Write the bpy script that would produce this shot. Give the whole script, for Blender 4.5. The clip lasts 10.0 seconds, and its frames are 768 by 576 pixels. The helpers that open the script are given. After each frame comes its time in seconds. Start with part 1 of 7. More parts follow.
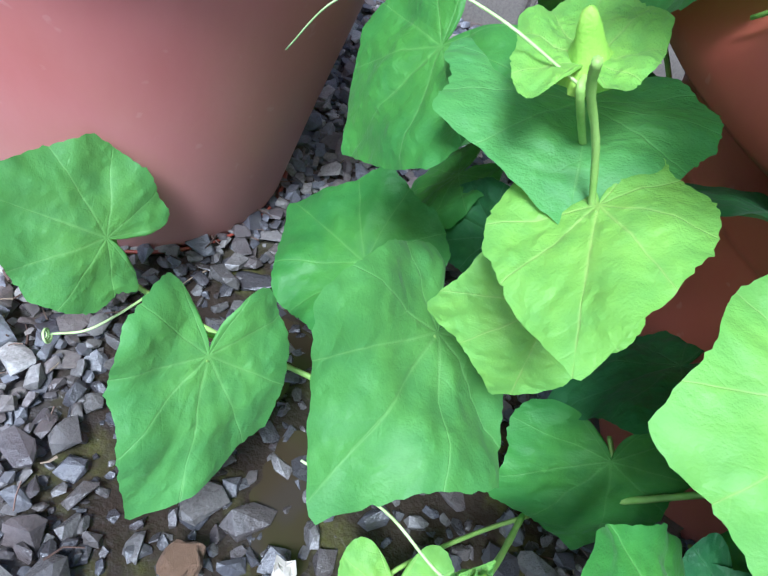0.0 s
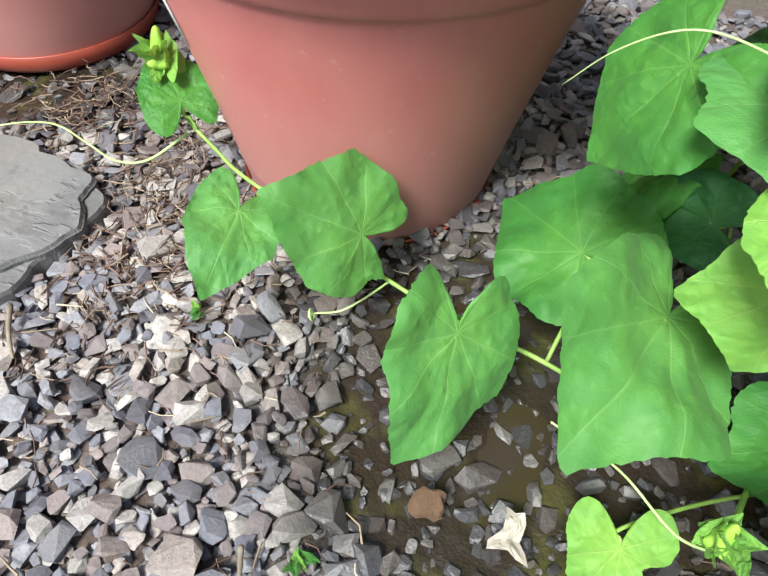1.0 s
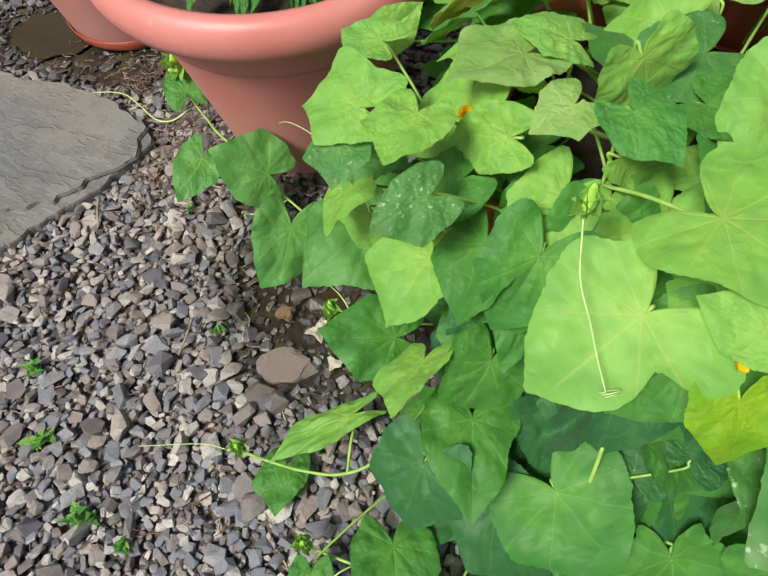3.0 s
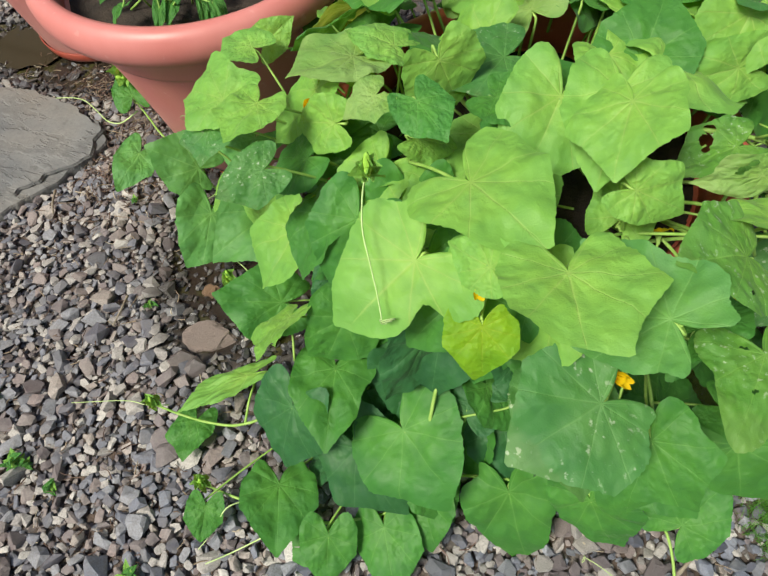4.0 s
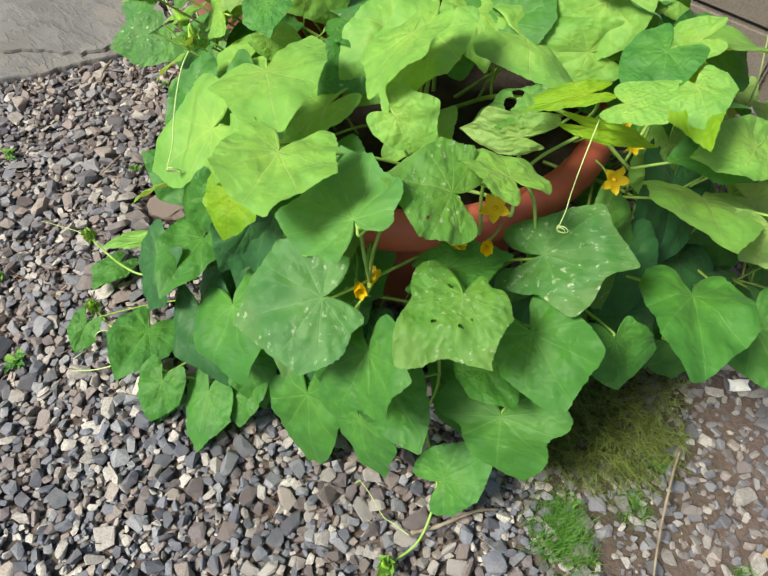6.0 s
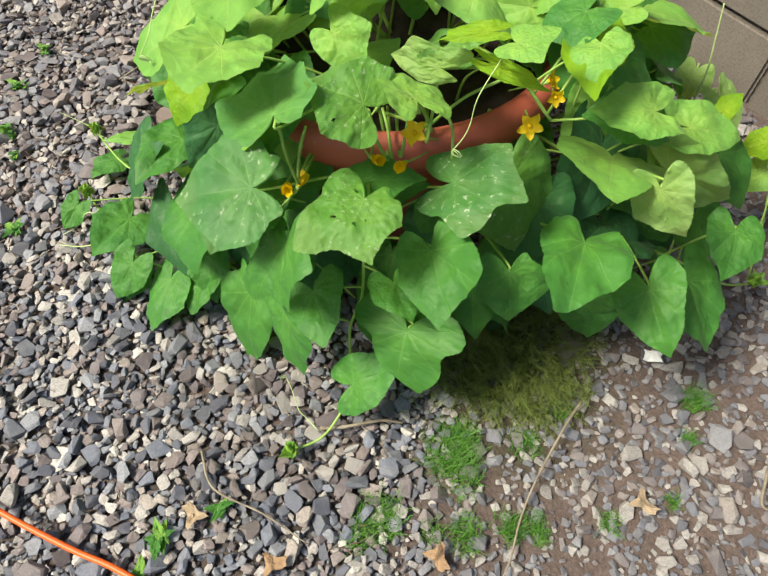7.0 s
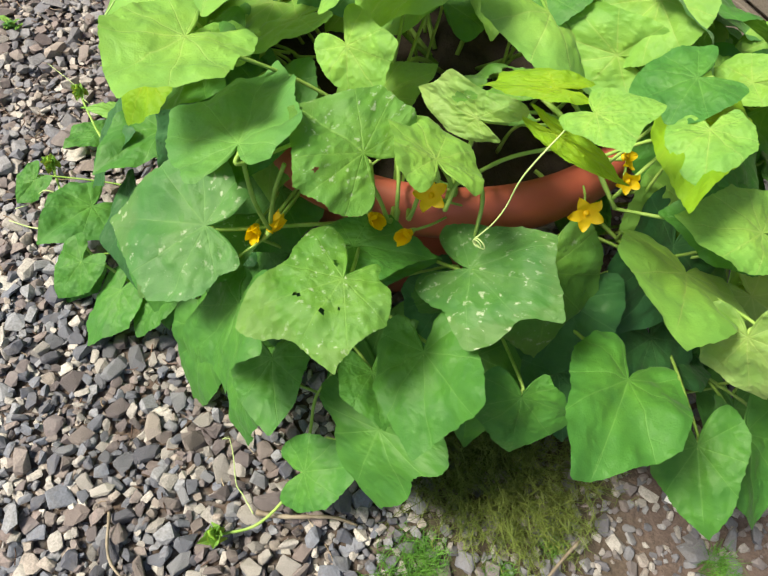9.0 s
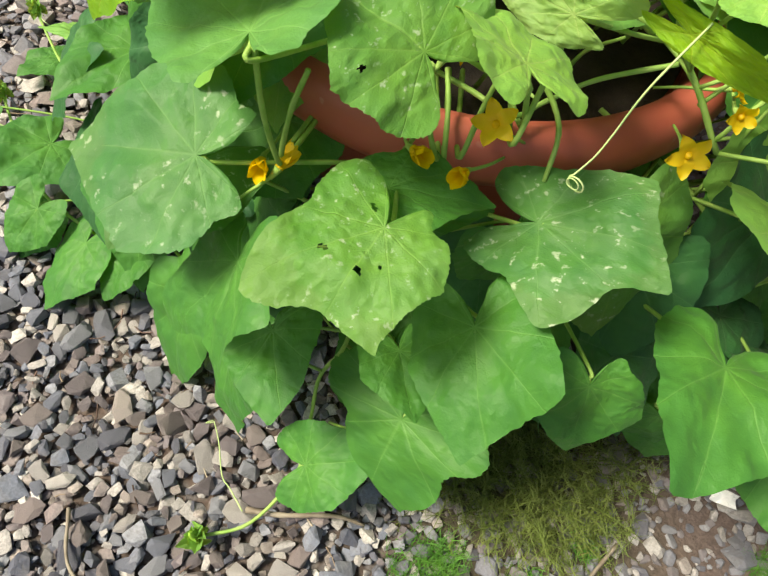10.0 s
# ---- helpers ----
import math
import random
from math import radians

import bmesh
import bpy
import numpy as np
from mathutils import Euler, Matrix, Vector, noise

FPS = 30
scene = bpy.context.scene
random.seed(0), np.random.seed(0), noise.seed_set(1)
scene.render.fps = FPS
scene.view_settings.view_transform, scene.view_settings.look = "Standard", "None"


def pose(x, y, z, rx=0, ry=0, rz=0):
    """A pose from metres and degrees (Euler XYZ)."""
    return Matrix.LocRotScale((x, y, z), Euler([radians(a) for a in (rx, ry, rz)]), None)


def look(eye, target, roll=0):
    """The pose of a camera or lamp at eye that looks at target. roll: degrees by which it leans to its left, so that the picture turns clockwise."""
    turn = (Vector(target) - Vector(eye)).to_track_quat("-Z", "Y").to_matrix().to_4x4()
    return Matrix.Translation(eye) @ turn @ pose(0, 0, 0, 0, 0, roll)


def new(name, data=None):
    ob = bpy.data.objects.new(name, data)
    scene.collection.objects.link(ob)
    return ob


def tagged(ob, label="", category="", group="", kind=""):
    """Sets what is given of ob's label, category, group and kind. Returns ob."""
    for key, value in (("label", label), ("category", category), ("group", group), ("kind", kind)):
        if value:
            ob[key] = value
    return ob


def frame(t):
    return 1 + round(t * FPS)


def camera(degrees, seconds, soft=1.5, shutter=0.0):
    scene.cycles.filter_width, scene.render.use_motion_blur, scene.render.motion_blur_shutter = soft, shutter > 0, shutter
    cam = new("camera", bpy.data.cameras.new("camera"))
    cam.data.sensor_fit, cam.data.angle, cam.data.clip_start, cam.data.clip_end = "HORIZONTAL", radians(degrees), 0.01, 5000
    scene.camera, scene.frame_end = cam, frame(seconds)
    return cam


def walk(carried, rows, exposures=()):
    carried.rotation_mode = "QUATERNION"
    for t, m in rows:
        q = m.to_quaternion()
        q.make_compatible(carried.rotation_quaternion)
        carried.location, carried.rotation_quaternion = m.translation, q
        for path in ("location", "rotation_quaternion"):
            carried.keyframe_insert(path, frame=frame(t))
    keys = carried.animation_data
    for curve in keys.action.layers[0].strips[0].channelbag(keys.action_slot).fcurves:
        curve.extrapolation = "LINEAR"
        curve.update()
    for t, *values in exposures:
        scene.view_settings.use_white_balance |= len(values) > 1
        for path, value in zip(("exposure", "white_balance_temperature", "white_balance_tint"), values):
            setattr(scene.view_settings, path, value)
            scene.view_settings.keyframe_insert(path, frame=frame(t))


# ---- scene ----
cam = camera(63.9, 10.0)
PATH = [
    (0, (0.023, 0.041, 0.442), (0.301, 1.362, -1.033), 20.3),
    (0.5, (0.003, 0.039, 0.454), (0.033, 1.282, -1.113), 9.3),
    (1, (-0.029, -0.004, 0.483), (-0.243, 1.208, -1.094), 3.5),
    (1.5, (0.047, -0.059, 0.547), (-0.251, 1.154, -1.015), 6.9),
    (2, (0.102, -0.113, 0.669), (-0.137, 0.977, -0.99), 6.1),
    (2.2, (0.129, -0.129, 0.714), (-0.096, 0.914, -0.978), 5.4),
    (3.3, (0.399, -0.184, 0.867), (-0.099, 0.686, -0.864), -7.8),
    (3.5, (0.429, -0.189, 0.87), (-0.059, 0.697, -0.856), -7.6),
    (4, (0.53, -0.212, 0.908), (0.036, 0.713, -0.795), -6.2),
    (4.5, (0.652, -0.245, 0.937), (0.152, 0.678, -0.765), -3.9),
    (5, (0.743, -0.228, 0.936), (0.192, 0.67, -0.764), -4.0),
    (5.2, (0.784, -0.204, 0.925), (0.169, 0.68, -0.761), -4.8),
    (6.3, (0.939, -0.107, 0.891), (0.096, 0.517, -0.812), -6.1),
    (6.5, (0.972, -0.098, 0.897), (0.126, 0.498, -0.815), -5.9),
    (7, (1.075, -0.092, 0.913), (0.223, 0.466, -0.808), -2.5),
    (7.5, (1.111, -0.033, 0.905), (0.227, 0.447, -0.823), -0.9),
    (8, (1.113, 0.047, 0.882), (0.188, 0.411, -0.854), -1.6),
    (8.5, (1.042, 0.048, 0.862), (0.122, 0.356, -0.887), -2.1),
    (9, (0.943, 0.025, 0.811), (0.089, 0.532, -0.925), 6.2),
    (9.5, (0.895, 0.005, 0.742), (0.151, 0.683, -0.987), 16.9),
    (10, (0.881, 0.009, 0.7), (0.141, 0.563, -1.073), 13.1),
]
# stops, kelvin, tint
walk(cam, [(t, look(eye, target, roll)) for t, eye, target, roll in PATH], [(0, 1.33, 5000, 10), (1, 1.29, 6100, 6), (2, 0.94, 6500, 4), (3.5, 0.63, 6700, 4), (5, 0.76, 6800, 4), (7, 1.02, 7100, 5), (10, 1.10, 7400, 6)])

# ---- light ----
world = bpy.data.worlds.new("sky")
scene.world = world
world.use_nodes = True
wn, wl = world.node_tree.nodes, world.node_tree.links
sky = wn.new("ShaderNodeTexSky")
sky.sky_type, sky.sun_disc = "NISHITA", False
SUN_EL, SUN_AZ = 55.0, 204.0          # height, and compass bearing of the sun from +y, clockwise
sky.sun_elevation, sky.sun_rotation = radians(SUN_EL), radians(SUN_AZ)
sky.air_density, sky.dust_density, sky.ozone_density = 1.0, 3.0, 1.0
wl.new(sky.outputs[0], wn["Background"].inputs[0])
wn["Background"].inputs[1].default_value = 0.073
sun = new("sun", bpy.data.lights.new("sun", "SUN"))
sun.data.energy, sun.data.angle, sun.data.color = 3.15, radians(17), (1.0, 0.955, 0.88)
sd = Vector((math.sin(radians(SUN_AZ)) * math.cos(radians(SUN_EL)), math.cos(radians(SUN_AZ)) * math.cos(radians(SUN_EL)), math.sin(radians(SUN_EL))))
sun.matrix_world = look(sd * 30, (0, 0, 0))


# ---- small tools ----
def mesh_of(name, verts, faces, mat=None, smooth=False, uvs=None):
    me = bpy.data.meshes.new(name)
    me.from_pydata([tuple(v) for v in verts], [], [tuple(f) for f in faces])
    if uvs is not None:
        layer = me.uv_layers.new(name="UVMap")
        idx = np.empty(len(me.loops), dtype=np.int32)
        me.loops.foreach_get("vertex_index", idx)
        layer.data.foreach_set("uv", np.asarray(uvs, dtype=np.float32)[idx].ravel())
    if smooth:
        me.polygons.foreach_set("use_smooth", [True] * len(me.polygons))
    if mat:
        me.materials.append(mat)
    me.update()
    return me


def child(name, me, parent=None, m=None, label=""):
    ob = new(name, me)
    if parent is not None:
        ob.parent = parent
    if m is not None:
        ob.matrix_basis = m
    return tagged(ob, label)


def empty(name, at, label, category, group="", kind=""):
    ob = new(name)
    ob.empty_display_size = 0.05
    ob.location = at
    return tagged(ob, label, category, group, kind)


def lathe(profile, seg=96, closed=False):
    """Verts and faces of a profile of (radius, height) turned round z."""
    verts, faces, n = [], [], len(profile)
    for i in range(seg):
        a = 2 * math.pi * i / seg
        verts += [(r * math.cos(a), r * math.sin(a), z) for r, z in profile]
    for i in range(seg):
        j = (i + 1) % seg
        for k in range(n if closed else n - 1):
            l = (k + 1) % n
            faces.append((i * n + k, j * n + k, j * n + l, i * n + l))
    return verts, faces


def smooth_line(points, steps=6):
    """A Catmull-Rom line through the points."""
    p = [Vector(q) for q in points]
    p = [p[0] * 2 - p[1], *p, p[-1] * 2 - p[-2]]
    out = []
    for i in range(1, len(p) - 2):
        for s in range(steps):
            t = s / steps
            out.append(0.5 * (2 * p[i] + (p[i + 1] - p[i - 1]) * t + (2 * p[i - 1] - 5 * p[i] + 4 * p[i + 1] - p[i + 2]) * t * t
                              + (3 * p[i] - p[i - 1] - 3 * p[i + 1] + p[i + 2]) * t ** 3))
    return out + [p[-2]]


def tube(line, r0, r1=None, sides=6, verts=None, faces=None, wob=0.0):
    """A round tube along a line, tapering from r0 to r1, closed at both ends."""
    verts, faces = ([] if verts is None else verts), ([] if faces is None else faces)
    r1 = r0 if r1 is None else r1
    base, n = len(verts), len(line)
    up = Vector((0.31, 0.2, 0.93))
    for i, p in enumerate(line):
        d = (line[min(i + 1, n - 1)] - line[max(i - 1, 0)])
        d = d.normalized() if d.length > 1e-9 else Vector((0, 0, 1))
        u = up - d * up.dot(d)
        u = u.normalized() if u.length > 1e-4 else d.orthogonal().normalized()
        w = d.cross(u)
        up = u
        r = r0 + (r1 - r0) * i / max(1, n - 1)
        r *= 1 + wob * math.sin(i * 2.1 + base)
        for k in range(sides):
            a = 2 * math.pi * k / sides
            verts.append(p + u * (r * math.cos(a)) + w * (r * math.sin(a)))
    for i in range(n - 1):
        for k in range(sides):
            l = (k + 1) % sides
            faces.append((base + i * sides + k, base + i * sides + l, base + (i + 1) * sides + l, base + (i + 1) * sides + k))
    faces.append(tuple(base + k for k in reversed(range(sides))))
    faces.append(tuple(base + (n - 1) * sides + k for k in range(sides)))
    return verts, faces


# ---- materials ----
class Nodes:
    """A short hand for node materials."""

    def __init__(self, name):
        self.mat = bpy.data.materials.new(name)
        self.mat.use_nodes = True
        self.tree = self.mat.node_tree
        self.bsdf = self.tree.nodes["Principled BSDF"]
        self.out = self.tree.nodes["Material Output"]

    def add(self, kind, **inputs):
        n = self.tree.nodes.new(kind)
        for key, v in inputs.items():
            self.put(n, key, v)
        return n

    def put(self, node, key, v):
        sock = node.inputs[int(key[1:])] if key[0] == "i" and key[1:].isdigit() else node.inputs[key]
        if hasattr(v, "is_output"):
            self.tree.links.new(v, sock)
        else:
            sock.default_value = v

    def math(self, op, a, b=0.0, c=0.0):
        n = self.tree.nodes.new("ShaderNodeMath")
        n.operation = op
        for i, v in enumerate((a, b, c)):
            self.put(n, "i%d" % i, v)
        return n.outputs[0]

    def noise(self, vec, scale, detail=4.0, rough=0.55, out=0):
        n = self.add("ShaderNodeTexNoise", Vector=vec, Scale=scale, Detail=detail, Roughness=rough)
        return n.outputs[out]

    def ramp(self, fac, stops, interp="LINEAR"):
        n = self.tree.nodes.new("ShaderNodeValToRGB")
        n.color_ramp.interpolation = interp
        while len(n.color_ramp.elements) < len(stops):
            n.color_ramp.elements.new(0.5)
        for e, (p, c) in zip(n.color_ramp.elements, stops):
            e.position = p
            e.color = (*c, 1) if isinstance(c, tuple) else (c, c, c, 1)
        self.put(n, "i0", fac)
        return n.outputs[0]

    def mix(self, fac, a, b, blend="MIX"):
        n = self.tree.nodes.new("ShaderNodeMix")
        n.data_type, n.blend_type = "RGBA", blend
        for i, v in ((0, fac), (6, a), (7, b)):
            if isinstance(v, tuple) and len(v) == 3:
                v = (*v, 1)
            self.put(n, "i%d" % i, v)
        return n.outputs[2]

    def bump(self, height, strength=0.3, distance=0.01, normal=None):
        n = self.add("ShaderNodeBump", Strength=strength, Distance=distance, Height=height)
        if normal is not None:
            self.put(n, "Normal", normal)
        return n.outputs[0]

    def object_space(self):
        return self.add("ShaderNodeTexCoord").outputs["Object"]

    def finish(self, color=None, rough=None, normal=None, **rest):
        for key, v in (("Base Color", color), ("Roughness", rough), ("Normal", normal), *rest.items()):
            if v is not None:
                if isinstance(v, tuple) and len(v) == 3:
                    v = (*v, 1)
                self.put(self.bsdf, key, v)
        return self.mat


def leaf_material(name, deep, bright, mildew=0.0, pale=0.0, edge_brown=0.0, clear=0.28):
    n = Nodes(name)
    uv = n.add("ShaderNodeTexCoord").outputs["UV"]
    rnd = n.add("ShaderNodeObjectInfo").outputs["Random"]
    sep = n.add("ShaderNodeSeparateXYZ", i0=uv)
    sx = n.math("MULTIPLY_ADD", sep.outputs[0], 2.0, -1.0)
    x = n.math("ABSOLUTE", sx)
    y = n.math("MULTIPLY_ADD", sep.outputs[1], 2.0, -1.0)
    off = n.add("ShaderNodeCombineXYZ", i0=n.math("MULTIPLY", rnd, 37.0), i1=n.math("MULTIPLY", rnd, 11.0)).outputs[0]
    pos = n.add("ShaderNodeVectorMath", i0=uv, i1=off).outputs[0]
    wobble = n.math("MULTIPLY_ADD", n.noise(pos, 7.0, 2.0), 0.05, -0.025)
    # palmate main veins, each with side veins that leave it slantwise
    vein = side = None
    for deg, w in ((0, 0.0075), (38, 0.0060), (74, 0.0055), (118, 0.0045), (150, 0.0035)):
        s, c = math.sin(radians(deg)), math.cos(radians(deg))
        along = n.math("ADD", n.math("MULTIPLY", x, s), n.math("MULTIPLY", y, c))
        perp = n.math("ABSOLUTE", n.math("ADD", n.math("SUBTRACT", n.math("MULTIPLY", x, c), n.math("MULTIPLY", y, s)), n.math("MULTIPLY", wobble, along)))
        wide = n.math("MAXIMUM", n.math("MULTIPLY_ADD", along, -w * 0.85, w), 0.0012)
        front = n.math("GREATER_THAN", along, 0.0)
        v = n.math("MULTIPLY", n.math("MINIMUM", n.math("POWER", n.math("DIVIDE", wide, n.math("ADD", perp, 0.001)), 1.6), 1.0), front)
        vein = v if vein is None else n.math("MAXIMUM", vein, v)
        slant = n.math("FRACT", n.math("MULTIPLY", n.math("ADD", n.math("SUBTRACT", along, n.math("MULTIPLY", perp, 0.85)), wobble), 6.5))
        line = n.math("SUBTRACT", 1.0, n.math("MINIMUM", n.math("MULTIPLY", n.math("ABSOLUTE", n.math("ADD", slant, -0.5)), 14.0), 1.0))
        line = n.math("MULTIPLY", n.math("MULTIPLY", line, front), n.ramp(perp, [(0.05, 1.0), (0.13, 0.0)]))
        side = line if side is None else n.math("MAXIMUM", side, line)
    warp = n.add("ShaderNodeVectorMath", i0=pos, i1=n.add("ShaderNodeVectorMath", i0=n.noise(pos, 6.0, 2.0, 0.5, 1), i1=(0.12, 0.12, 0.12)).outputs[0])
    warp.inputs[1].links[0].from_node.operation = "MULTIPLY"
    net = n.add("ShaderNodeTexVoronoi", Vector=warp.outputs[0], Scale=24.0)
    net.feature = "SMOOTH_F1"
    quilt = net.outputs["Distance"]
    big, mid = n.noise(pos, 2.6, 3.0), n.noise(pos, 9.0, 4.0, 0.6)
    col = n.mix(n.ramp(big, [(0.3, 0.0), (0.7, 1.0)]), deep, bright)
    warmer = tuple(q * k for q, k in zip(bright, (1.55, 1.22, 0.85)))
    col = n.mix(n.math("MULTIPLY", n.ramp(n.math("ADD", n.math("MULTIPLY", x, x), n.math("MULTIPLY", y, y)), [(0.0, 1.0), (0.30, 0.0)]), 0.40), col, warmer)
    col = n.mix(n.math("MULTIPLY", n.ramp(rnd, [(0.0, 0.0), (1.0, 1.0)]), 0.55), col, tuple(q * k for q, k in zip(deep, (1.5, 1.15, 0.8))))
    col = n.mix(n.ramp(mid, [(0.42, 0.0), (0.70, 0.52)]), col, tuple(q * k for q, k in zip(deep, (0.75, 0.80, 1.0))))
    light = tuple(min(0.6, q * k + 0.03) for q, k in zip(bright, (2.1, 1.45, 1.5)))
    col = n.mix(n.math("MULTIPLY", vein, 0.32), col, light)
    col = n.mix(n.math("MULTIPLY", side, 0.035), col, light)
    col = n.mix(n.math("MULTIPLY", n.ramp(quilt, [(0.1, 0.0), (0.6, 1.0)]), 0.18), col, tuple(q * 0.7 for q in deep))
    if pale:
        wash = n.math("ADD", n.noise(pos, 2.0, 3.0), n.math("MULTIPLY", n.math("ADD", n.math("MULTIPLY", x, x), n.math("MULTIPLY", y, y)), 0.16))
        col = n.mix(n.math("MULTIPLY", n.ramp(wash, [(0.46, 0.0), (0.66, 1.0)]), pale), col, (0.36, 0.53, 0.18))
        col = n.mix(n.math("MULTIPLY", n.ramp(n.noise(pos, 14.0, 4.0), [(0.60, 0.0), (0.70, 1.0)]), pale * 0.4), col, (0.52, 0.60, 0.30))
    if mildew:
        patch = n.ramp(n.noise(pos, 2.4, 2.0), [(0.42, 0.0), (0.60, 1.0)])
        spot = n.math("MULTIPLY", n.ramp(n.noise(pos, 24.0, 3.0, 0.6), [(0.60, 0.0), (0.68, 1.0)]), patch)
        col = n.mix(n.math("MULTIPLY", n.math("MULTIPLY", n.ramp(n.noise(pos, 6.0, 4.0), [(0.38, 0.0), (0.65, 1.0)]), patch), mildew * 0.14), col, (0.24, 0.40, 0.15))
        col = n.mix(n.math("MULTIPLY", spot, mildew * 0.75), col, (0.55, 0.63, 0.45))
    if edge_brown:
        d = n.math("ADD", n.math("MULTIPLY", x, x), n.math("MULTIPLY", y, y))
        col = n.mix(n.math("MULTIPLY", n.ramp(n.math("MULTIPLY", d, n.noise(pos, 9.0)), [(0.24, 0.0), (0.30, 1.0)]), edge_brown), col, (0.42, 0.32, 0.13))
    relief = n.math("ADD", n.math("MULTIPLY", vein, -0.14), n.math("MULTIPLY", side, -0.05))
    relief = n.math("ADD", relief, n.math("MULTIPLY", quilt, -0.85))
    relief = n.math("ADD", relief, n.math("MULTIPLY", n.noise(pos, 110.0, 2.0), 0.20))
    nor = n.bump(relief, 0.65, 0.0024)
    n.finish(col, n.ramp(mid, [(0.3, 0.47), (0.7, 0.63)]), nor)
    n.put(n.bsdf, "Specular IOR Level", 0.32)
    n.put(n.bsdf, "Sheen Weight", 0.08)
    n.put(n.bsdf, "Sheen Roughness", 0.45)
    n.put(n.bsdf, "Sheen Tint", (0.80, 0.95, 0.80, 1.0))
    glow = tuple(min(0.7, q * k) for q, k in zip(bright, (3.0, 2.0, 0.7)))
    through_leaf = n.add("ShaderNodeBsdfTranslucent", Color=n.mix(0.6, col, glow), Normal=nor)
    mixed = n.add("ShaderNodeMixShader", i0=clear, i1=n.bsdf.outputs[0], i2=through_leaf.outputs[0])
    n.put(n.out, "Surface", mixed.outputs[0])
    return n.mat


LEAF = {
    "mid": leaf_material("leaf_green", (0.043, 0.180, 0.032), (0.078, 0.268, 0.043), clear=0.26),
    # darker copy of the green: shade of inner and lower leaves put into colour
    "dark": leaf_material("leaf_shaded_green", (0.022, 0.106, 0.034), (0.040, 0.160, 0.045), clear=0.20),
    # green of young leaves; also brightens upper leaves by colour where light falls
    "light": leaf_material("leaf_young_lit_green", (0.150, 0.385, 0.068), (0.240, 0.505, 0.102), clear=0.32),
    "fresh": leaf_material("leaf_fresh_green", (0.072, 0.240, 0.058), (0.115, 0.325, 0.078), clear=0.28),
    "pale": leaf_material("leaf_bleached", (0.150, 0.340, 0.080), (0.235, 0.435, 0.120), pale=0.48, edge_brown=0.06, clear=0.36),
    "spot": leaf_material("leaf_mildewed", (0.046, 0.180, 0.044), (0.080, 0.252, 0.060), mildew=1.0, edge_brown=0.06),
    "worn": leaf_material("leaf_worn", (0.066, 0.232, 0.038), (0.128, 0.330, 0.048), mildew=1.0, pale=0.10, edge_brown=0.06, clear=0.32),
    # yellow base colour paints the glow of sun shining through a leaf
    "yellow": leaf_material("leaf_backlit_yellow", (0.165, 0.390, 0.018), (0.260, 0.490, 0.022), clear=0.45),
}


def stalk_material(name, a, b):
    n = Nodes(name)
    o = n.object_space()
    col = n.mix(n.ramp(n.noise(o, 60.0), [(0.3, 0.0), (0.7, 1.0)]), a, b)
    n.finish(col, 0.55, n.bump(n.noise(o, 900.0, 2.0), 0.5, 0.0006))
    n.put(n.bsdf, "Specular IOR Level", 0.3)
    return n.mat


STALK = stalk_material("stalk_green", (0.18, 0.34, 0.055), (0.32, 0.48, 0.12))
TENDRIL = stalk_material("tendril_pale_green", (0.34, 0.50, 0.16), (0.52, 0.64, 0.30))
BUD = stalk_material("bud_green", (0.22, 0.44, 0.045), (0.36, 0.58, 0.085))
DRY_STALK = stalk_material("dry_twig", (0.15, 0.12, 0.085), (0.32, 0.275, 0.21))


def petal_material():
    n = Nodes("petal_yellow")
    col = n.mix(n.noise(n.object_space(), 120.0), (0.86, 0.56, 0.008), (0.94, 0.70, 0.02))
    n.finish(col, 0.5)
    thin = n.add("ShaderNodeBsdfTranslucent", Color=col)
    n.put(n.out, "Surface", n.add("ShaderNodeMixShader", i0=0.45, i1=n.bsdf.outputs[0], i2=thin.outputs[0]).outputs[0])
    return n.mat


PETAL = petal_material()
BLADE = stalk_material("grass_blade", (0.040, 0.145, 0.018), (0.110, 0.270, 0.036))
FERN = stalk_material("feathery_weed", (0.072, 0.112, 0.020), (0.155, 0.195, 0.044))


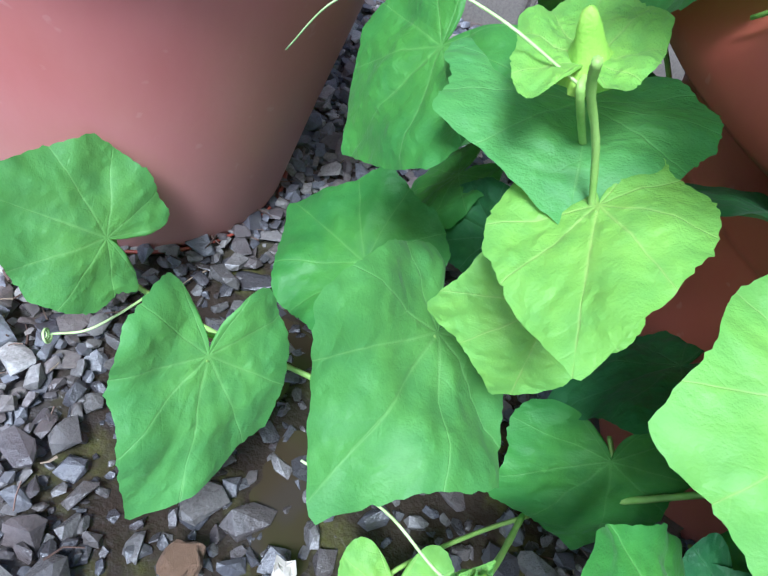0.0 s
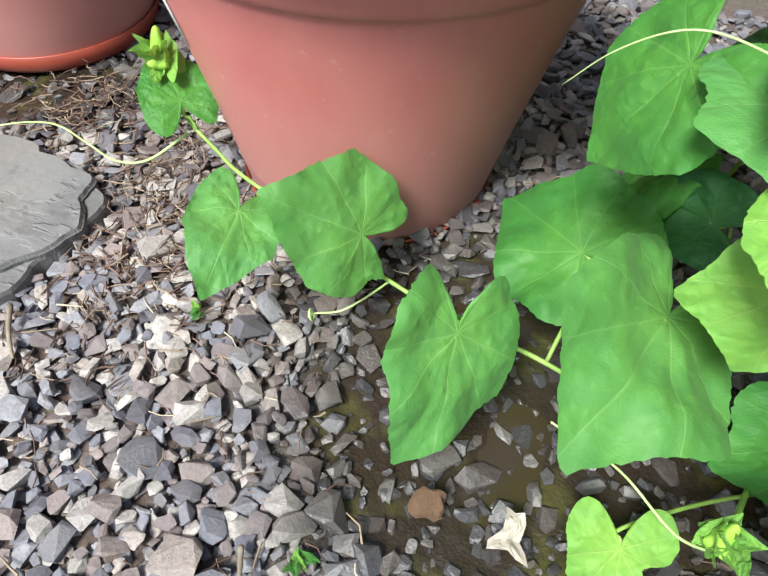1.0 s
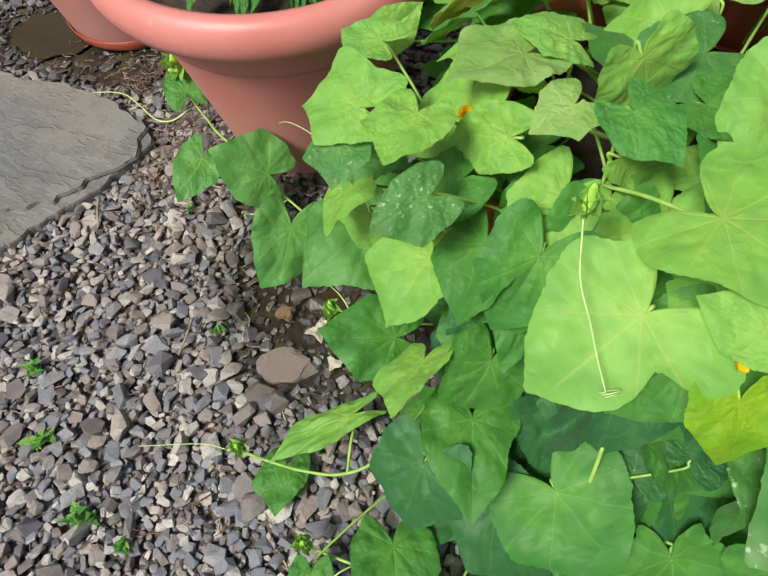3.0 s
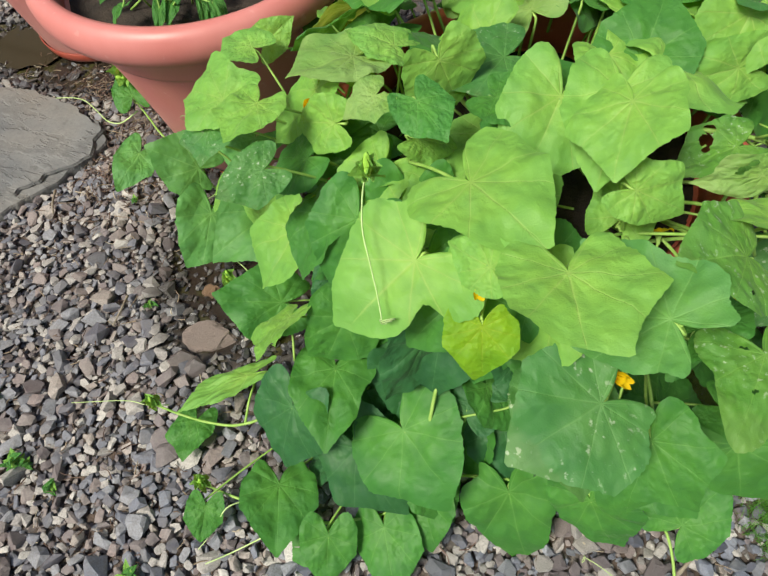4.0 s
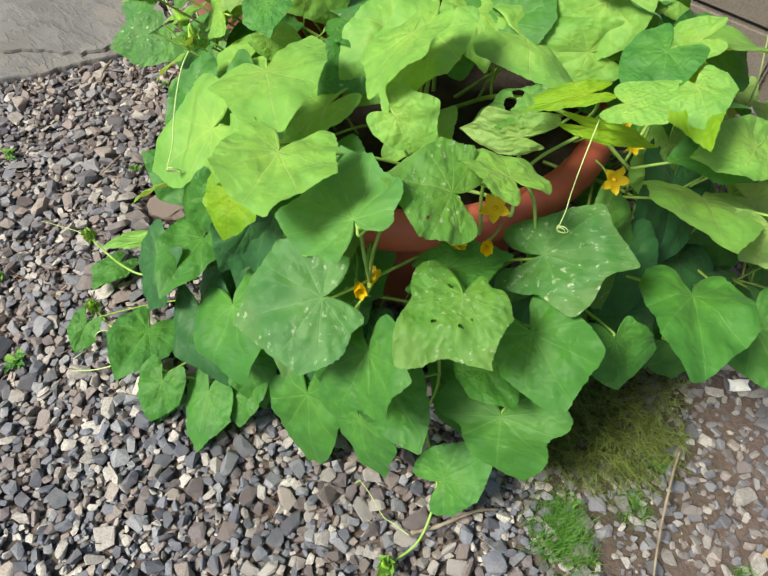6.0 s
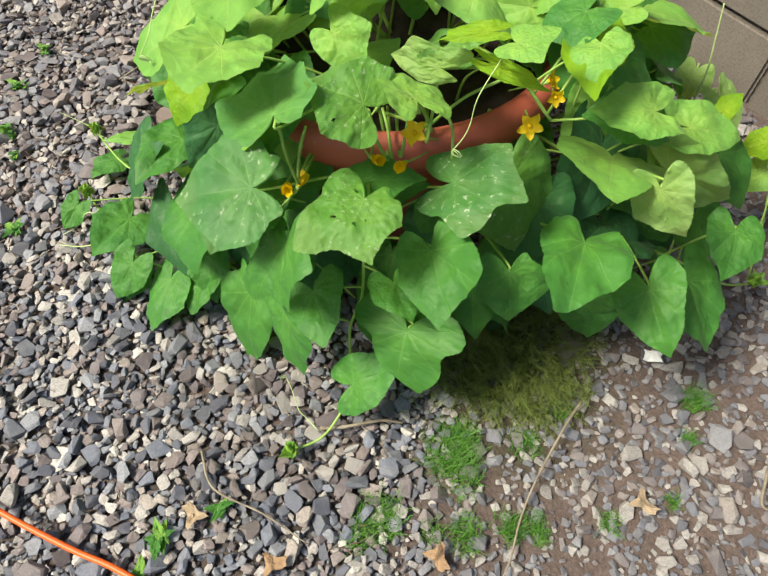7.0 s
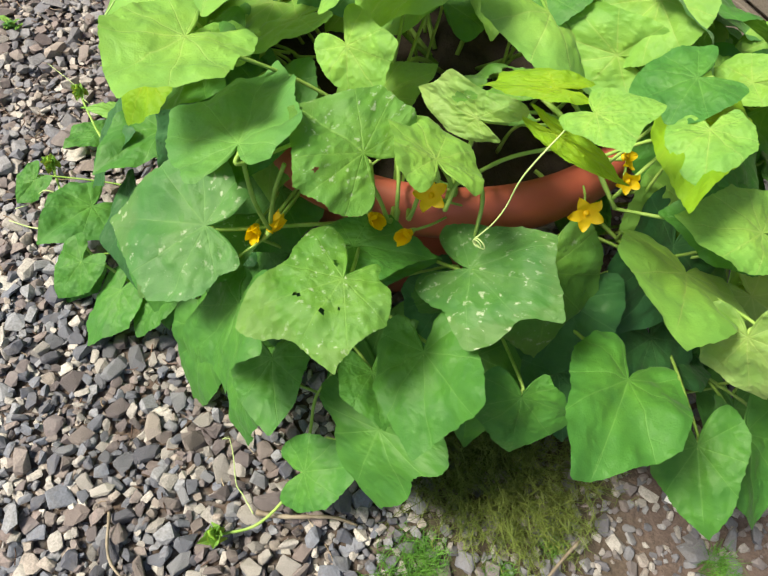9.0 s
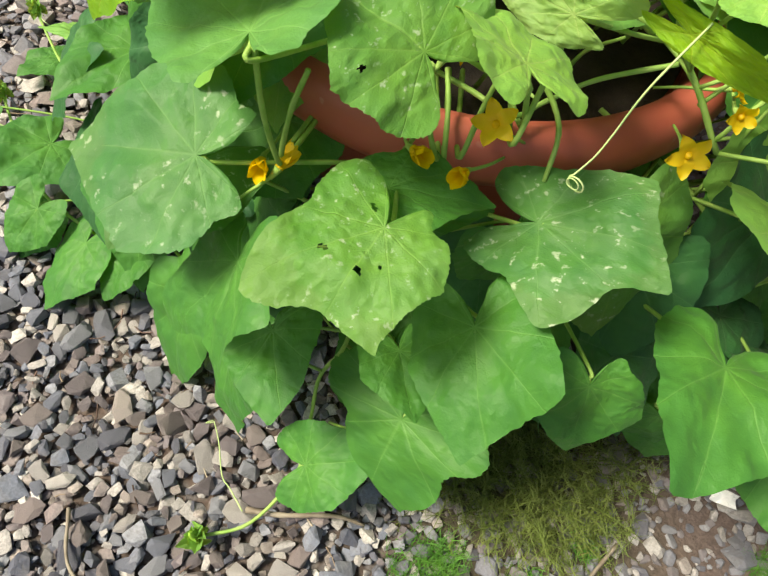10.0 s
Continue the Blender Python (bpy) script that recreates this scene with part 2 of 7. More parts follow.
def pot_material(name, low_tone, high_tone, film):
    n = Nodes(name)
    o = n.object_space()
    sep = n.add("ShaderNodeSeparateXYZ", i0=o)
    streak = n.add("ShaderNodeMapping", Vector=o, Scale=(1.0, 1.0, 0.35)).outputs[0]
    cloud, grain = n.noise(streak, 9.0, 5.0, 0.6), n.noise(o, 160.0, 3.0)
    col = n.mix(n.ramp(cloud, [(0.3, 0.0), (0.75, 1.0)]), low_tone, high_tone)
    # dried splash film on the lower wall
    low = n.ramp(n.math("ADD", sep.outputs[2], n.math("MULTIPLY", n.noise(o, 14.0, 3.0), 0.05)), [(0.025, 0.0), (0.045, 1.0), (0.10, 0.8), (0.24, 0.0)])
    col = n.mix(n.math("MULTIPLY", low, film), col, (0.44, 0.285, 0.25))
    speck = n.ramp(n.noise(o, 75.0, 2.0, 0.4), [(0.70, 0.0), (0.75, 1.0)])
    col = n.mix(n.math("MULTIPLY", speck, 0.18), col, (0.66, 0.42, 0.36))
    nor = n.bump(grain, 0.12, 0.001)
    nor = n.bump(n.noise(streak, 30.0, 3.0), 0.08, 0.003, nor)
    n.finish(col, n.ramp(cloud, [(0.3, 0.36), (0.7, 0.50)]), nor)
    n.put(n.bsdf, "Specular IOR Level", 0.4)
    return n.mat


def foot_material():
    n = Nodes("terracotta_plastic_wet")
    o = n.object_space()
    n.finish(n.mix(n.noise(o, 20.0), (0.20, 0.034, 0.022), (0.33, 0.070, 0.042)), 0.38, n.bump(n.noise(o, 90.0), 0.15, 0.001))
    return n.mat


def soil_material(name, a, b, rough=0.95):
    n = Nodes(name)
    o = n.object_space()
    col = n.mix(n.ramp(n.noise(o, 35.0, 6.0, 0.65), [(0.3, 0.0), (0.7, 1.0)]), a, b)
    n.finish(col, rough, n.bump(n.noise(o, 120.0, 5.0, 0.7), 0.9, 0.006))
    return n.mat


def wet_shade_mask(n, o):
    """1 where water from the pots keeps the ground wet; the second patch also paints pot shade."""
    sep = n.add("ShaderNodeSeparateXYZ", i0=o)
    dx, dy = n.math("ADD", sep.outputs[0], -0.060), n.math("ADD", sep.outputs[1], -0.265)
    d = n.math("SQRT", n.math("ADD", n.math("MULTIPLY", n.math("MULTIPLY", dx, dx), 1.3), n.math("MULTIPLY", n.math("MULTIPLY", dy, dy), 1.2)))
    wet = n.ramp(n.math("ADD", d, n.math("MULTIPLY", n.noise(o, 11.0, 4.0), 0.12)), [(0.27, 1.0), (0.36, 0.0)])
    # rear patch: wet soil, darkened further for the shadow of the pots
    ex, ey = n.math("ADD", sep.outputs[0], 0.70), n.math("ADD", sep.outputs[1], -0.60)
    d = n.math("SQRT", n.math("ADD", n.math("MULTIPLY", n.math("MULTIPLY", ex, ex), 0.40), n.math("MULTIPLY", n.math("MULTIPLY", ey, ey), 2.2)))
    return n.math("MAXIMUM", wet, n.ramp(n.math("ADD", d, n.math("MULTIPLY", n.noise(o, 9.0, 4.0), 0.10)), [(0.20, 1.0), (0.27, 0.0)]))


def stone_material(name, per_object):
    n = Nodes(name)
    o = n.object_space()
    rnd = n.add("ShaderNodeObjectInfo").outputs["Random"] if per_object else n.add("ShaderNodeNewGeometry").outputs["Random Per Island"]
    col = n.ramp(rnd, [(0.0, (0.075, 0.085, 0.120)), (0.12, (0.150, 0.172, 0.225)), (0.26, (0.255, 0.272, 0.310)), (0.38, (0.158, 0.132, 0.140)), (0.50, (0.120, 0.135, 0.168)),
                       (0.58, (0.395, 0.375, 0.355)), (0.67, (0.225, 0.188, 0.180)), (0.76, (0.490, 0.462, 0.432)), (0.85, (0.390, 0.340, 0.305)), (0.91, (0.255, 0.205, 0.198)), (0.95, (0.570, 0.545, 0.505))], "CONSTANT")
    shift = n.add("ShaderNodeVectorMath", i0=o, i1=n.add("ShaderNodeCombineXYZ", i0=n.math("MULTIPLY", rnd, 91.0)).outputs[0]).outputs[0]
    stain, grain = n.noise(shift, 45.0, 4.0, 0.6), n.noise(shift, 330.0, 4.0, 0.7)
    col = n.mix(n.ramp(stain, [(0.46, 0.0), (0.74, 0.36)]), col, (0.335, 0.322, 0.308))
    col = n.mix(n.ramp(n.noise(shift, 120.0, 3.0), [(0.54, 0.0), (0.66, 0.35)]), col, (0.108, 0.104, 0.106))
    col = n.mix(n.ramp(grain, [(0.35, 0.45), (0.6, 0.0)]), col, (0.055, 0.055, 0.060))
    # the gravel by the left-hand pots is dusty with soil and bark
    across = n.add("ShaderNodeSeparateXYZ", i0=o).outputs[0]
    dusty = n.ramp(n.math("ADD", across, n.math("MULTIPLY_ADD", n.noise(o, 4.0, 4.0), 0.5, -0.25)), [(0.0, 0.25), (0.40, 0.05)])
    col = n.mix(dusty if not per_object else 0.08, col, n.mix(stain, (0.135, 0.098, 0.080), (0.235, 0.185, 0.155)))
    if not per_object:
        place = n.add("ShaderNodeSeparateXYZ", i0=o)
        clay = n.math("ADD", n.math("MULTIPLY_ADD", place.outputs[0], 0.8, -0.72), n.math("MULTIPLY", place.outputs[1], 0.6))
        col = n.mix(n.ramp(clay, [(0.0, 0.0), (0.10, 0.42)]), col, n.mix(stain, (0.095, 0.092, 0.102), (0.178, 0.162, 0.160)))
    rough = n.ramp(stain, [(0.3, 0.50), (0.7, 0.85)])
    if not per_object:
        wet = wet_shade_mask(n, o)
        col = n.mix(n.math("MULTIPLY", wet, 0.78), col, (0.026, 0.024, 0.022))
        rough = n.math("MULTIPLY", rough, n.math("MULTIPLY_ADD", wet, -0.60, 1.0))
    n.finish(col, rough, n.bump(stain, 0.5, 0.004, n.bump(grain, 0.6, 0.0015)))
    return n.mat


def ground_material():
    n = Nodes("bare_soil")
    o = n.object_space()
    sep = n.add("ShaderNodeSeparateXYZ", i0=o)
    big, mid, fine = n.noise(o, 2.3, 4.0), n.noise(o, 22.0, 5.0, 0.65), n.noise(o, 170.0, 5.0, 0.7)
    dirt = n.mix(n.ramp(mid, [(0.3, 0.0), (0.7, 1.0)]), (0.045, 0.035, 0.029), (0.112, 0.086, 0.071))
    dirt = n.mix(n.ramp(big, [(0.45, 0.0), (0.65, 0.5)]), dirt, (0.165, 0.110, 0.085))
    chips = n.add("ShaderNodeTexVoronoi", Vector=o, Scale=62.0)
    tone = n.ramp(n.add("ShaderNodeSeparateXYZ", i0=chips.outputs["Color"]).outputs[0], [(0.0, (0.085, 0.092, 0.105)), (0.3, (0.170, 0.172, 0.178)), (0.55, (0.155, 0.132, 0.118)), (0.75, (0.245, 0.235, 0.222)), (0.93, (0.36, 0.345, 0.325))], "CONSTANT")
    dirt = n.mix(n.ramp(chips.outputs["Distance"], [(0.35, 0.50), (0.60, 0.0)]), dirt, tone)
    # the trodden strip of pinkish clay beside the gravel
    side = n.math("ADD", n.math("MULTIPLY_ADD", sep.outputs[0], 0.8, -0.72), n.math("MULTIPLY_ADD", sep.outputs[1], 0.6, n.math("MULTIPLY", n.noise(o, 5.0, 3.0), 0.22)))
    dirt = n.mix(n.math("MULTIPLY", n.ramp(side, [(0.10, 0.0), (0.24, 1.0)]), 0.85), dirt, n.mix(mid, (0.082, 0.059, 0.052), (0.190, 0.137, 0.120)))
    # a film of moss on the damp soil round the feathery weed
    mx, my = n.math("ADD", sep.outputs[0], -0.87), n.math("ADD", sep.outputs[1], -0.27)
    md = n.math("ADD", n.math("SQRT", n.math("ADD", n.math("MULTIPLY", mx, mx), n.math("MULTIPLY", my, my))), n.math("MULTIPLY", n.noise(o, 12.0, 4.0), 0.12))
    dirt = n.mix(n.math("MULTIPLY", n.ramp(md, [(0.17, 1.0), (0.26, 0.0)]), 0.75), dirt, n.mix(mid, (0.030, 0.032, 0.012), (0.075, 0.068, 0.030)))
    # wet mud where water runs out from under the pot; the rear patch includes painted pot shade
    wet = wet_shade_mask(n, o)
    col = n.mix(wet, dirt, n.mix(mid, (0.010, 0.008, 0.006), (0.036, 0.027, 0.018)))
    moss = n.math("MULTIPLY", n.ramp(n.noise(o, 16.0, 4.0), [(0.52, 0.0), (0.62, 1.0)]), n.math("MULTIPLY", wet, 0.45))
    col = n.mix(moss, col, (0.10, 0.105, 0.022))
    col = n.mix(n.ramp(fine, [(0.40, 0.5), (0.62, 0.0)]), col, (0.035, 0.026, 0.020))
    rough = n.math("SUBTRACT", 0.95, n.math("MULTIPLY", wet, 0.74))
    nor = n.bump(fine, n.math("MULTIPLY_ADD", wet, -0.5, 0.7), 0.004)
    nor = n.bump(mid, 0.5, 0.012, nor)
    return n.finish(col, rough, nor)


def slab_material():
    n = Nodes("flagstone_grey")
    o = n.object_space()
    mid, fine = n.noise(o, 9.0, 5.0, 0.6), n.noise(o, 140.0, 5.0, 0.7)
    layers = n.noise(n.add("ShaderNodeMapping", Vector=o, Scale=(1.0, 2.6, 1.0), Rotation=(0.0, 0.0, 0.5)).outputs[0], 4.5, 6.0, 0.62)
    col = n.mix(n.ramp(mid, [(0.3, 0.0), (0.7, 1.0)]), (0.108, 0.111, 0.115), (0.185, 0.183, 0.178))
    col = n.mix(n.ramp(layers, [(0.47, 0.0), (0.50, 0.55), (0.53, 0.0)]), col, (0.085, 0.084, 0.082))
    col = n.mix(n.ramp(n.noise(o, 38.0, 4.0), [(0.62, 0.0), (0.70, 0.6)]), col, (0.075, 0.072, 0.068))
    col = n.mix(n.ramp(n.noise(o, 3.5, 3.0), [(0.50, 0.0), (0.68, 0.5)]), col, (0.225, 0.195, 0.160))
    col = n.mix(n.ramp(fine, [(0.36, 0.4), (0.55, 0.0)]), col, (0.11, 0.108, 0.105))
    step = n.ramp(layers, [(0.42, 0.0), (0.46, 0.4), (0.52, 0.45), (0.54, 1.0)])
    return n.finish(col, 0.8, n.bump(fine, 0.35, 0.002, n.bump(step, 0.6, 0.006, n.bump(mid, 0.4, 0.006))))


def block_material():
    n = Nodes("concrete_block")
    o = n.object_space()
    rnd = n.add("ShaderNodeObjectInfo").outputs["Random"]
    mid, fine = n.noise(o, 6.0, 5.0, 0.6), n.noise(o, 210.0, 4.0, 0.7)
    col = n.mix(n.ramp(mid, [(0.3, 0.0), (0.7, 1.0)]), (0.150, 0.130, 0.108), (0.225, 0.198, 0.168))
    col = n.mix(n.math("MULTIPLY", rnd, 0.35), col, (0.19, 0.175, 0.155))
    col = n.mix(n.ramp(fine, [(0.34, 0.6), (0.55, 0.0)]), col, (0.09, 0.08, 0.07))
    return n.finish(col, 0.92, n.bump(fine, 0.6, 0.003))


def plain(name, a, b, rough=0.6, scale=40.0, bumps=0.2):
    n = Nodes(name)
    o = n.object_space()
    return n.finish(n.mix(n.noise(o, scale), a, b), rough, n.bump(n.noise(o, scale * 4), bumps, 0.002))


POT, FOOT = pot_material("terracotta_plastic", (0.47, 0.146, 0.128), (0.56, 0.212, 0.195), 0.50), foot_material()
# same plastic with less splash film, its red deepened to paint the leaves' shade
POT_SHADED = pot_material("terracotta_plastic_leaf_shade", (0.40, 0.085, 0.050), (0.47, 0.125, 0.082), 0.20)
POT_SOIL = soil_material("potting_soil", (0.014, 0.010, 0.008), (0.050, 0.036, 0.026))
STONE_SINGLE, STONE_MANY = stone_material("gravel_stone", True), stone_material("gravel_bed", False)
GROUND, SLAB, BLOCK = ground_material(), slab_material(), block_material()
CORD = plain("orange_cord", (0.80, 0.10, 0.012), (0.88, 0.14, 0.02), 0.45, 90.0)
PAPER = plain("crumpled_paper", (0.66, 0.66, 0.64), (0.80, 0.80, 0.78), 0.8)
DRY_LEAF = plain("dead_leaf", (0.31, 0.275, 0.225), (0.45, 0.41, 0.345), 0.85)
TAN_LEAF = plain("tan_dead_leaf", (0.26, 0.19, 0.12), (0.40, 0.31, 0.21), 0.9)
BROWN_LEAF = plain("brown_leaf", (0.22, 0.13, 0.07), (0.36, 0.24, 0.14), 0.9)
MUD_WATER = Nodes("muddy_water")
MUD_WATER.finish((0.034, 0.026, 0.014), 0.10, MUD_WATER.bump(MUD_WATER.noise(MUD_WATER.object_space(), 26.0, 3.0), 0.05, 0.004))


# ---- ground ----
def in_poly(x, y, poly):
    inside = False
    for (x0, y0), (x1, y1) in zip(poly, poly[1:] + poly[:1]):
        if (y0 > y) != (y1 > y) and x < x0 + (y - y0) / (y1 - y0) * (x1 - x0):
            inside = not inside
    return inside


SLAB_OUTLINE = [(-0.400, 0.392), (-0.450, 0.438), (-0.560, 0.464), (-0.660, 0.470), (-0.85, 0.44), (-1.10, 0.36), (-1.15, 0.05), (-0.85, -0.06),
                (-0.57, 0.03), (-0.520, 0.100), (-0.477, 0.180), (-0.442, 0.250), (-0.414, 0.330)]
SLAB_TOP = [(-0.418, 0.396), (-0.455, 0.432), (-0.560, 0.456), (-0.660, 0.462), (-0.85, 0.43), (-1.08, 0.35), (-1.12, 0.06), (-0.85, -0.03),
            (-0.640, 0.090), (-0.567, 0.158), (-0.500, 0.190), (-0.474, 0.228), (-0.447, 0.278), (-0.412, 0.345)]
POTS = {"middle": (-0.155, 0.556), "main": (0.445, 0.358), "back": (-0.665, 0.735)}


def ground_height(x, y):
    h = 0.010 * noise.noise((x * 3.1, y * 3.1, 0.3)) + 0.004 * noise.noise((x * 11, y * 11, 2.0))
    h -= 0.014 * math.exp(-((x - 0.01) ** 2 * 1.9 + (y - 0.27) ** 2) / 0.020)
    return (h - 0.006) / (1 + 0.08 * max(0.0, math.hypot(x, y) - 3) ** 1.2)


def grid_axis(lo, hi, step, far):
    a = list(np.arange(lo, hi + step / 2, step))
    s, v = step, hi
    up = []
    while v < far:
        s *= 1.5
        v += s
        up.append(v)
    s, v, down = step, lo, []
    while v > -far:
        s *= 1.5
        v -= s
        down.append(v)
    return down[::-1] + a + up


gx, gy = grid_axis(-1.5, 2.0, 0.025, 400), grid_axis(-1.2, 1.5, 0.025, 400)
gv = [(x, y, ground_height(x, y)) for x in gx for y in gy]
ny = len(gy)
gf = [(i * ny + j, (i + 1) * ny + j, (i + 1) * ny + j + 1, i * ny + j + 1) for i in range(len(gx) - 1) for j in range(ny - 1)]
ground = tagged(new("ground", mesh_of("ground", gv, gf, GROUND, True)), "brown bare soil under gravel, damp beside the pots", "ground", "", "structure")


def blob(cx, cy, rx, ry, z, seed, seg=64, rough=0.25):
    """The outline of an uneven patch."""
    out = []
    for i in range(seg):
        a = 2 * math.pi * i / seg
        k = 1 + rough * noise.noise((math.cos(a) * 1.4, math.sin(a) * 1.4, seed)) + rough * 0.5 * noise.noise((math.cos(a) * 4, math.sin(a) * 4, seed + 5))
        out.append((cx + rx * k * math.cos(a), cy + ry * k * math.sin(a), z))
    return out


def puddle(cx, cy, rx, ry, z, seed):
    v = blob(cx, cy, rx, ry, z, seed)
    me = mesh_of("puddle", v + [(cx, cy, z)], [(i, (i + 1) % len(v), len(v)) for i in range(len(v))], MUD_WATER.mat, True)
    return tagged(new("puddle", me), "shallow film of brown muddy water on wet soil", "puddle", "", "structure")


puddle(-0.005, 0.375, 0.065, 0.070, -0.010, 3.0)
puddle(0.065, 0.215, 0.048, 0.060, -0.0115, 8.0)
puddle(-0.80, 0.62, 0.10, 0.09, -0.002, 5.0)


# ---- wall of concrete blocks ----
def block_wall():
    wall = tagged(new("wall_north"), "low wall of weathered tan concrete blocks", "wall", "", "structure")
    bl, bh, bd = 0.395, 0.19, 0.19
    bm = bmesh.new()
    bmesh.ops.create_cube(bm, size=1.0)
    bmesh.ops.scale(bm, vec=(bl, bd, bh), verts=bm.verts)
    bmesh.ops.bevel(bm, geom=bm.edges[:], offset=0.006, segments=2, affect="EDGES")
    me = bpy.data.meshes.new("block")
    bm.to_mesh(me)
    bm.free()
    me.materials.append(BLOCK)
    for row in range(5):
        for k in range(-7, 9):
            x = k * (bl + 0.006) + (0.2 if row % 2 else 0.0)
            child("block", me, wall, pose(x + 0.1, WALL_Y + bd / 2 + 0.003 * noise.noise((k * 3.1, row * 2.3, 1)), row * (bh + 0.005) + bh / 2 - 0.05))
    bmj = bmesh.new()
    bmesh.ops.create_cube(bmj, size=1.0)
    bmesh.ops.scale(bmj, vec=(6.2, bd - 0.02, 0.92), verts=bmj.verts)
    mj = bpy.data.meshes.new("mortar")
    bmj.to_mesh(mj)
    bmj.free()
    mj.materials.append(GROUND)
    child("mortar", mj, wall, pose(0.3, WALL_Y + bd / 2, 0.40))
    return wall


WALL_Y = 1.06
block_wall()


# ---- flagstone ----
def slab_layer(outline, top, thick, seed, inset, ragged):
    """One riven layer: an uneven outline, worn edges and a slightly hollow top."""
    cx, cy = sum(p[0] for p in outline) / len(outline), sum(p[1] for p in outline) / len(outline)
    ring = []
    for (x0, y0), (x1, y1) in zip(outline, outline[1:] + outline[:1]):
        for q in range(10):
            t = q / 10
            x, y = x0 + (x1 - x0) * t, y0 + (y1 - y0) * t
            d = math.hypot(x - cx, y - cy)
            ux, uy = (x - cx) / d, (y - cy) / d
            k = ragged * (noise.noise((x * 14, y * 14, seed)) + 0.6 * noise.noise((x * 45, y * 45, seed)))
            k -= inset * max(0.0, 0.62 * ux - 0.78 * uy)
            ring.append((x + ux * k, y + uy * k))
    n, verts, faces = len(ring), [], []
    for shrink, z in ((1.0, top - thick), (1.004, top - thick * 0.4), (1.0, top - 0.004), (0.992, top), (0.8, top), (0.6, top), (0.4, top), (0.2, top)):
        for x, y in ring:
            px, py = cx + (x - cx) * shrink, cy + (y - cy) * shrink
            verts.append((px, py, z + 0.003 * noise.noise((px * 8, py * 8, seed)) + 0.0015 * noise.noise((px * 30, py * 30, seed))))
    for l in range(7):
        for i in range(n):
            j = (i + 1) % n
            faces.append((l * n + i, l * n + j, (l + 1) * n + j, (l + 1) * n + i))
    verts.append((cx, cy, top))
    faces += [(7 * n + i, 7 * n + (i + 1) % n, 8 * n) for i in range(n)]
    return verts, faces


def flagstone(outline, upper, top, thick, seed, label):
    slab = empty("flagstone", (0, 0, 0), label, "paving slab")
    v, f = slab_layer(outline, top - 0.009, thick - 0.009, seed, 0.0, 0.010)
    child("lower_layer", mesh_of("lower_layer", v, f, SLAB), slab)
    v, f = slab_layer(upper, top, 0.012, seed + 3.0, 0.0, 0.020)
    child("upper_layer", mesh_of("upper_layer", v, f, SLAB), slab, label="flaking top layer")
    return slab


flagstone(SLAB_OUTLINE, SLAB_TOP, 0.026, 0.045, 2.0, "grey riven flagstone with a flaking edge, set in gravel")


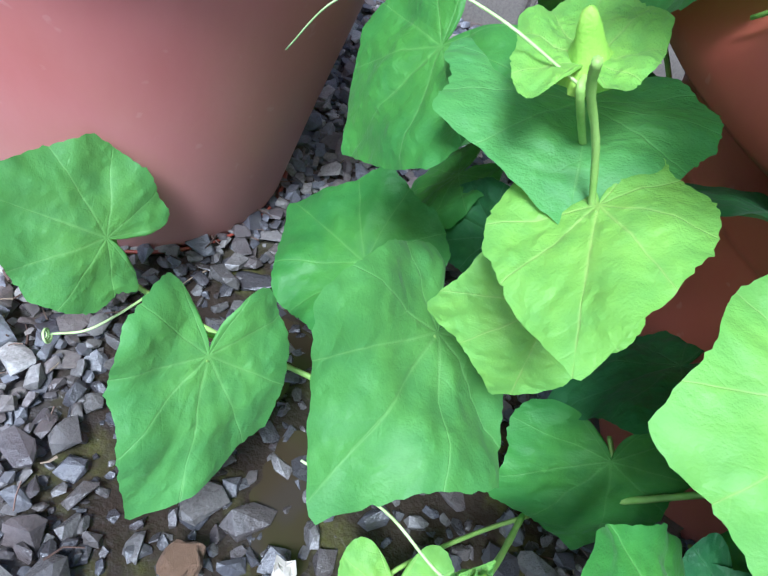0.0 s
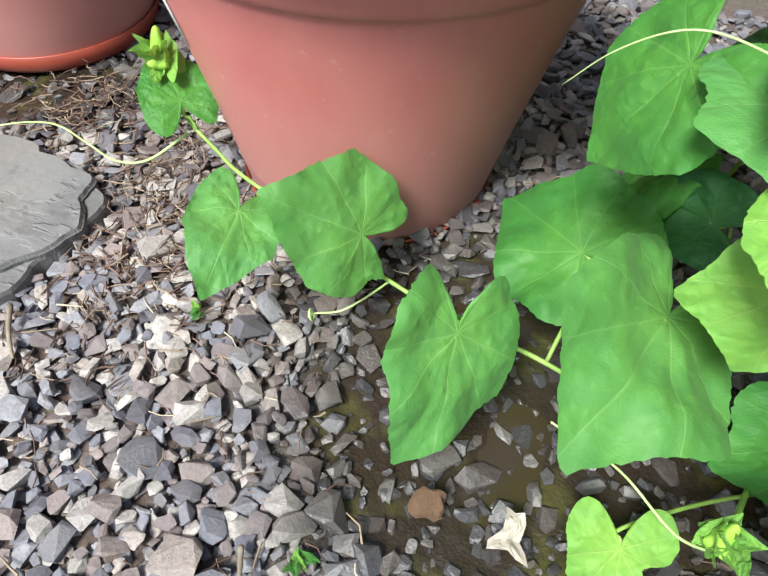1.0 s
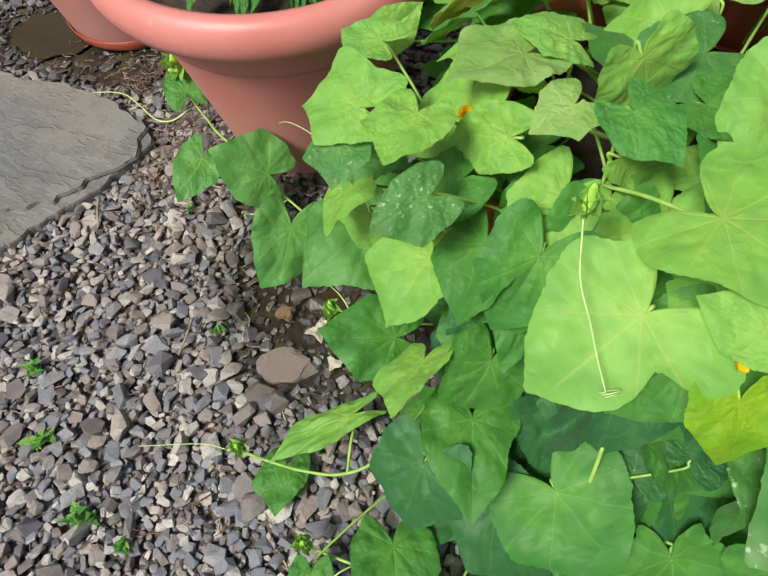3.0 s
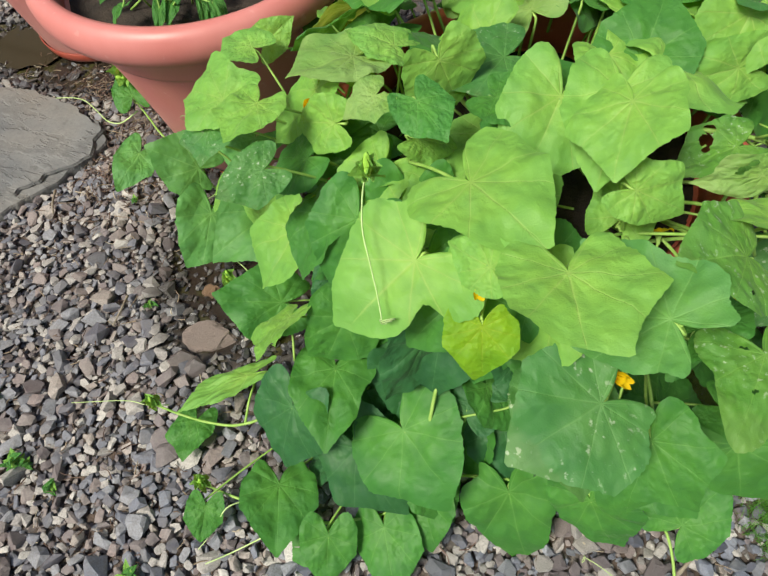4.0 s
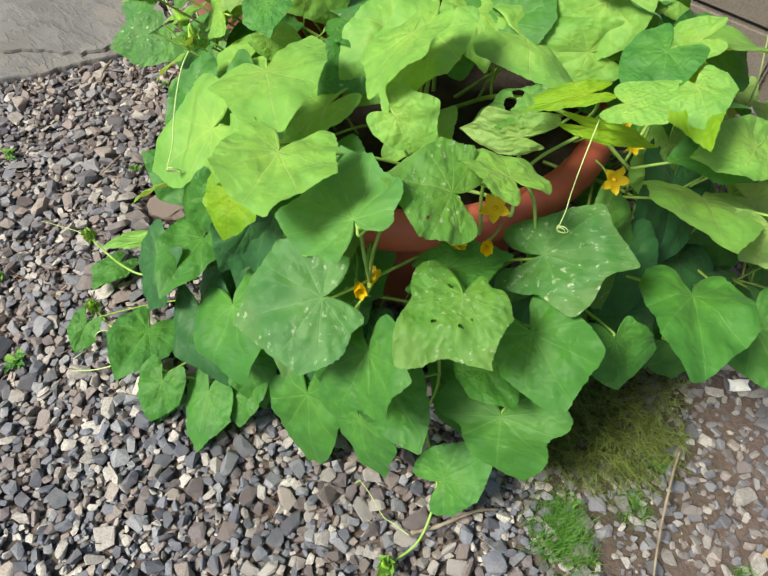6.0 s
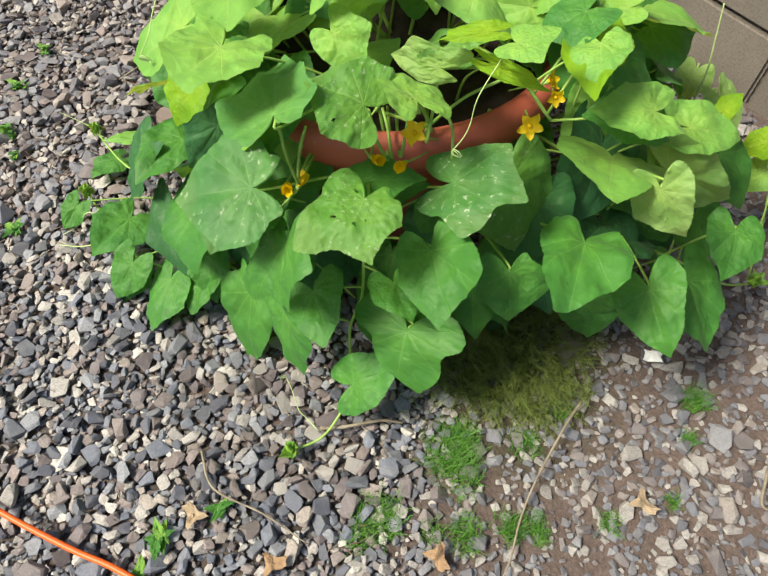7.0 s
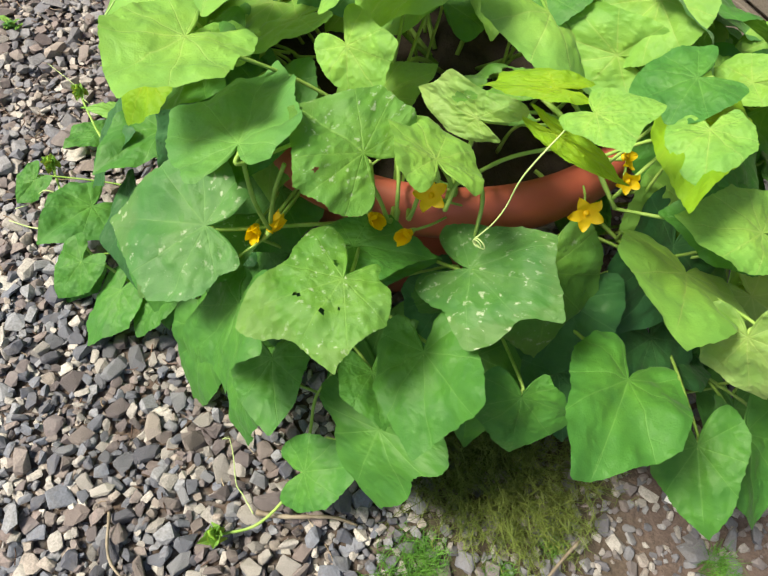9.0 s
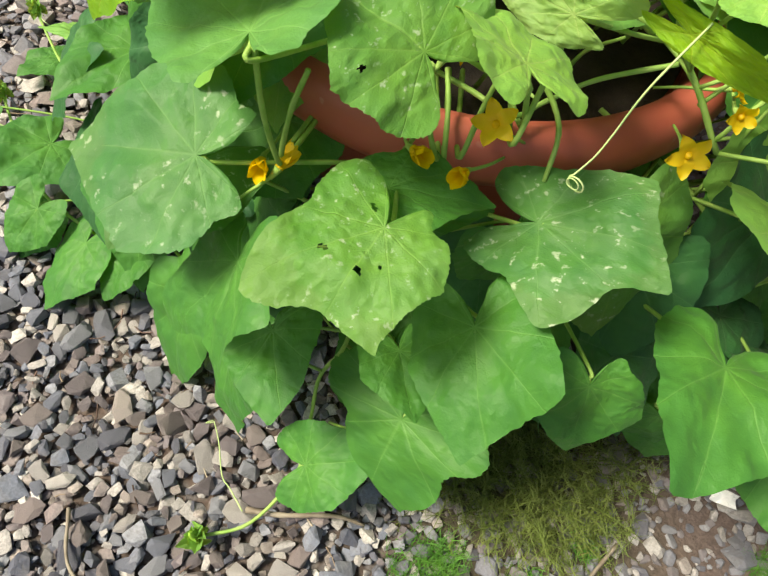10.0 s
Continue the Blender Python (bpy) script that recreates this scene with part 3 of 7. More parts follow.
# ---- pots ----
def planter(at, scale=1.0, foot=0.0, label="", soil_z=0.345, sticker=None, skin=None):
    pot = empty("planter", (at[0], at[1], at[2] if len(at) > 2 else -0.004), label, "plant pot", "terracotta pots")
    body = [(0.0, 0.0), (0.128, 0.0), (0.137, 0.004), (0.1405, 0.014), (0.1500, 0.060), (0.1640, 0.125), (0.1850, 0.215), (0.2015, 0.280), (0.2016, 0.2835), (0.2078, 0.2865), (0.2092, 0.292),
            (0.2210, 0.338), (0.2280, 0.345), (0.2160, 0.345), (0.2010, 0.290), (0.1600, 0.125), (0.1330, 0.012), (0.0, 0.010)]
    rim = [(0.2270, 0.343), (0.2480, 0.346), (0.2590, 0.354), (0.2650, 0.368), (0.2660, 0.382), (0.2620, 0.396), (0.2540, 0.405), (0.2440, 0.408), (0.2350, 0.404), (0.2300, 0.394), (0.2250, 0.370), (0.2200, 0.343)]
    v, f = lathe([(r * scale, z * scale) for r, z in body])
    child("body", mesh_of("body", v, f, skin or POT, True), pot)
    v, f = lathe([(r * scale, z * scale) for r, z in rim], closed=True)
    child("rim", mesh_of("rim", v, f, skin or POT, True), pot)
    if foot:
        prof = [(0.1395, 0.0), (0.1425, 0.004), (0.1440 + foot * 0.18, foot), (0.1415 + foot * 0.18, foot + 0.001), (0.1380, 0.002)]
        v, f = lathe([(r * scale, z * scale) for r, z in prof], closed=True)
        child("foot_band", mesh_of("foot_band", v, f, FOOT, True), pot, label="glossy wet red band round the foot")
    if sticker:
        v, f, n = [], [], 9
        for k in range(n):
            a = radians(sticker[0] + (sticker[1] - sticker[0]) * k / (n - 1))
            for z in (0.200, 0.279):
                r = (0.1815 + (z - 0.200) * 0.2515 + 0.0012) * scale
                v += [(r * math.cos(a), r * math.sin(a), z * scale), ((r - 0.001) * math.cos(a), (r - 0.001) * math.sin(a), z * scale)]
        for k in range(n - 1):
            o = 4 * k
            f += [(o, o + 4, o + 6, o + 2), (o + 1, o + 3, o + 7, o + 5), (o + 2, o + 6, o + 7, o + 3), (o, o + 1, o + 5, o + 4)]
        f += [(0, 2, 3, 1), (4 * n - 4, 4 * n - 3, 4 * n - 1, 4 * n - 2)]
        child("price_label", mesh_of("price_label", v, f, PAPER, True), pot, label="weathered white paper label")
    # soil
    sv, sf, rings, seg = [(0, 0, soil_z * scale)], [], 14, 48
    for i in range(1, rings + 1):
        for k in range(seg):
            a, r = 2 * math.pi * k / seg, 0.2175 * scale * i / rings
            x, y = r * math.cos(a), r * math.sin(a)
            sv.append((x, y, soil_z * scale + 0.012 * noise.noise((x * 14 + at[0] * 9, y * 14, 1.0)) + 0.006 * noise.noise((x * 50, y * 50, 1.0))))
    sf += [(0, 1 + k, 1 + (k + 1) % seg) for k in range(seg)]
    for i in range(rings - 1):
        for k in range(seg):
            l = (k + 1) % seg
            sf.append((1 + i * seg + k, 1 + (i + 1) * seg + k, 1 + (i + 1) * seg + l, 1 + i * seg + l))
    child("soil", mesh_of("soil", sv, sf, POT_SOIL, True), pot, label="dark crumbly potting soil")
    return pot


planter((*POTS["middle"], -0.004), 1.0, 0.009, "large salmon terracotta-coloured plastic pot with a rolled rim", sticker=(188, 226))
planter((*POTS["main"], -0.030), 0.985, 0.0, "terracotta-coloured plastic pot overgrown by a cucumber plant", skin=POT_SHADED)
planter((*POTS["back"], 0.0), 1.0, 0.026, "terracotta-coloured plastic pot with a wet red foot")


# ---- cucumber plants ----
OUTLINE = [(0, 1.0), (4, 0.925), (12, 0.835), (25, 0.745), (38, 0.695), (50, 0.690), (60, 0.715), (66, 0.665), (80, 0.600), (92, 0.580), (102, 0.600), (110, 0.590), (122, 0.590), (133, 0.600), (141, 0.575), (147, 0.500), (152, 0.395), (157, 0.280), (163, 0.170), (170, 0.085), (176, 0.032), (180, 0.010)]
ROUND = (1.0, 0.945, 0.890, 0.830, 0.780, 0.745, 0.730, 0.695, 0.655, 0.625, 0.615, 0.615, 0.620, 0.625, 0.600, 0.530, 0.430, 0.310, 0.190, 0.095, 0.035, 0.010)
HALF_WIDTH = 0.60                     # the widest reach of that outline from its middle line


def leaf_mesh(length, width, seed, droop=0.25, fold=0.10, wave=0.05, mat="mid", seg=150, rings=10, holes=(), turn=None, lobes=None):
    """A five-cornered cucumber leaf: the stalk joins at the origin, the tip lies along +y, the upper face looks to +z."""
    rng = random.Random(seed)
    if holes:
        seg, rings = 240, 30
    lob = [rng.uniform(-0.09, 0.07) for _ in range(6)]
    tip_turn, ph, ph2 = rng.uniform(-0.10, 0.10), rng.uniform(0, 6.3), rng.uniform(0, 6.3)
    tip_turn = tip_turn if turn is None else turn
    gap = rng.uniform(-0.12, 0.25)
    tooth = 3 if seg < 200 else 5
    angs = [o[0] for o in OUTLINE]
    soft = rng.uniform(-0.15, 0.60)
    if lobes:
        # how far the right and left shoulders and the right and left base lobes reach past the usual
        lob, soft, gap = [lobes[1], lobes[0], lobes[3], lobes[2]], rng.uniform(-0.05, 0.25), rng.uniform(0.0, 0.25)
    rads = [o[1] * (1 - soft) + q * soft for o, q in zip(OUTLINE, ROUND)]
    verts, uvs, faces = [(0, 0, 0)], [(0.5, 0.5)], []
    kx = width / (2 * HALF_WIDTH * length)
    for i in range(1, rings + 1):
        q = (i / rings) ** 0.85
        for k in range(seg):
            a = -180 + 360 * (k + 0.5) / seg
            m = abs(a)
            r = float(np.interp(m, angs, rads))
            side = 1 if a > 0 else 0
            r *= 1 + lob[side] * math.exp(-((m - 58) / 22) ** 2) + lob[2 + side] * math.exp(-((m - 125) / 25) ** 2) + 0.018 * noise.noise((a * 0.05, seed * 1.7, 3))
            if i == rings and m < 168:
                r += 0.009 * ((k % tooth) / (tooth - 1.0) - 0.5) * (0.5 + 0.8 * abs(noise.noise((a * 0.11, seed, 2)))) + 0.014 * noise.noise((a * 0.5, seed, 7))
            if m > 150:
                r *= 1 - gap * (m - 150) / 30
            t = radians(a) + tip_turn * (1 - m / 180) * r
            x, y = r * q * math.sin(t), r * q * math.cos(t)
            uvs.append((0.5 + 0.5 * x, 0.5 + 0.5 * y))
            rr = math.hypot(x, y)
            z = -droop * (max(0.0, y) ** 2 * 0.75 + 0.35 * rr * rr)
            z += fold * abs(x) - 0.25 * fold * rr
            # the blade swells between the main veins
            vein = min(abs(m - v) for v in (0, 36, 72, 118, 150))
            z += 0.020 * rr * min(1.0, vein / 18.0) * (1 + 0.6 * noise.noise((x * 5, y * 5, seed)))
            z += wave * rr ** 2 * math.sin(3 * t + ph) + 0.5 * wave * rr ** 3 * math.sin(7 * t + ph2)
            z -= 0.10 * max(0.0, q - 0.72) ** 1.5 * (1 + noise.noise((a * 0.03, seed, 5)))
            z += 0.075 * noise.noise((x * 3.0 + seed, y * 3.0, 1.0)) * min(1.0, rr * 3) + 0.022 * noise.noise((x * 9 + seed, y * 9, 4.0)) * min(1.0, rr * 4)
            if m > 140:
                z += 0.09 * rr * (m - 140) / 40
            verts.append((x * kx * length, y * length, z * length))
    for k in range(seg):
        if k != seg - 1:
            faces.append((0, 1 + k + 1, 1 + k))
    for i in range(rings - 1):
        for k in range(seg - 1):
            faces.append((1 + i * seg + k, 1 + i * seg + k + 1, 1 + (i + 1) * seg + k + 1, 1 + (i + 1) * seg + k))
    if holes:
        mid = [np.mean([uvs[q] for q in g], axis=0) for g in faces]
        faces = [g for g, c in zip(faces, mid) if all((2 * c[0] - 1 - hx) ** 2 + (2 * c[1] - 1 - hy) ** 2 > hr * hr for hx, hy, hr in holes)]
    return mesh_of("leaf", verts, faces, LEAF[mat], True, uvs)


LEAF_COUNT = [0]


def leaf(plant, x, y, z, yaw, pitch, roll, length, width, mat="mid", droop=0.18, fold=0.08, wave=0.05, stalk=None, bend=0.16, name="leaf", holes=(), turn=None, lobes=None):
    """A leaf whose stalk joins at (x, y, z), its tip turned by yaw from +y and by pitch up, rolled about its own middle. stalk: where its stalk leaves the stem."""
    LEAF_COUNT[0] += 1
    seed = LEAF_COUNT[0]
    spin = Matrix.Rotation(radians(yaw), 4, "Z") @ Matrix.Rotation(radians(pitch), 4, "X") @ Matrix.Rotation(radians(roll), 4, "Y")
    m = Matrix.Translation(Vector((x, y, z)) - plant.location) @ spin
    ob = child(name, leaf_mesh(length, width, seed, droop, fold, wave, mat, holes=holes, turn=turn, lobes=lobes), plant, m)
    if stalk is not None:
        foot = spin.inverted() @ (Vector(stalk) - Vector((x, y, z)))
        span = foot.length
        foot.z = min(foot.z, -0.30 * span)
        mid = foot * 0.5 + Vector((0, -1, -0.25)) * span * bend * 0.45
        rs = 0.0010 + 0.0055 * length
        line = smooth_line([Vector((0, 0.004, -0.8 * rs)), Vector((0, -0.005, -2.6 * rs)), Vector((0, -0.011, -6.5 * rs)), mid, foot], 5)
        v, f = tube(line, rs, rs * 1.25, 6)
        child("leaf_stalk", mesh_of("leaf_stalk", v, f, STALK, True), ob)
    return ob


def stem(plant, points, r0=0.0045, r1=0.003, name="stem", mat=None):
    line = smooth_line([Vector(p) - plant.location for p in points], 6)
    v, f = tube(line, r0, r1, 7, wob=0.06)
    return child(name, mesh_of(name, v, f, mat or STALK, True), plant)


def tendril(plant, points, curl=0.0, r=0.0011, turns=3.0):
    """A thread-like tendril; curl: radius of the coil at its end."""
    line = smooth_line([Vector(p) - plant.location for p in points], 8)
    if curl:
        end, d = line[-1], (line[-1] - line[-2]).normalized()
        side = d.orthogonal().normalized()
        up = d.cross(side)
        n = int(turns * 14)
        for i in range(1, n):
            a, k = i / 14 * 2 * math.pi, curl * (1 - 0.55 * i / n)
            line.append(end + d * (0.00012 * i) + side * (k * math.sin(a)) + up * (k - k * math.cos(a)))
    v, f = tube(line, r, r * 0.55, 5)
    return child("tendril", mesh_of("tendril", v, f, TENDRIL, True), plant)


def flower(plant, x, y, z, yaw=0.0, pitch=30.0, size=0.022, open_=1.0):
    """A yellow cucumber flower: five pointed petals on a green cup."""
    m = Matrix.Translation(Vector((x, y, z)) - plant.location) @ Matrix.Rotation(radians(yaw), 4, "Z") @ Matrix.Rotation(radians(pitch), 4, "X")
    v, f = tube(smooth_line([(0.010, 0.004, -0.055), (0.007, 0.002, -0.034), (0.002, 0, -0.016), (0, 0, -0.009)], 5), 0.0011, 0.0014, 7)
    tube(smooth_line([(0, 0, -0.011), (0, 0, -0.006), (0, 0, -0.001)], 3), 0.0016, 0.0034, 8, v, f)
    fl = child("flower", mesh_of("flower_cup", v, f, STALK, True), plant, m)
    v, f = lathe([(0.0, 0.0045), (0.0016, 0.0040), (0.0030, 0.0012), (0.0036, -0.0010), (0.0, -0.0012)], 10)
    child("stamens", mesh_of("stamens", v, f, PETAL, True), fl)
    for k in range(5):
        a0 = 2 * math.pi * k / 5 + yaw
        rows, pv, pf = 6, [], []
        for i in range(rows + 1):
            t = i / rows
            w = size * 0.30 * math.sin(math.pi * min(1.0, 0.20 + 0.80 * t)) ** 0.8 + 0.0002
            rr, zz = 0.0008 + size * open_ * t * (1.0 - 0.10 * t), 0.001 + size * (1.05 - open_) * t + size * 0.22 * t - size * 0.34 * open_ * t * t
            for s in (-1, 0, 1):
                q = Vector((rr, s * w, zz + (0.18 * abs(s) + 0.10 * math.sin(7 * t + k)) * size * t))
                pv.append(Matrix.Rotation(a0, 3, "Z") @ q)
        for i in range(rows):
            for s in range(2):
                pf.append((i * 3 + s, (i + 1) * 3 + s, (i + 1) * 3 + s + 1, i * 3 + s + 1))
        child("petal", mesh_of("petal", pv, pf, PETAL, True), fl)
    return fl


def young_bud(plant, base, tip):
    """A folded young leaf at the end of a shoot: a yellow-green cone over a ragged frill."""
    axis = Vector(tip) - Vector(base)
    m = Matrix.Translation(Vector(base) - plant.location) @ axis.to_track_quat("Z", "Y").to_matrix().to_4x4()
    seg, h = 30, axis.length
    rings = [(q * h, z) for q, z in ((0.04, -0.05), (0.17, 0.02), (0.30, 0.16), (0.26, 0.26), (0.21, 0.40), (0.155, 0.58), (0.12, 0.78), (0.075, 0.94), (0.008, 1.0))]
    v, f = [], []
    for i, (r, z) in enumerate(rings):
        for k in range(seg):
            a = 2 * math.pi * k / seg
            frill = (1.0 + 0.22 * math.sin(5 * a) + 0.10 * (k % 2)) if i in (2, 3) else 1.0 + 0.10 * math.sin(3 * a + i)
            v.append((r * frill * math.cos(a), r * frill * math.sin(a), h * (z + (0.05 * math.sin(5 * a + 1) if i == 2 else 0.0))))
    for i in range(len(rings) - 1):
        for k in range(seg):
            f.append((i * seg + k, i * seg + (k + 1) % seg, (i + 1) * seg + (k + 1) % seg, (i + 1) * seg + k))
    child("bud", mesh_of("bud", v, f, BUD, True), plant, m, "pointed yellow-green young leaf bud")



def shoot_tip(plant, x, y, z, yaw, size=0.03):
    """The young growing point: small crumpled upright leaflets round a pointed bud."""
    for k in range(6):
        leaf(plant, x + 0.003 * math.cos(k * 1.3), y + 0.003 * math.sin(k * 1.3), z + 0.0015 * k, yaw + k * 63, 30 + 8 * k, 12 * (k % 2), size * (0.85 - 0.06 * k), size * (0.60 - 0.05 * k), "light", -0.15, 0.7, 0.16, name="leaflet")
    young_bud(plant, (x, y, z), (x + 0.10 * size * math.cos(yaw), y + 0.10 * size * math.sin(yaw), z + 0.85 * size))


bush = empty("cucumber_plant", (0.445, 0.358, 0.30), "sprawling green cucumber plant with yellow flowers spilling over its pot", "cucumber plant")
runner = empty("cucumber_vine", (-0.05, 0.32, 0.0), "green cucumber runner creeping over wet gravel beside a pot", "cucumber plant")
stem(runner, [(0.300, 0.205, 0.140), (0.236, 0.217, 0.075), (0.153, 0.245, 0.050), (0.057, 0.290, 0.045), (-0.012, 0.311, 0.045), (-0.083, 0.337, 0.050), (-0.166, 0.373, 0.065), (-0.247, 0.406, 0.080), (-0.275, 0.421, 0.090), (-0.312, 0.440, 0.110), (-0.332, 0.454, 0.140)], 0.0024, 0.0018)
stem(bush, [(0.434, 0.143, 0.310), (0.445, 0.041, 0.220), (0.448, -0.029, 0.080), (0.427, -0.063, 0.045), (0.374, -0.099, 0.045), (0.335, -0.117, 0.045), (0.288, -0.126, 0.050), (0.227, -0.129, 0.050), (0.169, -0.131, 0.050)], 0.0024, 0.0018)
stem(bush, [(0.317, 0.174, 0.300), (0.266, 0.059, 0.180), (0.219, -0.007, 0.080), (0.179, -0.039, 0.060), (0.130, -0.051, 0.050), (0.084, -0.056, 0.050), (0.042, -0.059, 0.060)], 0.0024, 0.0018)
stem(bush, [(0.619, 0.185, 0.310), (0.675, 0.140, 0.220), (0.697, 0.117, 0.160), (0.697, 0.093, 0.100), (0.724, 0.072, 0.060), (0.765, 0.042, 0.050), (0.790, -0.019, 0.030), (0.780, -0.072, 0.022)], 0.0024, 0.0018)
stem(bush, [(0.637, 0.374, 0.320), (0.744, 0.435, 0.280), (0.828, 0.477, 0.180), (0.918, 0.557, 0.120), (0.963, 0.624, 0.060), (0.988, 0.687, 0.030)], 0.0024, 0.0018)
stem(bush, [(0.445, 0.360, 0.310), (0.400, 0.270, 0.400), (0.360, 0.190, 0.440)], 0.003, 0.0022)
stem(bush, [(0.460, 0.360, 0.310), (0.520, 0.280, 0.400), (0.580, 0.200, 0.410)], 0.003, 0.0022)
stem(bush, [(0.480, 0.380, 0.310), (0.580, 0.360, 0.400), (0.680, 0.360, 0.420), (0.740, 0.375, 0.380)], 0.003, 0.0022)
stem(bush, [(0.470, 0.400, 0.310), (0.560, 0.470, 0.400), (0.660, 0.540, 0.410)], 0.003, 0.0022)
stem(bush, [(0.430, 0.360, 0.310), (0.320, 0.300, 0.390), (0.240, 0.260, 0.420), (0.190, 0.250, 0.380)], 0.003, 0.0022)
stem(bush, [(0.440, 0.390, 0.310), (0.380, 0.480, 0.400), (0.420, 0.580, 0.430), (0.520, 0.660, 0.380)], 0.003, 0.0022)
stem(bush, [(0.420, 0.370, 0.310), (0.300, 0.380, 0.400), (0.200, 0.370, 0.410)], 0.003, 0.0022)
stem(bush, [(0.118, 0.206, 0.316), (0.104, 0.202, 0.345), (0.090, 0.194, 0.366), (0.084, 0.186, 0.378)], 0.0012, 0.0015)
tendril(bush, [(0.096, 0.212, 0.357), (0.064, 0.222, 0.367), (0.038, 0.227, 0.369), (0.017, 0.237, 0.352), (0.002, 0.256, 0.321)], r=0.0006)
young_bud(bush, (0.101, 0.225, 0.352), (0.088, 0.219, 0.378))
# thin stalks that stand in the mouth of the pot
stalk_rng = random.Random(77)
for _ in range(16):
    a, q = stalk_rng.uniform(0, 6.283), 0.17 * stalk_rng.random() ** 0.5
    b, reach = a + stalk_rng.uniform(-0.9, 0.9), stalk_rng.uniform(0.03, 0.10)
    x, y = 0.445 + q * math.cos(a), 0.358 + q * math.sin(a)
    stem(bush, [(x, y, 0.330), (x + 0.3 * reach * math.cos(b), y + 0.3 * reach * math.sin(b), 0.372), (x + reach * math.cos(b), y + reach * math.sin(b), stalk_rng.uniform(0.385, 0.425))], 0.0022, 0.0013)
# the leaves, one by one
leaf(bush, 0.721, 0.119, 0.401, -148, 0, 3, 0.074, 0.089, "worn", 0.21, 0.01, 0.04, (0.619, 0.185, 0.310), holes=((-0.03, 0.42, 0.026), (-0.06, 0.44, 0.018), (0.28, 0.40, 0.020), (0.32, 0.41, 0.016), (-0.16, 0.30, 0.014), (0.16, -0.12, 0.024), (0.20, -0.15, 0.020)), turn=-0.51, lobes=(0.67, -0.03, 0.29, -0.37))
leaf(bush, 0.736, 0.231, 0.365, -59, 32, 20, 0.099, 0.083, "spot", 0.16, 0.14, 0.06, (0.619, 0.185, 0.310), turn=0.38, lobes=(0.48, 0.25, 0.06, 0.05))
leaf(bush, 0.774, 0.172, 0.322, -118, -0, 35, 0.092, 0.099, "mid", 0.14, 0.08, 0.07, (0.659, 0.153, 0.248), turn=0.25, lobes=(-0.08, 0.27, 0.00, -0.05))
leaf(bush, 0.605, 0.039, 0.366, 142, -11, -20, 0.104, 0.142, "spot", 0.01, 0.03, 0.05, (0.619, 0.185, 0.310), turn=-0.01, lobes=(-0.03, -0.01, -0.34, -0.29))
leaf(bush, 0.664, 0.042, 0.318, -137, -28, 38, 0.081, 0.091, "mid", 0.07, 0.16, 0.06, (0.659, 0.153, 0.248), turn=-0.21, lobes=(0.74, 0.17, 0.22, 0.09))
leaf(bush, 0.676, 0.057, 0.207, -109, 12, 18, 0.080, 0.094, "mid", 0.14, 0.11, 0.04, (0.693, 0.124, 0.179), turn=0.16, lobes=(-0.14, -0.17, 0.00, 0.00))
leaf(bush, 0.561, 0.002, 0.106, -141, -46, 23, 0.134, 0.137, "mid", 0.19, 0.06, 0.06, (0.448, -0.029, 0.080), turn=0.10, lobes=(-0.14, -0.25, -0.41, -0.32))
leaf(bush, 0.425, -0.088, 0.050, -149, -19, 17, 0.093, 0.093, "mid", 0.15, 0.01, 0.07, (0.432, 0.071, 0.020), turn=0.05, lobes=(-0.09, 0.01, -0.14, -0.22))
leaf(bush, 0.270, -0.092, 0.054, -151, 15, -11, 0.094, 0.107, "mid", 0.16, 0.14, 0.05, (0.331, 0.068, 0.020), turn=-0.00, lobes=(-0.05, -0.02, -0.15, -0.15))
leaf(bush, 0.362, -0.126, 0.056, -162, -31, -8, 0.071, 0.077, "mid", 0.16, 0.08, 0.06, (0.391, 0.046, 0.020), turn=0.01, lobes=(-0.08, -0.04, 0.00, 0.00))
leaf(bush, 0.419, 0.006, 0.178, -124, -8, 35, 0.110, 0.167, "mid", 0.16, 0.03, 0.04, (0.449, 0.002, 0.147), turn=0.17, lobes=(-0.02, -0.19, -0.06, -0.24))
leaf(bush, 0.540, 0.072, 0.502, -156, 7, 4, 0.082, 0.113, "light", -0.02, 0.16, 0.06, (0.580, 0.200, 0.410), turn=-0.31, lobes=(-0.06, 0.10, -0.02, -0.02))
leaf(bush, 0.411, 0.075, 0.447, 144, -30, -11, 0.104, 0.157, "light", 0.11, 0.11, 0.07, (0.434, 0.143, 0.310), turn=0.10, lobes=(-0.18, -0.53, -0.24, 0.00))
leaf(bush, 0.439, 0.139, 0.495, -123, 12, 8, 0.097, 0.127, "light", 0.11, 0.06, 0.05, (0.360, 0.190, 0.440), turn=-0.04, lobes=(-0.26, -0.06, -0.04, 0.13))
leaf(bush, 0.487, 0.039, 0.434, -158, -41, 6, 0.052, 0.068, "yellow", 0.13, 0.01, 0.06, (0.472, 0.153, 0.374), turn=0.14, lobes=(-0.03, -0.05, 0.00, -0.20))
leaf(bush, 0.625, 0.079, 0.471, 58, -12, -23, 0.103, 0.119, "fresh", -0.14, 0.14, 0.04, (0.580, 0.200, 0.410), turn=0.11, lobes=(-0.27, 0.16, -0.27, -0.24))
leaf(bush, 0.701, 0.200, 0.481, 81, -1, 23, 0.068, 0.077, "light", 0.20, 0.08, 0.06, (0.580, 0.200, 0.410), turn=-0.17, lobes=(-0.02, -0.27, 0.00, 0.00))
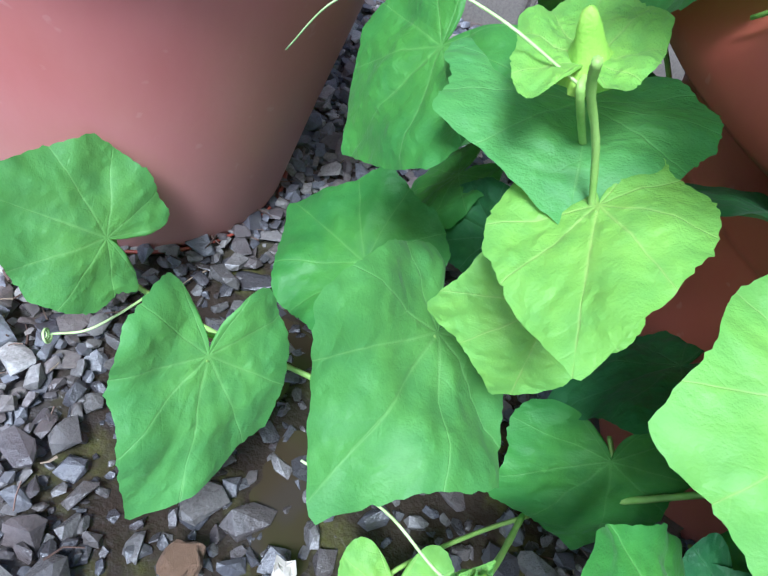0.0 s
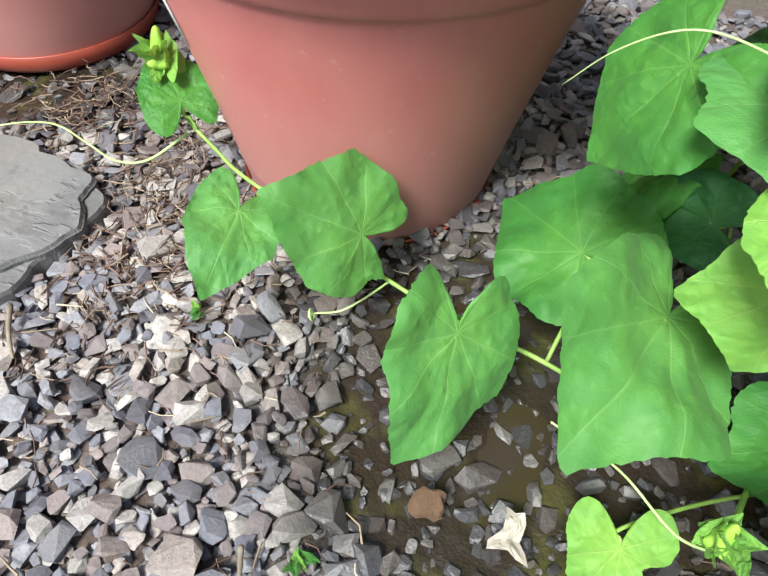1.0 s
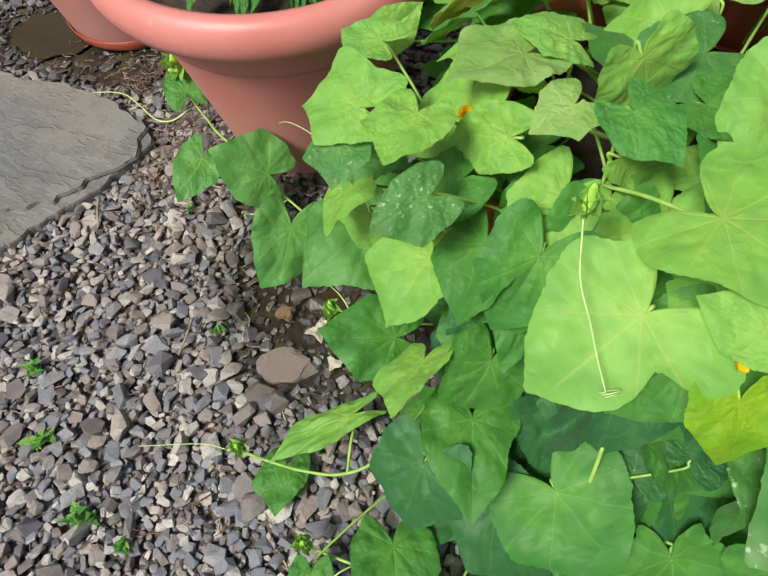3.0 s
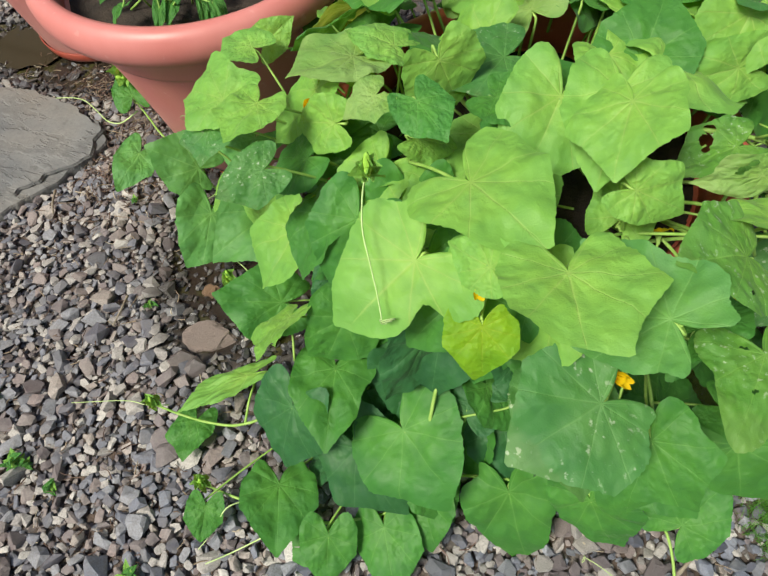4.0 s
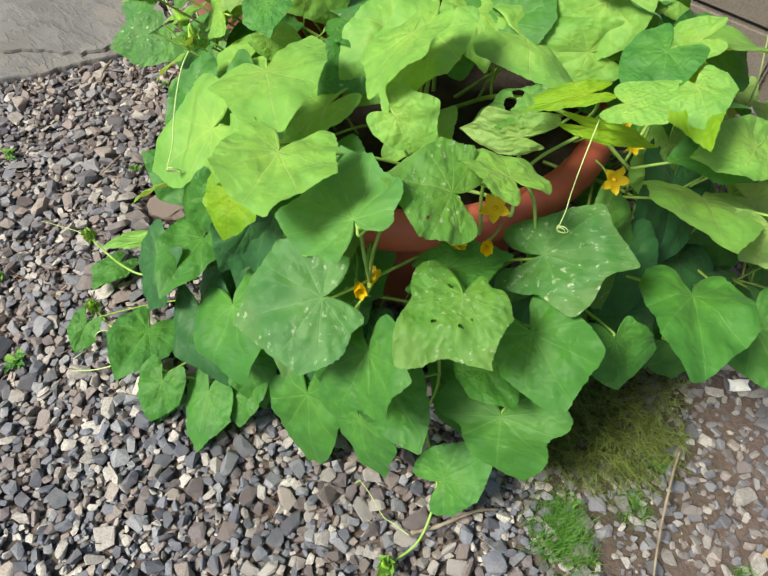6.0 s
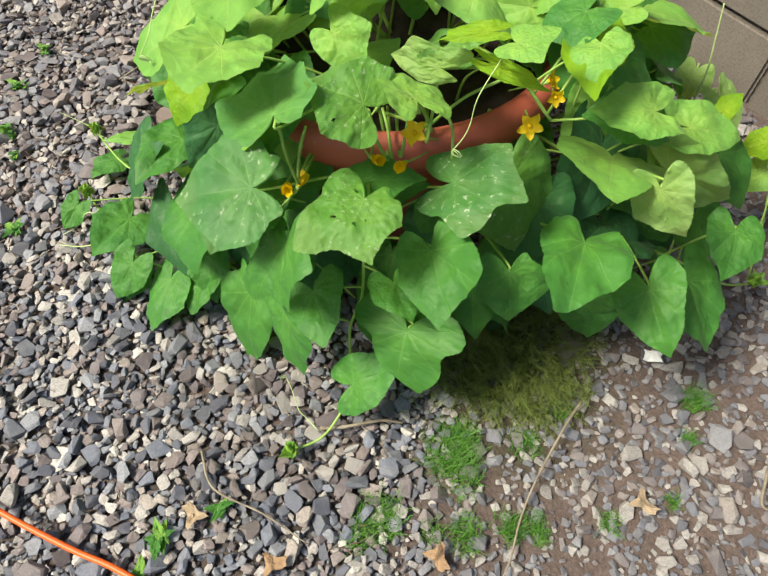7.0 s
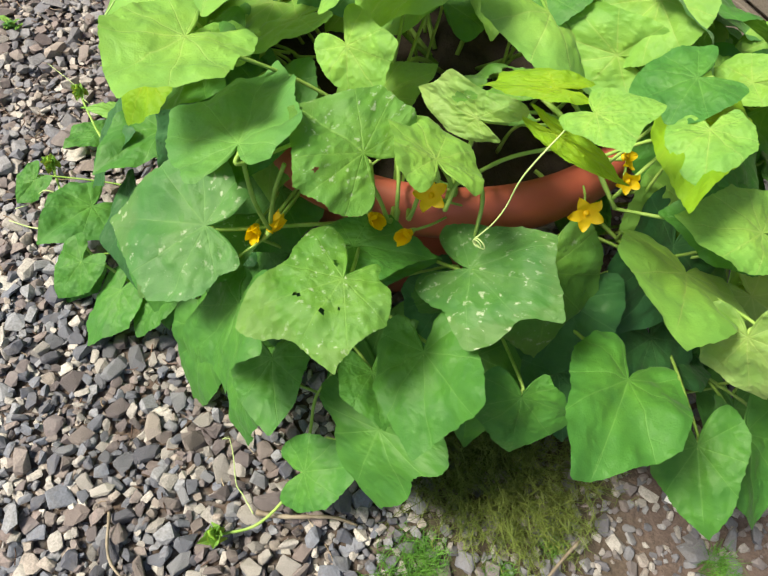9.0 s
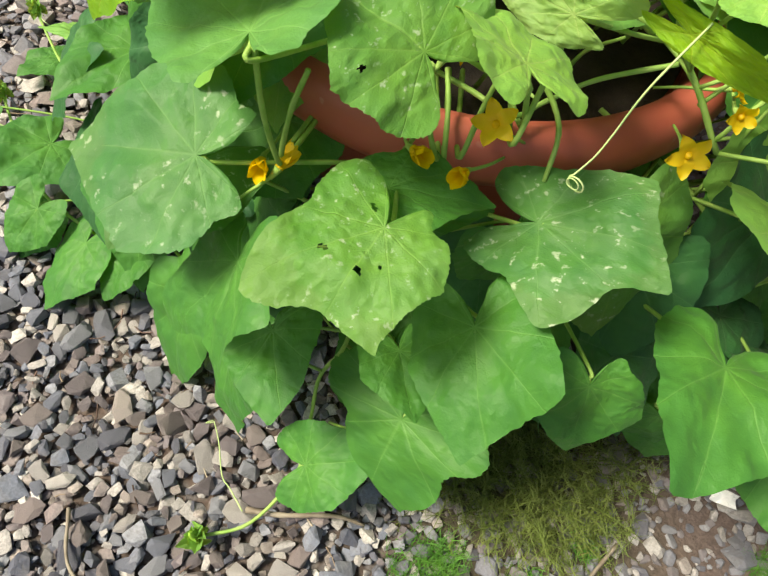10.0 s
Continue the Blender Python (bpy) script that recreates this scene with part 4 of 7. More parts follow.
leaf(bush, 0.766, 0.383, 0.500, -135, 2, 21, 0.052, 0.061, "light", 0.18, 0.03, 0.07, (0.703, 0.364, 0.411), turn=0.03, lobes=(-0.12, -0.01, -0.10, -0.14))
leaf(bush, 0.833, 0.416, 0.442, 153, 11, -8, 0.070, 0.073, "light", 0.12, 0.16, 0.05, (0.740, 0.375, 0.380), turn=0.11, lobes=(-0.03, 0.00, 0.00, 0.00))
leaf(bush, 0.869, 0.324, 0.319, -147, 19, 5, 0.115, 0.107, "mid", 0.13, 0.11, 0.06, (0.721, 0.338, 0.259), turn=0.17, lobes=(-0.23, 0.03, -0.00, -0.18))
leaf(bush, 0.940, 0.392, 0.242, -117, -17, 33, 0.088, 0.093, "mid", 0.16, 0.06, 0.04, (0.828, 0.477, 0.180), turn=-0.03, lobes=(-0.10, -0.22, 0.00, 0.00))
leaf(bush, 0.838, 0.243, 0.287, -119, -48, -0, 0.064, 0.085, "mid", 0.16, 0.01, 0.06, (0.700, 0.286, 0.227), turn=0.02, lobes=(-0.07, 0.13, 0.02, -0.25))
leaf(bush, 0.746, 0.139, 0.244, -106, 8, -3, 0.060, 0.068, "mid", 0.13, 0.14, 0.07, (0.681, 0.135, 0.208), turn=-0.05, lobes=(0.01, 0.00, 0.00, 0.00))
leaf(bush, 0.785, 0.131, 0.182, -145, -38, 14, 0.083, 0.170, "mid", 0.16, 0.08, 0.05, (0.697, 0.117, 0.160), turn=-0.24, lobes=(-0.40, -0.35, 0.00, 0.00))
leaf(bush, 0.770, 0.048, 0.087, -28, 38, 11, 0.086, 0.089, "mid", 0.10, 0.03, 0.06, (0.759, 0.049, 0.052), turn=-0.05, lobes=(-0.05, -0.16, 0.00, 0.00))
leaf(bush, 0.674, 0.149, 0.364, -36, 13, -3, 0.073, 0.062, "mid", 0.12, 0.16, 0.04, (0.619, 0.185, 0.310), turn=-0.05, lobes=(0.13, 0.06, 0.00, 0.00))
leaf(runner, -0.111, 0.338, 0.104, 115, 37, -48, 0.096, 0.119, "fresh", 0.13, 0.11, 0.06, (-0.110, 0.348, 0.054), turn=0.03, lobes=(0.01, -0.08, -0.16, -0.30))
leaf(runner, -0.019, 0.244, 0.126, -177, -42, -35, 0.107, 0.118, "fresh", 0.18, 0.06, 0.07, (-0.001, 0.307, 0.045), turn=0.26, lobes=(-0.17, 0.00, -0.09, -0.07))
leaf(runner, -0.204, 0.310, 0.135, -179, -3, -18, 0.080, 0.077, "fresh", 0.17, 0.01, 0.05, (-0.180, 0.379, 0.068), turn=-0.00, lobes=(-0.11, -0.03, -0.00, -0.11))
leaf(runner, 0.106, 0.254, 0.176, 156, 2, -27, 0.121, 0.121, "fresh", 0.15, 0.14, 0.06, (0.121, 0.260, 0.047), turn=-0.07, lobes=(0.10, 0.16, -0.11, -0.34))
leaf(runner, 0.070, 0.361, 0.108, 46, -4, -35, 0.108, 0.131, "mid", 0.16, 0.08, 0.04, (0.057, 0.290, 0.045), turn=-0.06, lobes=(0.06, 0.00, 0.00, 0.00))
leaf(bush, 0.117, 0.204, 0.323, 165, -9, 33, 0.064, 0.076, "light", 0.14, 0.03, 0.06, (0.197, 0.294, 0.203), turn=-0.02, lobes=(-0.08, -0.10, -0.29, -0.30))
leaf(bush, 0.128, 0.210, 0.265, 171, -59, 9, 0.053, 0.074, "light", 0.17, 0.16, 0.07, (0.208, 0.300, 0.145), turn=0.14, lobes=(0.23, -0.28, 0.00, 0.00))
leaf(bush, 0.133, 0.168, 0.434, -170, -16, 12, 0.046, 0.059, "spot", 0.14, 0.11, 0.05, (0.213, 0.258, 0.314), turn=0.07, lobes=(0.18, 0.03, 0.00, 0.00))
leaf(bush, 0.140, 0.194, 0.454, 80, -5, -23, 0.067, 0.073, "light", 0.13, 0.06, 0.06, (0.220, 0.284, 0.334), turn=-0.20, lobes=(0.48, 0.18, 0.29, -0.02))
leaf(bush, 0.203, 0.173, 0.485, 177, 1, 6, 0.059, 0.070, "light", 0.03, 0.01, 0.04, (0.283, 0.263, 0.365), turn=0.07, lobes=(0.12, -0.14, 0.06, -0.15))
leaf(bush, 0.223, 0.154, 0.303, 161, -20, 9, 0.085, 0.115, "light", 0.16, 0.14, 0.06, (0.303, 0.244, 0.183), turn=0.02, lobes=(0.17, -0.30, 0.09, -0.14))
leaf(bush, 0.232, 0.117, 0.455, 138, -9, -29, 0.055, 0.057, "spot", 0.13, 0.08, 0.07, (0.312, 0.207, 0.335), turn=-0.05, lobes=(-0.11, 0.12, 0.00, 0.00))
leaf(bush, 0.199, 0.107, 0.189, 122, 21, -32, 0.094, 0.093, "mid", 0.14, 0.03, 0.05, (0.258, 0.045, 0.161), turn=0.13, lobes=(0.04, 0.11, -0.09, -0.03))
leaf(bush, 0.315, 0.040, 0.204, -162, 8, -1, 0.104, 0.109, "mid", 0.20, 0.16, 0.06, (0.266, 0.059, 0.180), turn=-0.00, lobes=(-0.04, -0.29, -0.09, -0.15))
leaf(bush, 0.250, 0.063, 0.257, 171, 15, 42, 0.071, 0.083, "light", 0.11, 0.11, 0.04, (0.283, 0.094, 0.219), turn=0.11, lobes=(0.27, -0.26, 0.04, -0.13))
leaf(bush, 0.161, 0.026, 0.083, 138, 6, 18, 0.113, 0.045, "light", 0.14, 0.06, 0.06, (0.186, -0.035, 0.062), turn=-0.07, lobes=(0.33, 0.19, 0.00, 0.00))
leaf(bush, 0.101, -0.053, 0.030, -171, 9, 7, 0.062, 0.065, "mid", 0.14, 0.01, 0.07, (0.099, -0.055, 0.049), turn=-0.07, lobes=(0.22, -0.09, 0.00, 0.00))
leaf(bush, 0.192, -0.157, 0.058, -169, -28, -15, 0.052, 0.052, "mid", 0.15, 0.14, 0.05, (0.280, 0.026, 0.020), turn=0.00, lobes=(0.01, -0.03, 0.00, 0.00))
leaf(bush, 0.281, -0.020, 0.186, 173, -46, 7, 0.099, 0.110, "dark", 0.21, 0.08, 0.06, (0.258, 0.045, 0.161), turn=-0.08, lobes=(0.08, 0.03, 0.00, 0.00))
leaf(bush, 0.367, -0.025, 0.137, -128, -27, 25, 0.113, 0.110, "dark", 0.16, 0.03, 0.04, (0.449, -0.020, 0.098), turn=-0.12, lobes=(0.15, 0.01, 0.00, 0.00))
leaf(bush, 0.315, 0.084, 0.263, 167, -46, -32, 0.083, 0.097, "mid", 0.19, 0.16, 0.06, (0.291, 0.113, 0.239), turn=0.26, lobes=(-0.19, 0.08, 0.00, 0.00))
leaf(bush, 0.651, 0.019, 0.143, -128, -45, 49, 0.092, 0.105, "mid", 0.21, 0.11, 0.07, (0.696, 0.097, 0.109), turn=-0.12, lobes=(-0.08, 0.04, 0.00, 0.00))
leaf(bush, 0.547, 0.238, 0.534, -180, -16, 27, 0.074, 0.087, "light", 0.10, 0.06, 0.05, (0.550, 0.240, 0.410), turn=-0.01, lobes=(0.17, 0.18, -0.14, 0.00))
leaf(bush, 0.364, 0.204, 0.509, -128, -3, 13, 0.054, 0.054, "mid", 0.14, 0.01, 0.06, (0.360, 0.190, 0.440), turn=0.01, lobes=(0.03, 0.04, 0.00, 0.00))
leaf(bush, 0.264, 0.273, 0.482, 140, 12, -1, 0.080, 0.075, "pale", 0.10, 0.14, 0.04, (0.251, 0.265, 0.420), turn=-0.04, lobes=(0.19, 0.02, 0.00, 0.00))
leaf(bush, 0.480, 0.070, 0.480, 74, -4, -43, 0.047, 0.052, "light", 0.15, 0.08, 0.06, (0.467, 0.173, 0.400), turn=0.02, lobes=(-0.13, -0.05, 0.00, 0.00))
leaf(bush, 0.674, 0.249, 0.477, 123, -0, -61, 0.059, 0.037, "pale", 0.19, 0.03, 0.07, (0.666, 0.359, 0.421), holes=((0.30, 0.30, 0.10), (0.45, 0.18, 0.09), (0.18, 0.36, 0.06)), turn=-0.08, lobes=(0.34, -0.05, 0.45, -0.18))
leaf(bush, 0.724, 0.281, 0.496, -71, -4, 66, 0.063, 0.020, "yellow", 0.16, 0.16, 0.05, (0.692, 0.362, 0.417), turn=0.16, lobes=(-0.10, 0.26, 0.00, 0.00))
leaf(bush, 0.713, 0.276, 0.530, 134, -10, -4, 0.055, 0.027, "yellow", 0.16, 0.11, 0.06, (0.680, 0.360, 0.420), turn=-0.17, lobes=(0.54, -0.27, 0.00, 0.00))
leaf(bush, 0.749, 0.279, 0.539, -84, 18, 19, 0.039, 0.043, "light", 0.11, 0.06, 0.04, (0.692, 0.362, 0.417), turn=0.29, lobes=(-0.25, 0.51, 0.00, -0.04))
leaf(bush, 0.817, 0.401, 0.368, -143, 29, -11, 0.098, 0.132, "light", 0.11, 0.01, 0.06, (0.744, 0.435, 0.280), turn=-0.10, lobes=(-0.01, -0.22, 0.00, 0.00))
leaf(bush, 0.951, 0.474, 0.200, -105, -21, -8, 0.102, 0.094, "mid", 0.17, 0.14, 0.07, (0.875, 0.515, 0.148), turn=0.05, lobes=(-0.09, 0.04, 0.00, 0.00))
leaf(bush, 0.945, 0.554, 0.238, -141, -11, -4, 0.071, 0.075, "mid", 0.16, 0.08, 0.05, (0.891, 0.530, 0.139), turn=0.12, lobes=(-0.05, 0.03, 0.00, -0.02))
leaf(bush, 0.888, 0.402, 0.376, -100, -46, 55, 0.066, 0.071, "pale", 0.19, 0.03, 0.06, (0.733, 0.389, 0.316), turn=-0.19, lobes=(0.05, -0.16, 0.00, 0.00))
leaf(bush, 0.835, 0.521, 0.358, -40, -4, 16, 0.071, 0.076, "light", 0.16, 0.16, 0.04, (0.759, 0.443, 0.266), turn=0.04, lobes=(-0.11, 0.01, 0.00, 0.00))
leaf(bush, 0.574, 0.187, 0.485, -83, -19, 48, 0.054, 0.058, "light", 0.16, 0.11, 0.06, (0.580, 0.200, 0.410), turn=0.05, lobes=(-0.10, 0.25, 0.00, 0.00))
leaf(bush, 0.751, 0.309, 0.331, -98, -55, 3, 0.107, 0.117, "worn", 0.21, 0.06, 0.07, (0.692, 0.406, 0.304), turn=0.08, lobes=(0.05, 0.04, 0.00, 0.00))
leaf(bush, 0.239, 0.225, 0.118, -158, -54, 29, 0.081, 0.127, "mid", 0.14, 0.01, 0.05, (0.259, 0.212, 0.094), turn=0.14, lobes=(0.14, -0.31, 0.16, -0.20))
leaf(bush, 0.115, 0.251, 0.333, 171, -6, 10, 0.058, 0.102, "fresh", 0.13, 0.14, 0.06, (0.195, 0.341, 0.213), turn=-0.06, lobes=(0.07, -0.12, 0.26, -0.08))
leaf(bush, 0.267, 0.271, 0.169, 102, -26, 27, 0.089, 0.082, "dark", 0.12, 0.08, 0.04, (0.290, 0.207, 0.129), turn=0.15, lobes=(0.09, 0.30, 0.00, 0.00))
leaf(bush, 0.096, 0.222, 0.362, -15, 3, -19, 0.054, 0.045, "light", -0.14, 0.03, 0.06, (0.176, 0.312, 0.242), turn=-0.09, lobes=(0.04, 0.04, -0.18, 0.06))
leaf(runner, 0.120, 0.152, 0.042, -170, -44, 20, 0.071, 0.070, "light", 0.16, 0.16, 0.07, (0.233, 0.227, 0.020), turn=-0.14, lobes=(-0.03, -0.55, 0.13, 0.16))
leaf(bush, 0.577, 0.045, 0.325, -151, 0, 1, 0.092, 0.108, "spot", 0.09, 0.12, 0.05, (0.654, 0.157, 0.254))
leaf(bush, 0.920, 0.575, 0.076, -98, -44, 0, 0.144, 0.107, "mid", 0.18, 0.04, 0.10, (0.946, 0.599, 0.082))
leaf(bush, 0.348, -0.130, 0.018, -150, -17, 6, 0.058, 0.085, "mid", 0.14, 0.13, 0.05, (0.340, -0.115, 0.045))
leaf(runner, -0.310, 0.435, 0.130, 42, 28, 2, 0.064, 0.071, "mid", 0.18, 0.06, 0.10, (-0.298, 0.433, 0.102))
leaf(runner, 0.163, 0.387, 0.140, 45, -15, -55, 0.076, 0.073, "dark", 0.15, 0.20, 0.06, (0.105, 0.267, 0.048))
leaf(bush, 0.063, 0.294, 0.319, 109, -54, -4, 0.071, 0.095, "mid", 0.16, 0.09, 0.03, None)
leaf(bush, 0.227, 0.472, 0.220, -102, -20, 55, 0.087, 0.082, "dark", 0.13, 0.06, 0.04, (0.170, 0.346, 0.120))
leaf(bush, 0.312, 0.353, 0.200, 124, -52, 12, 0.063, 0.096, "dark", 0.15, 0.04, 0.04, None)
leaf(bush, 0.536, 0.277, 0.510, -177, -19, 7, 0.093, 0.098, "light", 0.17, 0.18, 0.09, (0.527, 0.270, 0.401))
leaf(bush, 0.574, 0.212, 0.420, -9, 27, 3, 0.065, 0.066, "light", 0.11, 0.14, 0.09, (0.573, 0.210, 0.409))
leaf(bush, 0.547, 0.381, 0.470, -2, 35, 0, 0.083, 0.110, "mid", 0.20, 0.17, 0.07, (0.555, 0.365, 0.378))
leaf(bush, 0.633, 0.443, 0.500, 173, -48, -14, 0.071, 0.095, "light", 0.14, 0.14, 0.05, (0.598, 0.496, 0.404))
leaf(bush, 0.727, 0.474, 0.480, 112, -31, -24, 0.058, 0.051, "light", 0.17, 0.19, 0.04, (0.648, 0.531, 0.409))
leaf(bush, 0.642, 0.411, 0.460, 130, 0, -56, 0.085, 0.068, "light", 0.24, 0.19, 0.08, (0.643, 0.360, 0.412))
leaf(bush, 0.653, 0.296, 0.460, 128, -9, 1, 0.066, 0.073, "worn", 0.09, 0.18, 0.04, (0.655, 0.360, 0.415), holes=((0.3, 0.3, 0.1), (0.45, 0.18, 0.09), (0.18, 0.36, 0.06)))
leaf(bush, 0.745, 0.408, 0.482, -141, 14, 11, 0.103, 0.066, "yellow", 0.14, 0.18, 0.07, (0.733, 0.373, 0.385))
leaf(bush, 0.816, 0.440, 0.410, 142, 11, -9, 0.067, 0.085, "mid", 0.23, 0.06, 0.08, (0.754, 0.440, 0.268))
leaf(bush, 0.840, 0.472, 0.310, -79, -34, 7, 0.089, 0.095, "light", 0.07, 0.13, 0.06, (0.807, 0.466, 0.205))
leaf(bush, 0.849, 0.484, 0.320, -51, -25, 68, 0.118, 0.094, "pale", 0.20, 0.13, 0.04, (0.807, 0.466, 0.205))
leaf(bush, 0.840, 0.527, 0.200, -77, -44, 55, 0.071, 0.090, "mid", 0.17, 0.16, 0.07, (0.862, 0.507, 0.158))
leaf(bush, 0.876, 0.383, 0.130, -68, -52, 64, 0.063, 0.086, "mid", 0.14, 0.12, 0.06, (0.895, 0.537, 0.135))
leaf(bush, 0.670, 0.150, 0.325, -25, 18, 17, 0.083, 0.054, "mid", 0.22, 0.08, 0.05, (0.661, 0.151, 0.242))
leaf(bush, 0.690, 0.255, 0.220, -166, -57, -4, 0.095, 0.092, "dark", 0.15, 0.19, 0.04, (0.675, 0.140, 0.220))
leaf(bush, 0.795, 0.150, 0.140, 61, 25, -36, 0.047, 0.073, "mid", 0.14, 0.13, 0.09, (0.729, 0.068, 0.059))
leaf(bush, 0.274, 0.196, 0.460, 84, -20, -53, 0.060, 0.059, "light", 0.12, 0.16, 0.04, (0.250, 0.265, 0.416))
leaf(bush, 0.319, 0.207, 0.500, 138, -15, 2, 0.039, 0.059, "pale", 0.15, 0.08, 0.07, (0.365, 0.200, 0.435))
leaf(bush, 0.324, 0.200, 0.400, 139, -38, -51, 0.081, 0.072, "mid", 0.23, 0.15, 0.03, (0.317, 0.174, 0.300))
leaf(bush, 0.369, 0.196, 0.470, -50, -33, 55, 0.055, 0.044, "light", 0.10, 0.12, 0.06, (0.365, 0.200, 0.435))
leaf(bush, 0.472, 0.102, 0.430, 60, 0, -3, 0.052, 0.069, "light", 0.15, 0.11, 0.04, (0.435, 0.130, 0.299))
leaf(bush, 0.360, 0.275, 0.500, -84, -66, 55, 0.066, 0.088, "light", 0.16, 0.17, 0.05, (0.390, 0.250, 0.410))
leaf(bush, 0.422, 0.276, 0.470, -106, 0, 5, 0.053, 0.071, "mid", 0.21, 0.20, 0.07, (0.406, 0.281, 0.389))
leaf(bush, 0.497, 0.321, 0.440, 46, 24, 0, 0.074, 0.105, "mid", 0.17, 0.13, 0.05, (0.497, 0.310, 0.366))
leaf(bush, 0.297, 0.307, 0.480, 97, 21, 1, 0.056, 0.062, "light", 0.23, 0.10, 0.09, (0.300, 0.290, 0.398))
leaf(bush, 0.109, 0.332, 0.420, -58, 39, 55, 0.048, 0.047, "light", 0.16, 0.18, 0.09, (0.213, 0.371, 0.409))
leaf(bush, 0.123, 0.287, 0.450, 79, 0, -3, 0.050, 0.057, "light", 0.14, 0.10, 0.04, (0.196, 0.251, 0.385))
leaf(bush, 0.289, 0.139, 0.300, 153, -29, -9, 0.062, 0.052, "dark", 0.18, 0.09, 0.08, (0.298, 0.131, 0.255))
leaf(bush, 0.333, 0.126, 0.360, -180, -40, -23, 0.092, 0.064, "mid", 0.14, 0.03, 0.04, (0.304, 0.145, 0.270))
leaf(bush, 0.530, 0.075, 0.220, -22, 0, -3, 0.045, 0.068, "dark", 0.20, 0.05, 0.08, (0.446, 0.024, 0.185))
leaf(bush, 0.484, 0.046, 0.200, 5, 24, 4, 0.049, 0.078, "dark", 0.14, 0.07, 0.03, (0.446, 0.015, 0.167))
leaf(bush, 0.593, 0.059, 0.200, 168, -39, -55, 0.064, 0.095, "mid", 0.13, 0.19, 0.09, (0.697, 0.099, 0.115))
leaf(bush, 0.770, 0.338, 0.285, -134, -41, -6, 0.092, 0.115, "dark", 0.12, 0.13, 0.06, (0.754, 0.440, 0.268))
leaf(bush, 0.712, 0.246, 0.300, -48, -63, 55, 0.067, 0.103, "mid", 0.19, 0.19, 0.08, (0.654, 0.157, 0.254))
leaf(bush, 0.681, 0.409, 0.300, -110, -56, 38, 0.060, 0.062, "mid", 0.24, 0.04, 0.08, (0.691, 0.404, 0.300))
leaf(bush, 0.719, 0.547, 0.420, -24, -14, 21, 0.081, 0.101, "mid", 0.17, 0.15, 0.07, (0.648, 0.531, 0.409))
leaf(bush, 0.737, 0.453, 0.440, -50, -22, 20, 0.080, 0.065, "mid", 0.22, 0.07, 0.09, (0.731, 0.427, 0.285))
leaf(bush, 0.719, 0.567, 0.340, -53, -37, 30, 0.066, 0.065, "spot", 0.11, 0.13, 0.09, (0.765, 0.446, 0.255))
leaf(bush, 0.741, 0.678, 0.300, -155, -26, 0, 0.045, 0.053, "pale", 0.18, 0.08, 0.05, (0.822, 0.563, 0.204))
leaf(bush, 0.858, 0.767, 0.200, 145, -26, 2, 0.046, 0.058, "yellow", 0.09, 0.13, 0.10, (0.953, 0.701, 0.075))
leaf(bush, 0.881, 0.758, 0.160, 168, -41, -3, 0.046, 0.059, "light", 0.17, 0.09, 0.06, (0.978, 0.684, 0.042))
leaf(bush, 0.833, 0.600, 0.340, 4, 44, -4, 0.029, 0.029, "yellow", 0.14, 0.07, 0.06, (0.857, 0.524, 0.190))
leaf(bush, 0.720, 0.410, 0.500, 166, -16, 5, 0.055, 0.074, "mid", 0.13, 0.05, 0.07, (0.710, 0.367, 0.400))
leaf(bush, 0.457, -0.020, 0.100, -126, -30, 11, 0.079, 0.074, "mid", 0.23, 0.13, 0.05, (0.443, -0.038, 0.071))
leaf(bush, 0.423, 0.073, 0.300, 161, -52, -55, 0.102, 0.081, "dark", 0.11, 0.07, 0.05, (0.442, 0.067, 0.242))
leaf(bush, 0.333, 0.177, 0.430, 155, -24, -5, 0.075, 0.076, "light", 0.14, 0.12, 0.10, (0.317, 0.174, 0.300))
leaf(bush, 0.852, 0.621, 0.260, -85, -34, 11, 0.090, 0.085, "mid", 0.16, 0.11, 0.04, (0.895, 0.537, 0.135))
leaf(bush, 0.889, 0.565, 0.200, -89, -43, 34, 0.073, 0.074, "mid", 0.14, 0.03, 0.05, (0.907, 0.547, 0.128))
leaf(bush, 0.797, 0.663, 0.300, -84, -38, 19, 0.065, 0.051, "pale", 0.11, 0.03, 0.10, (0.863, 0.561, 0.182))
# low inner leaves, mostly in the dark tone that stands for shade
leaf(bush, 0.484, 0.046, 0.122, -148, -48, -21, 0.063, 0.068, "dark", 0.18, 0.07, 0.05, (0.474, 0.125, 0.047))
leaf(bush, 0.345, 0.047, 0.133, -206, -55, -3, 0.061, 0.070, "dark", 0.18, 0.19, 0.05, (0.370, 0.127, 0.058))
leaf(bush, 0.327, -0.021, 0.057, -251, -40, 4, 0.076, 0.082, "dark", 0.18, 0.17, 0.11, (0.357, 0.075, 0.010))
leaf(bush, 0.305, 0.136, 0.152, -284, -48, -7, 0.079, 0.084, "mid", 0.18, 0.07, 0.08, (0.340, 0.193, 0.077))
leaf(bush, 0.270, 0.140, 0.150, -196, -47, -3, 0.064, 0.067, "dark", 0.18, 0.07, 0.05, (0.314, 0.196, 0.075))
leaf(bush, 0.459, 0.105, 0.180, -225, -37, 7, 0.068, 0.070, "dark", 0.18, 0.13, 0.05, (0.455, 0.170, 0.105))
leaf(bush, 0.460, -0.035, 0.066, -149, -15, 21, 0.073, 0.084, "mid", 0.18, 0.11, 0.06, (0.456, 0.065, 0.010))
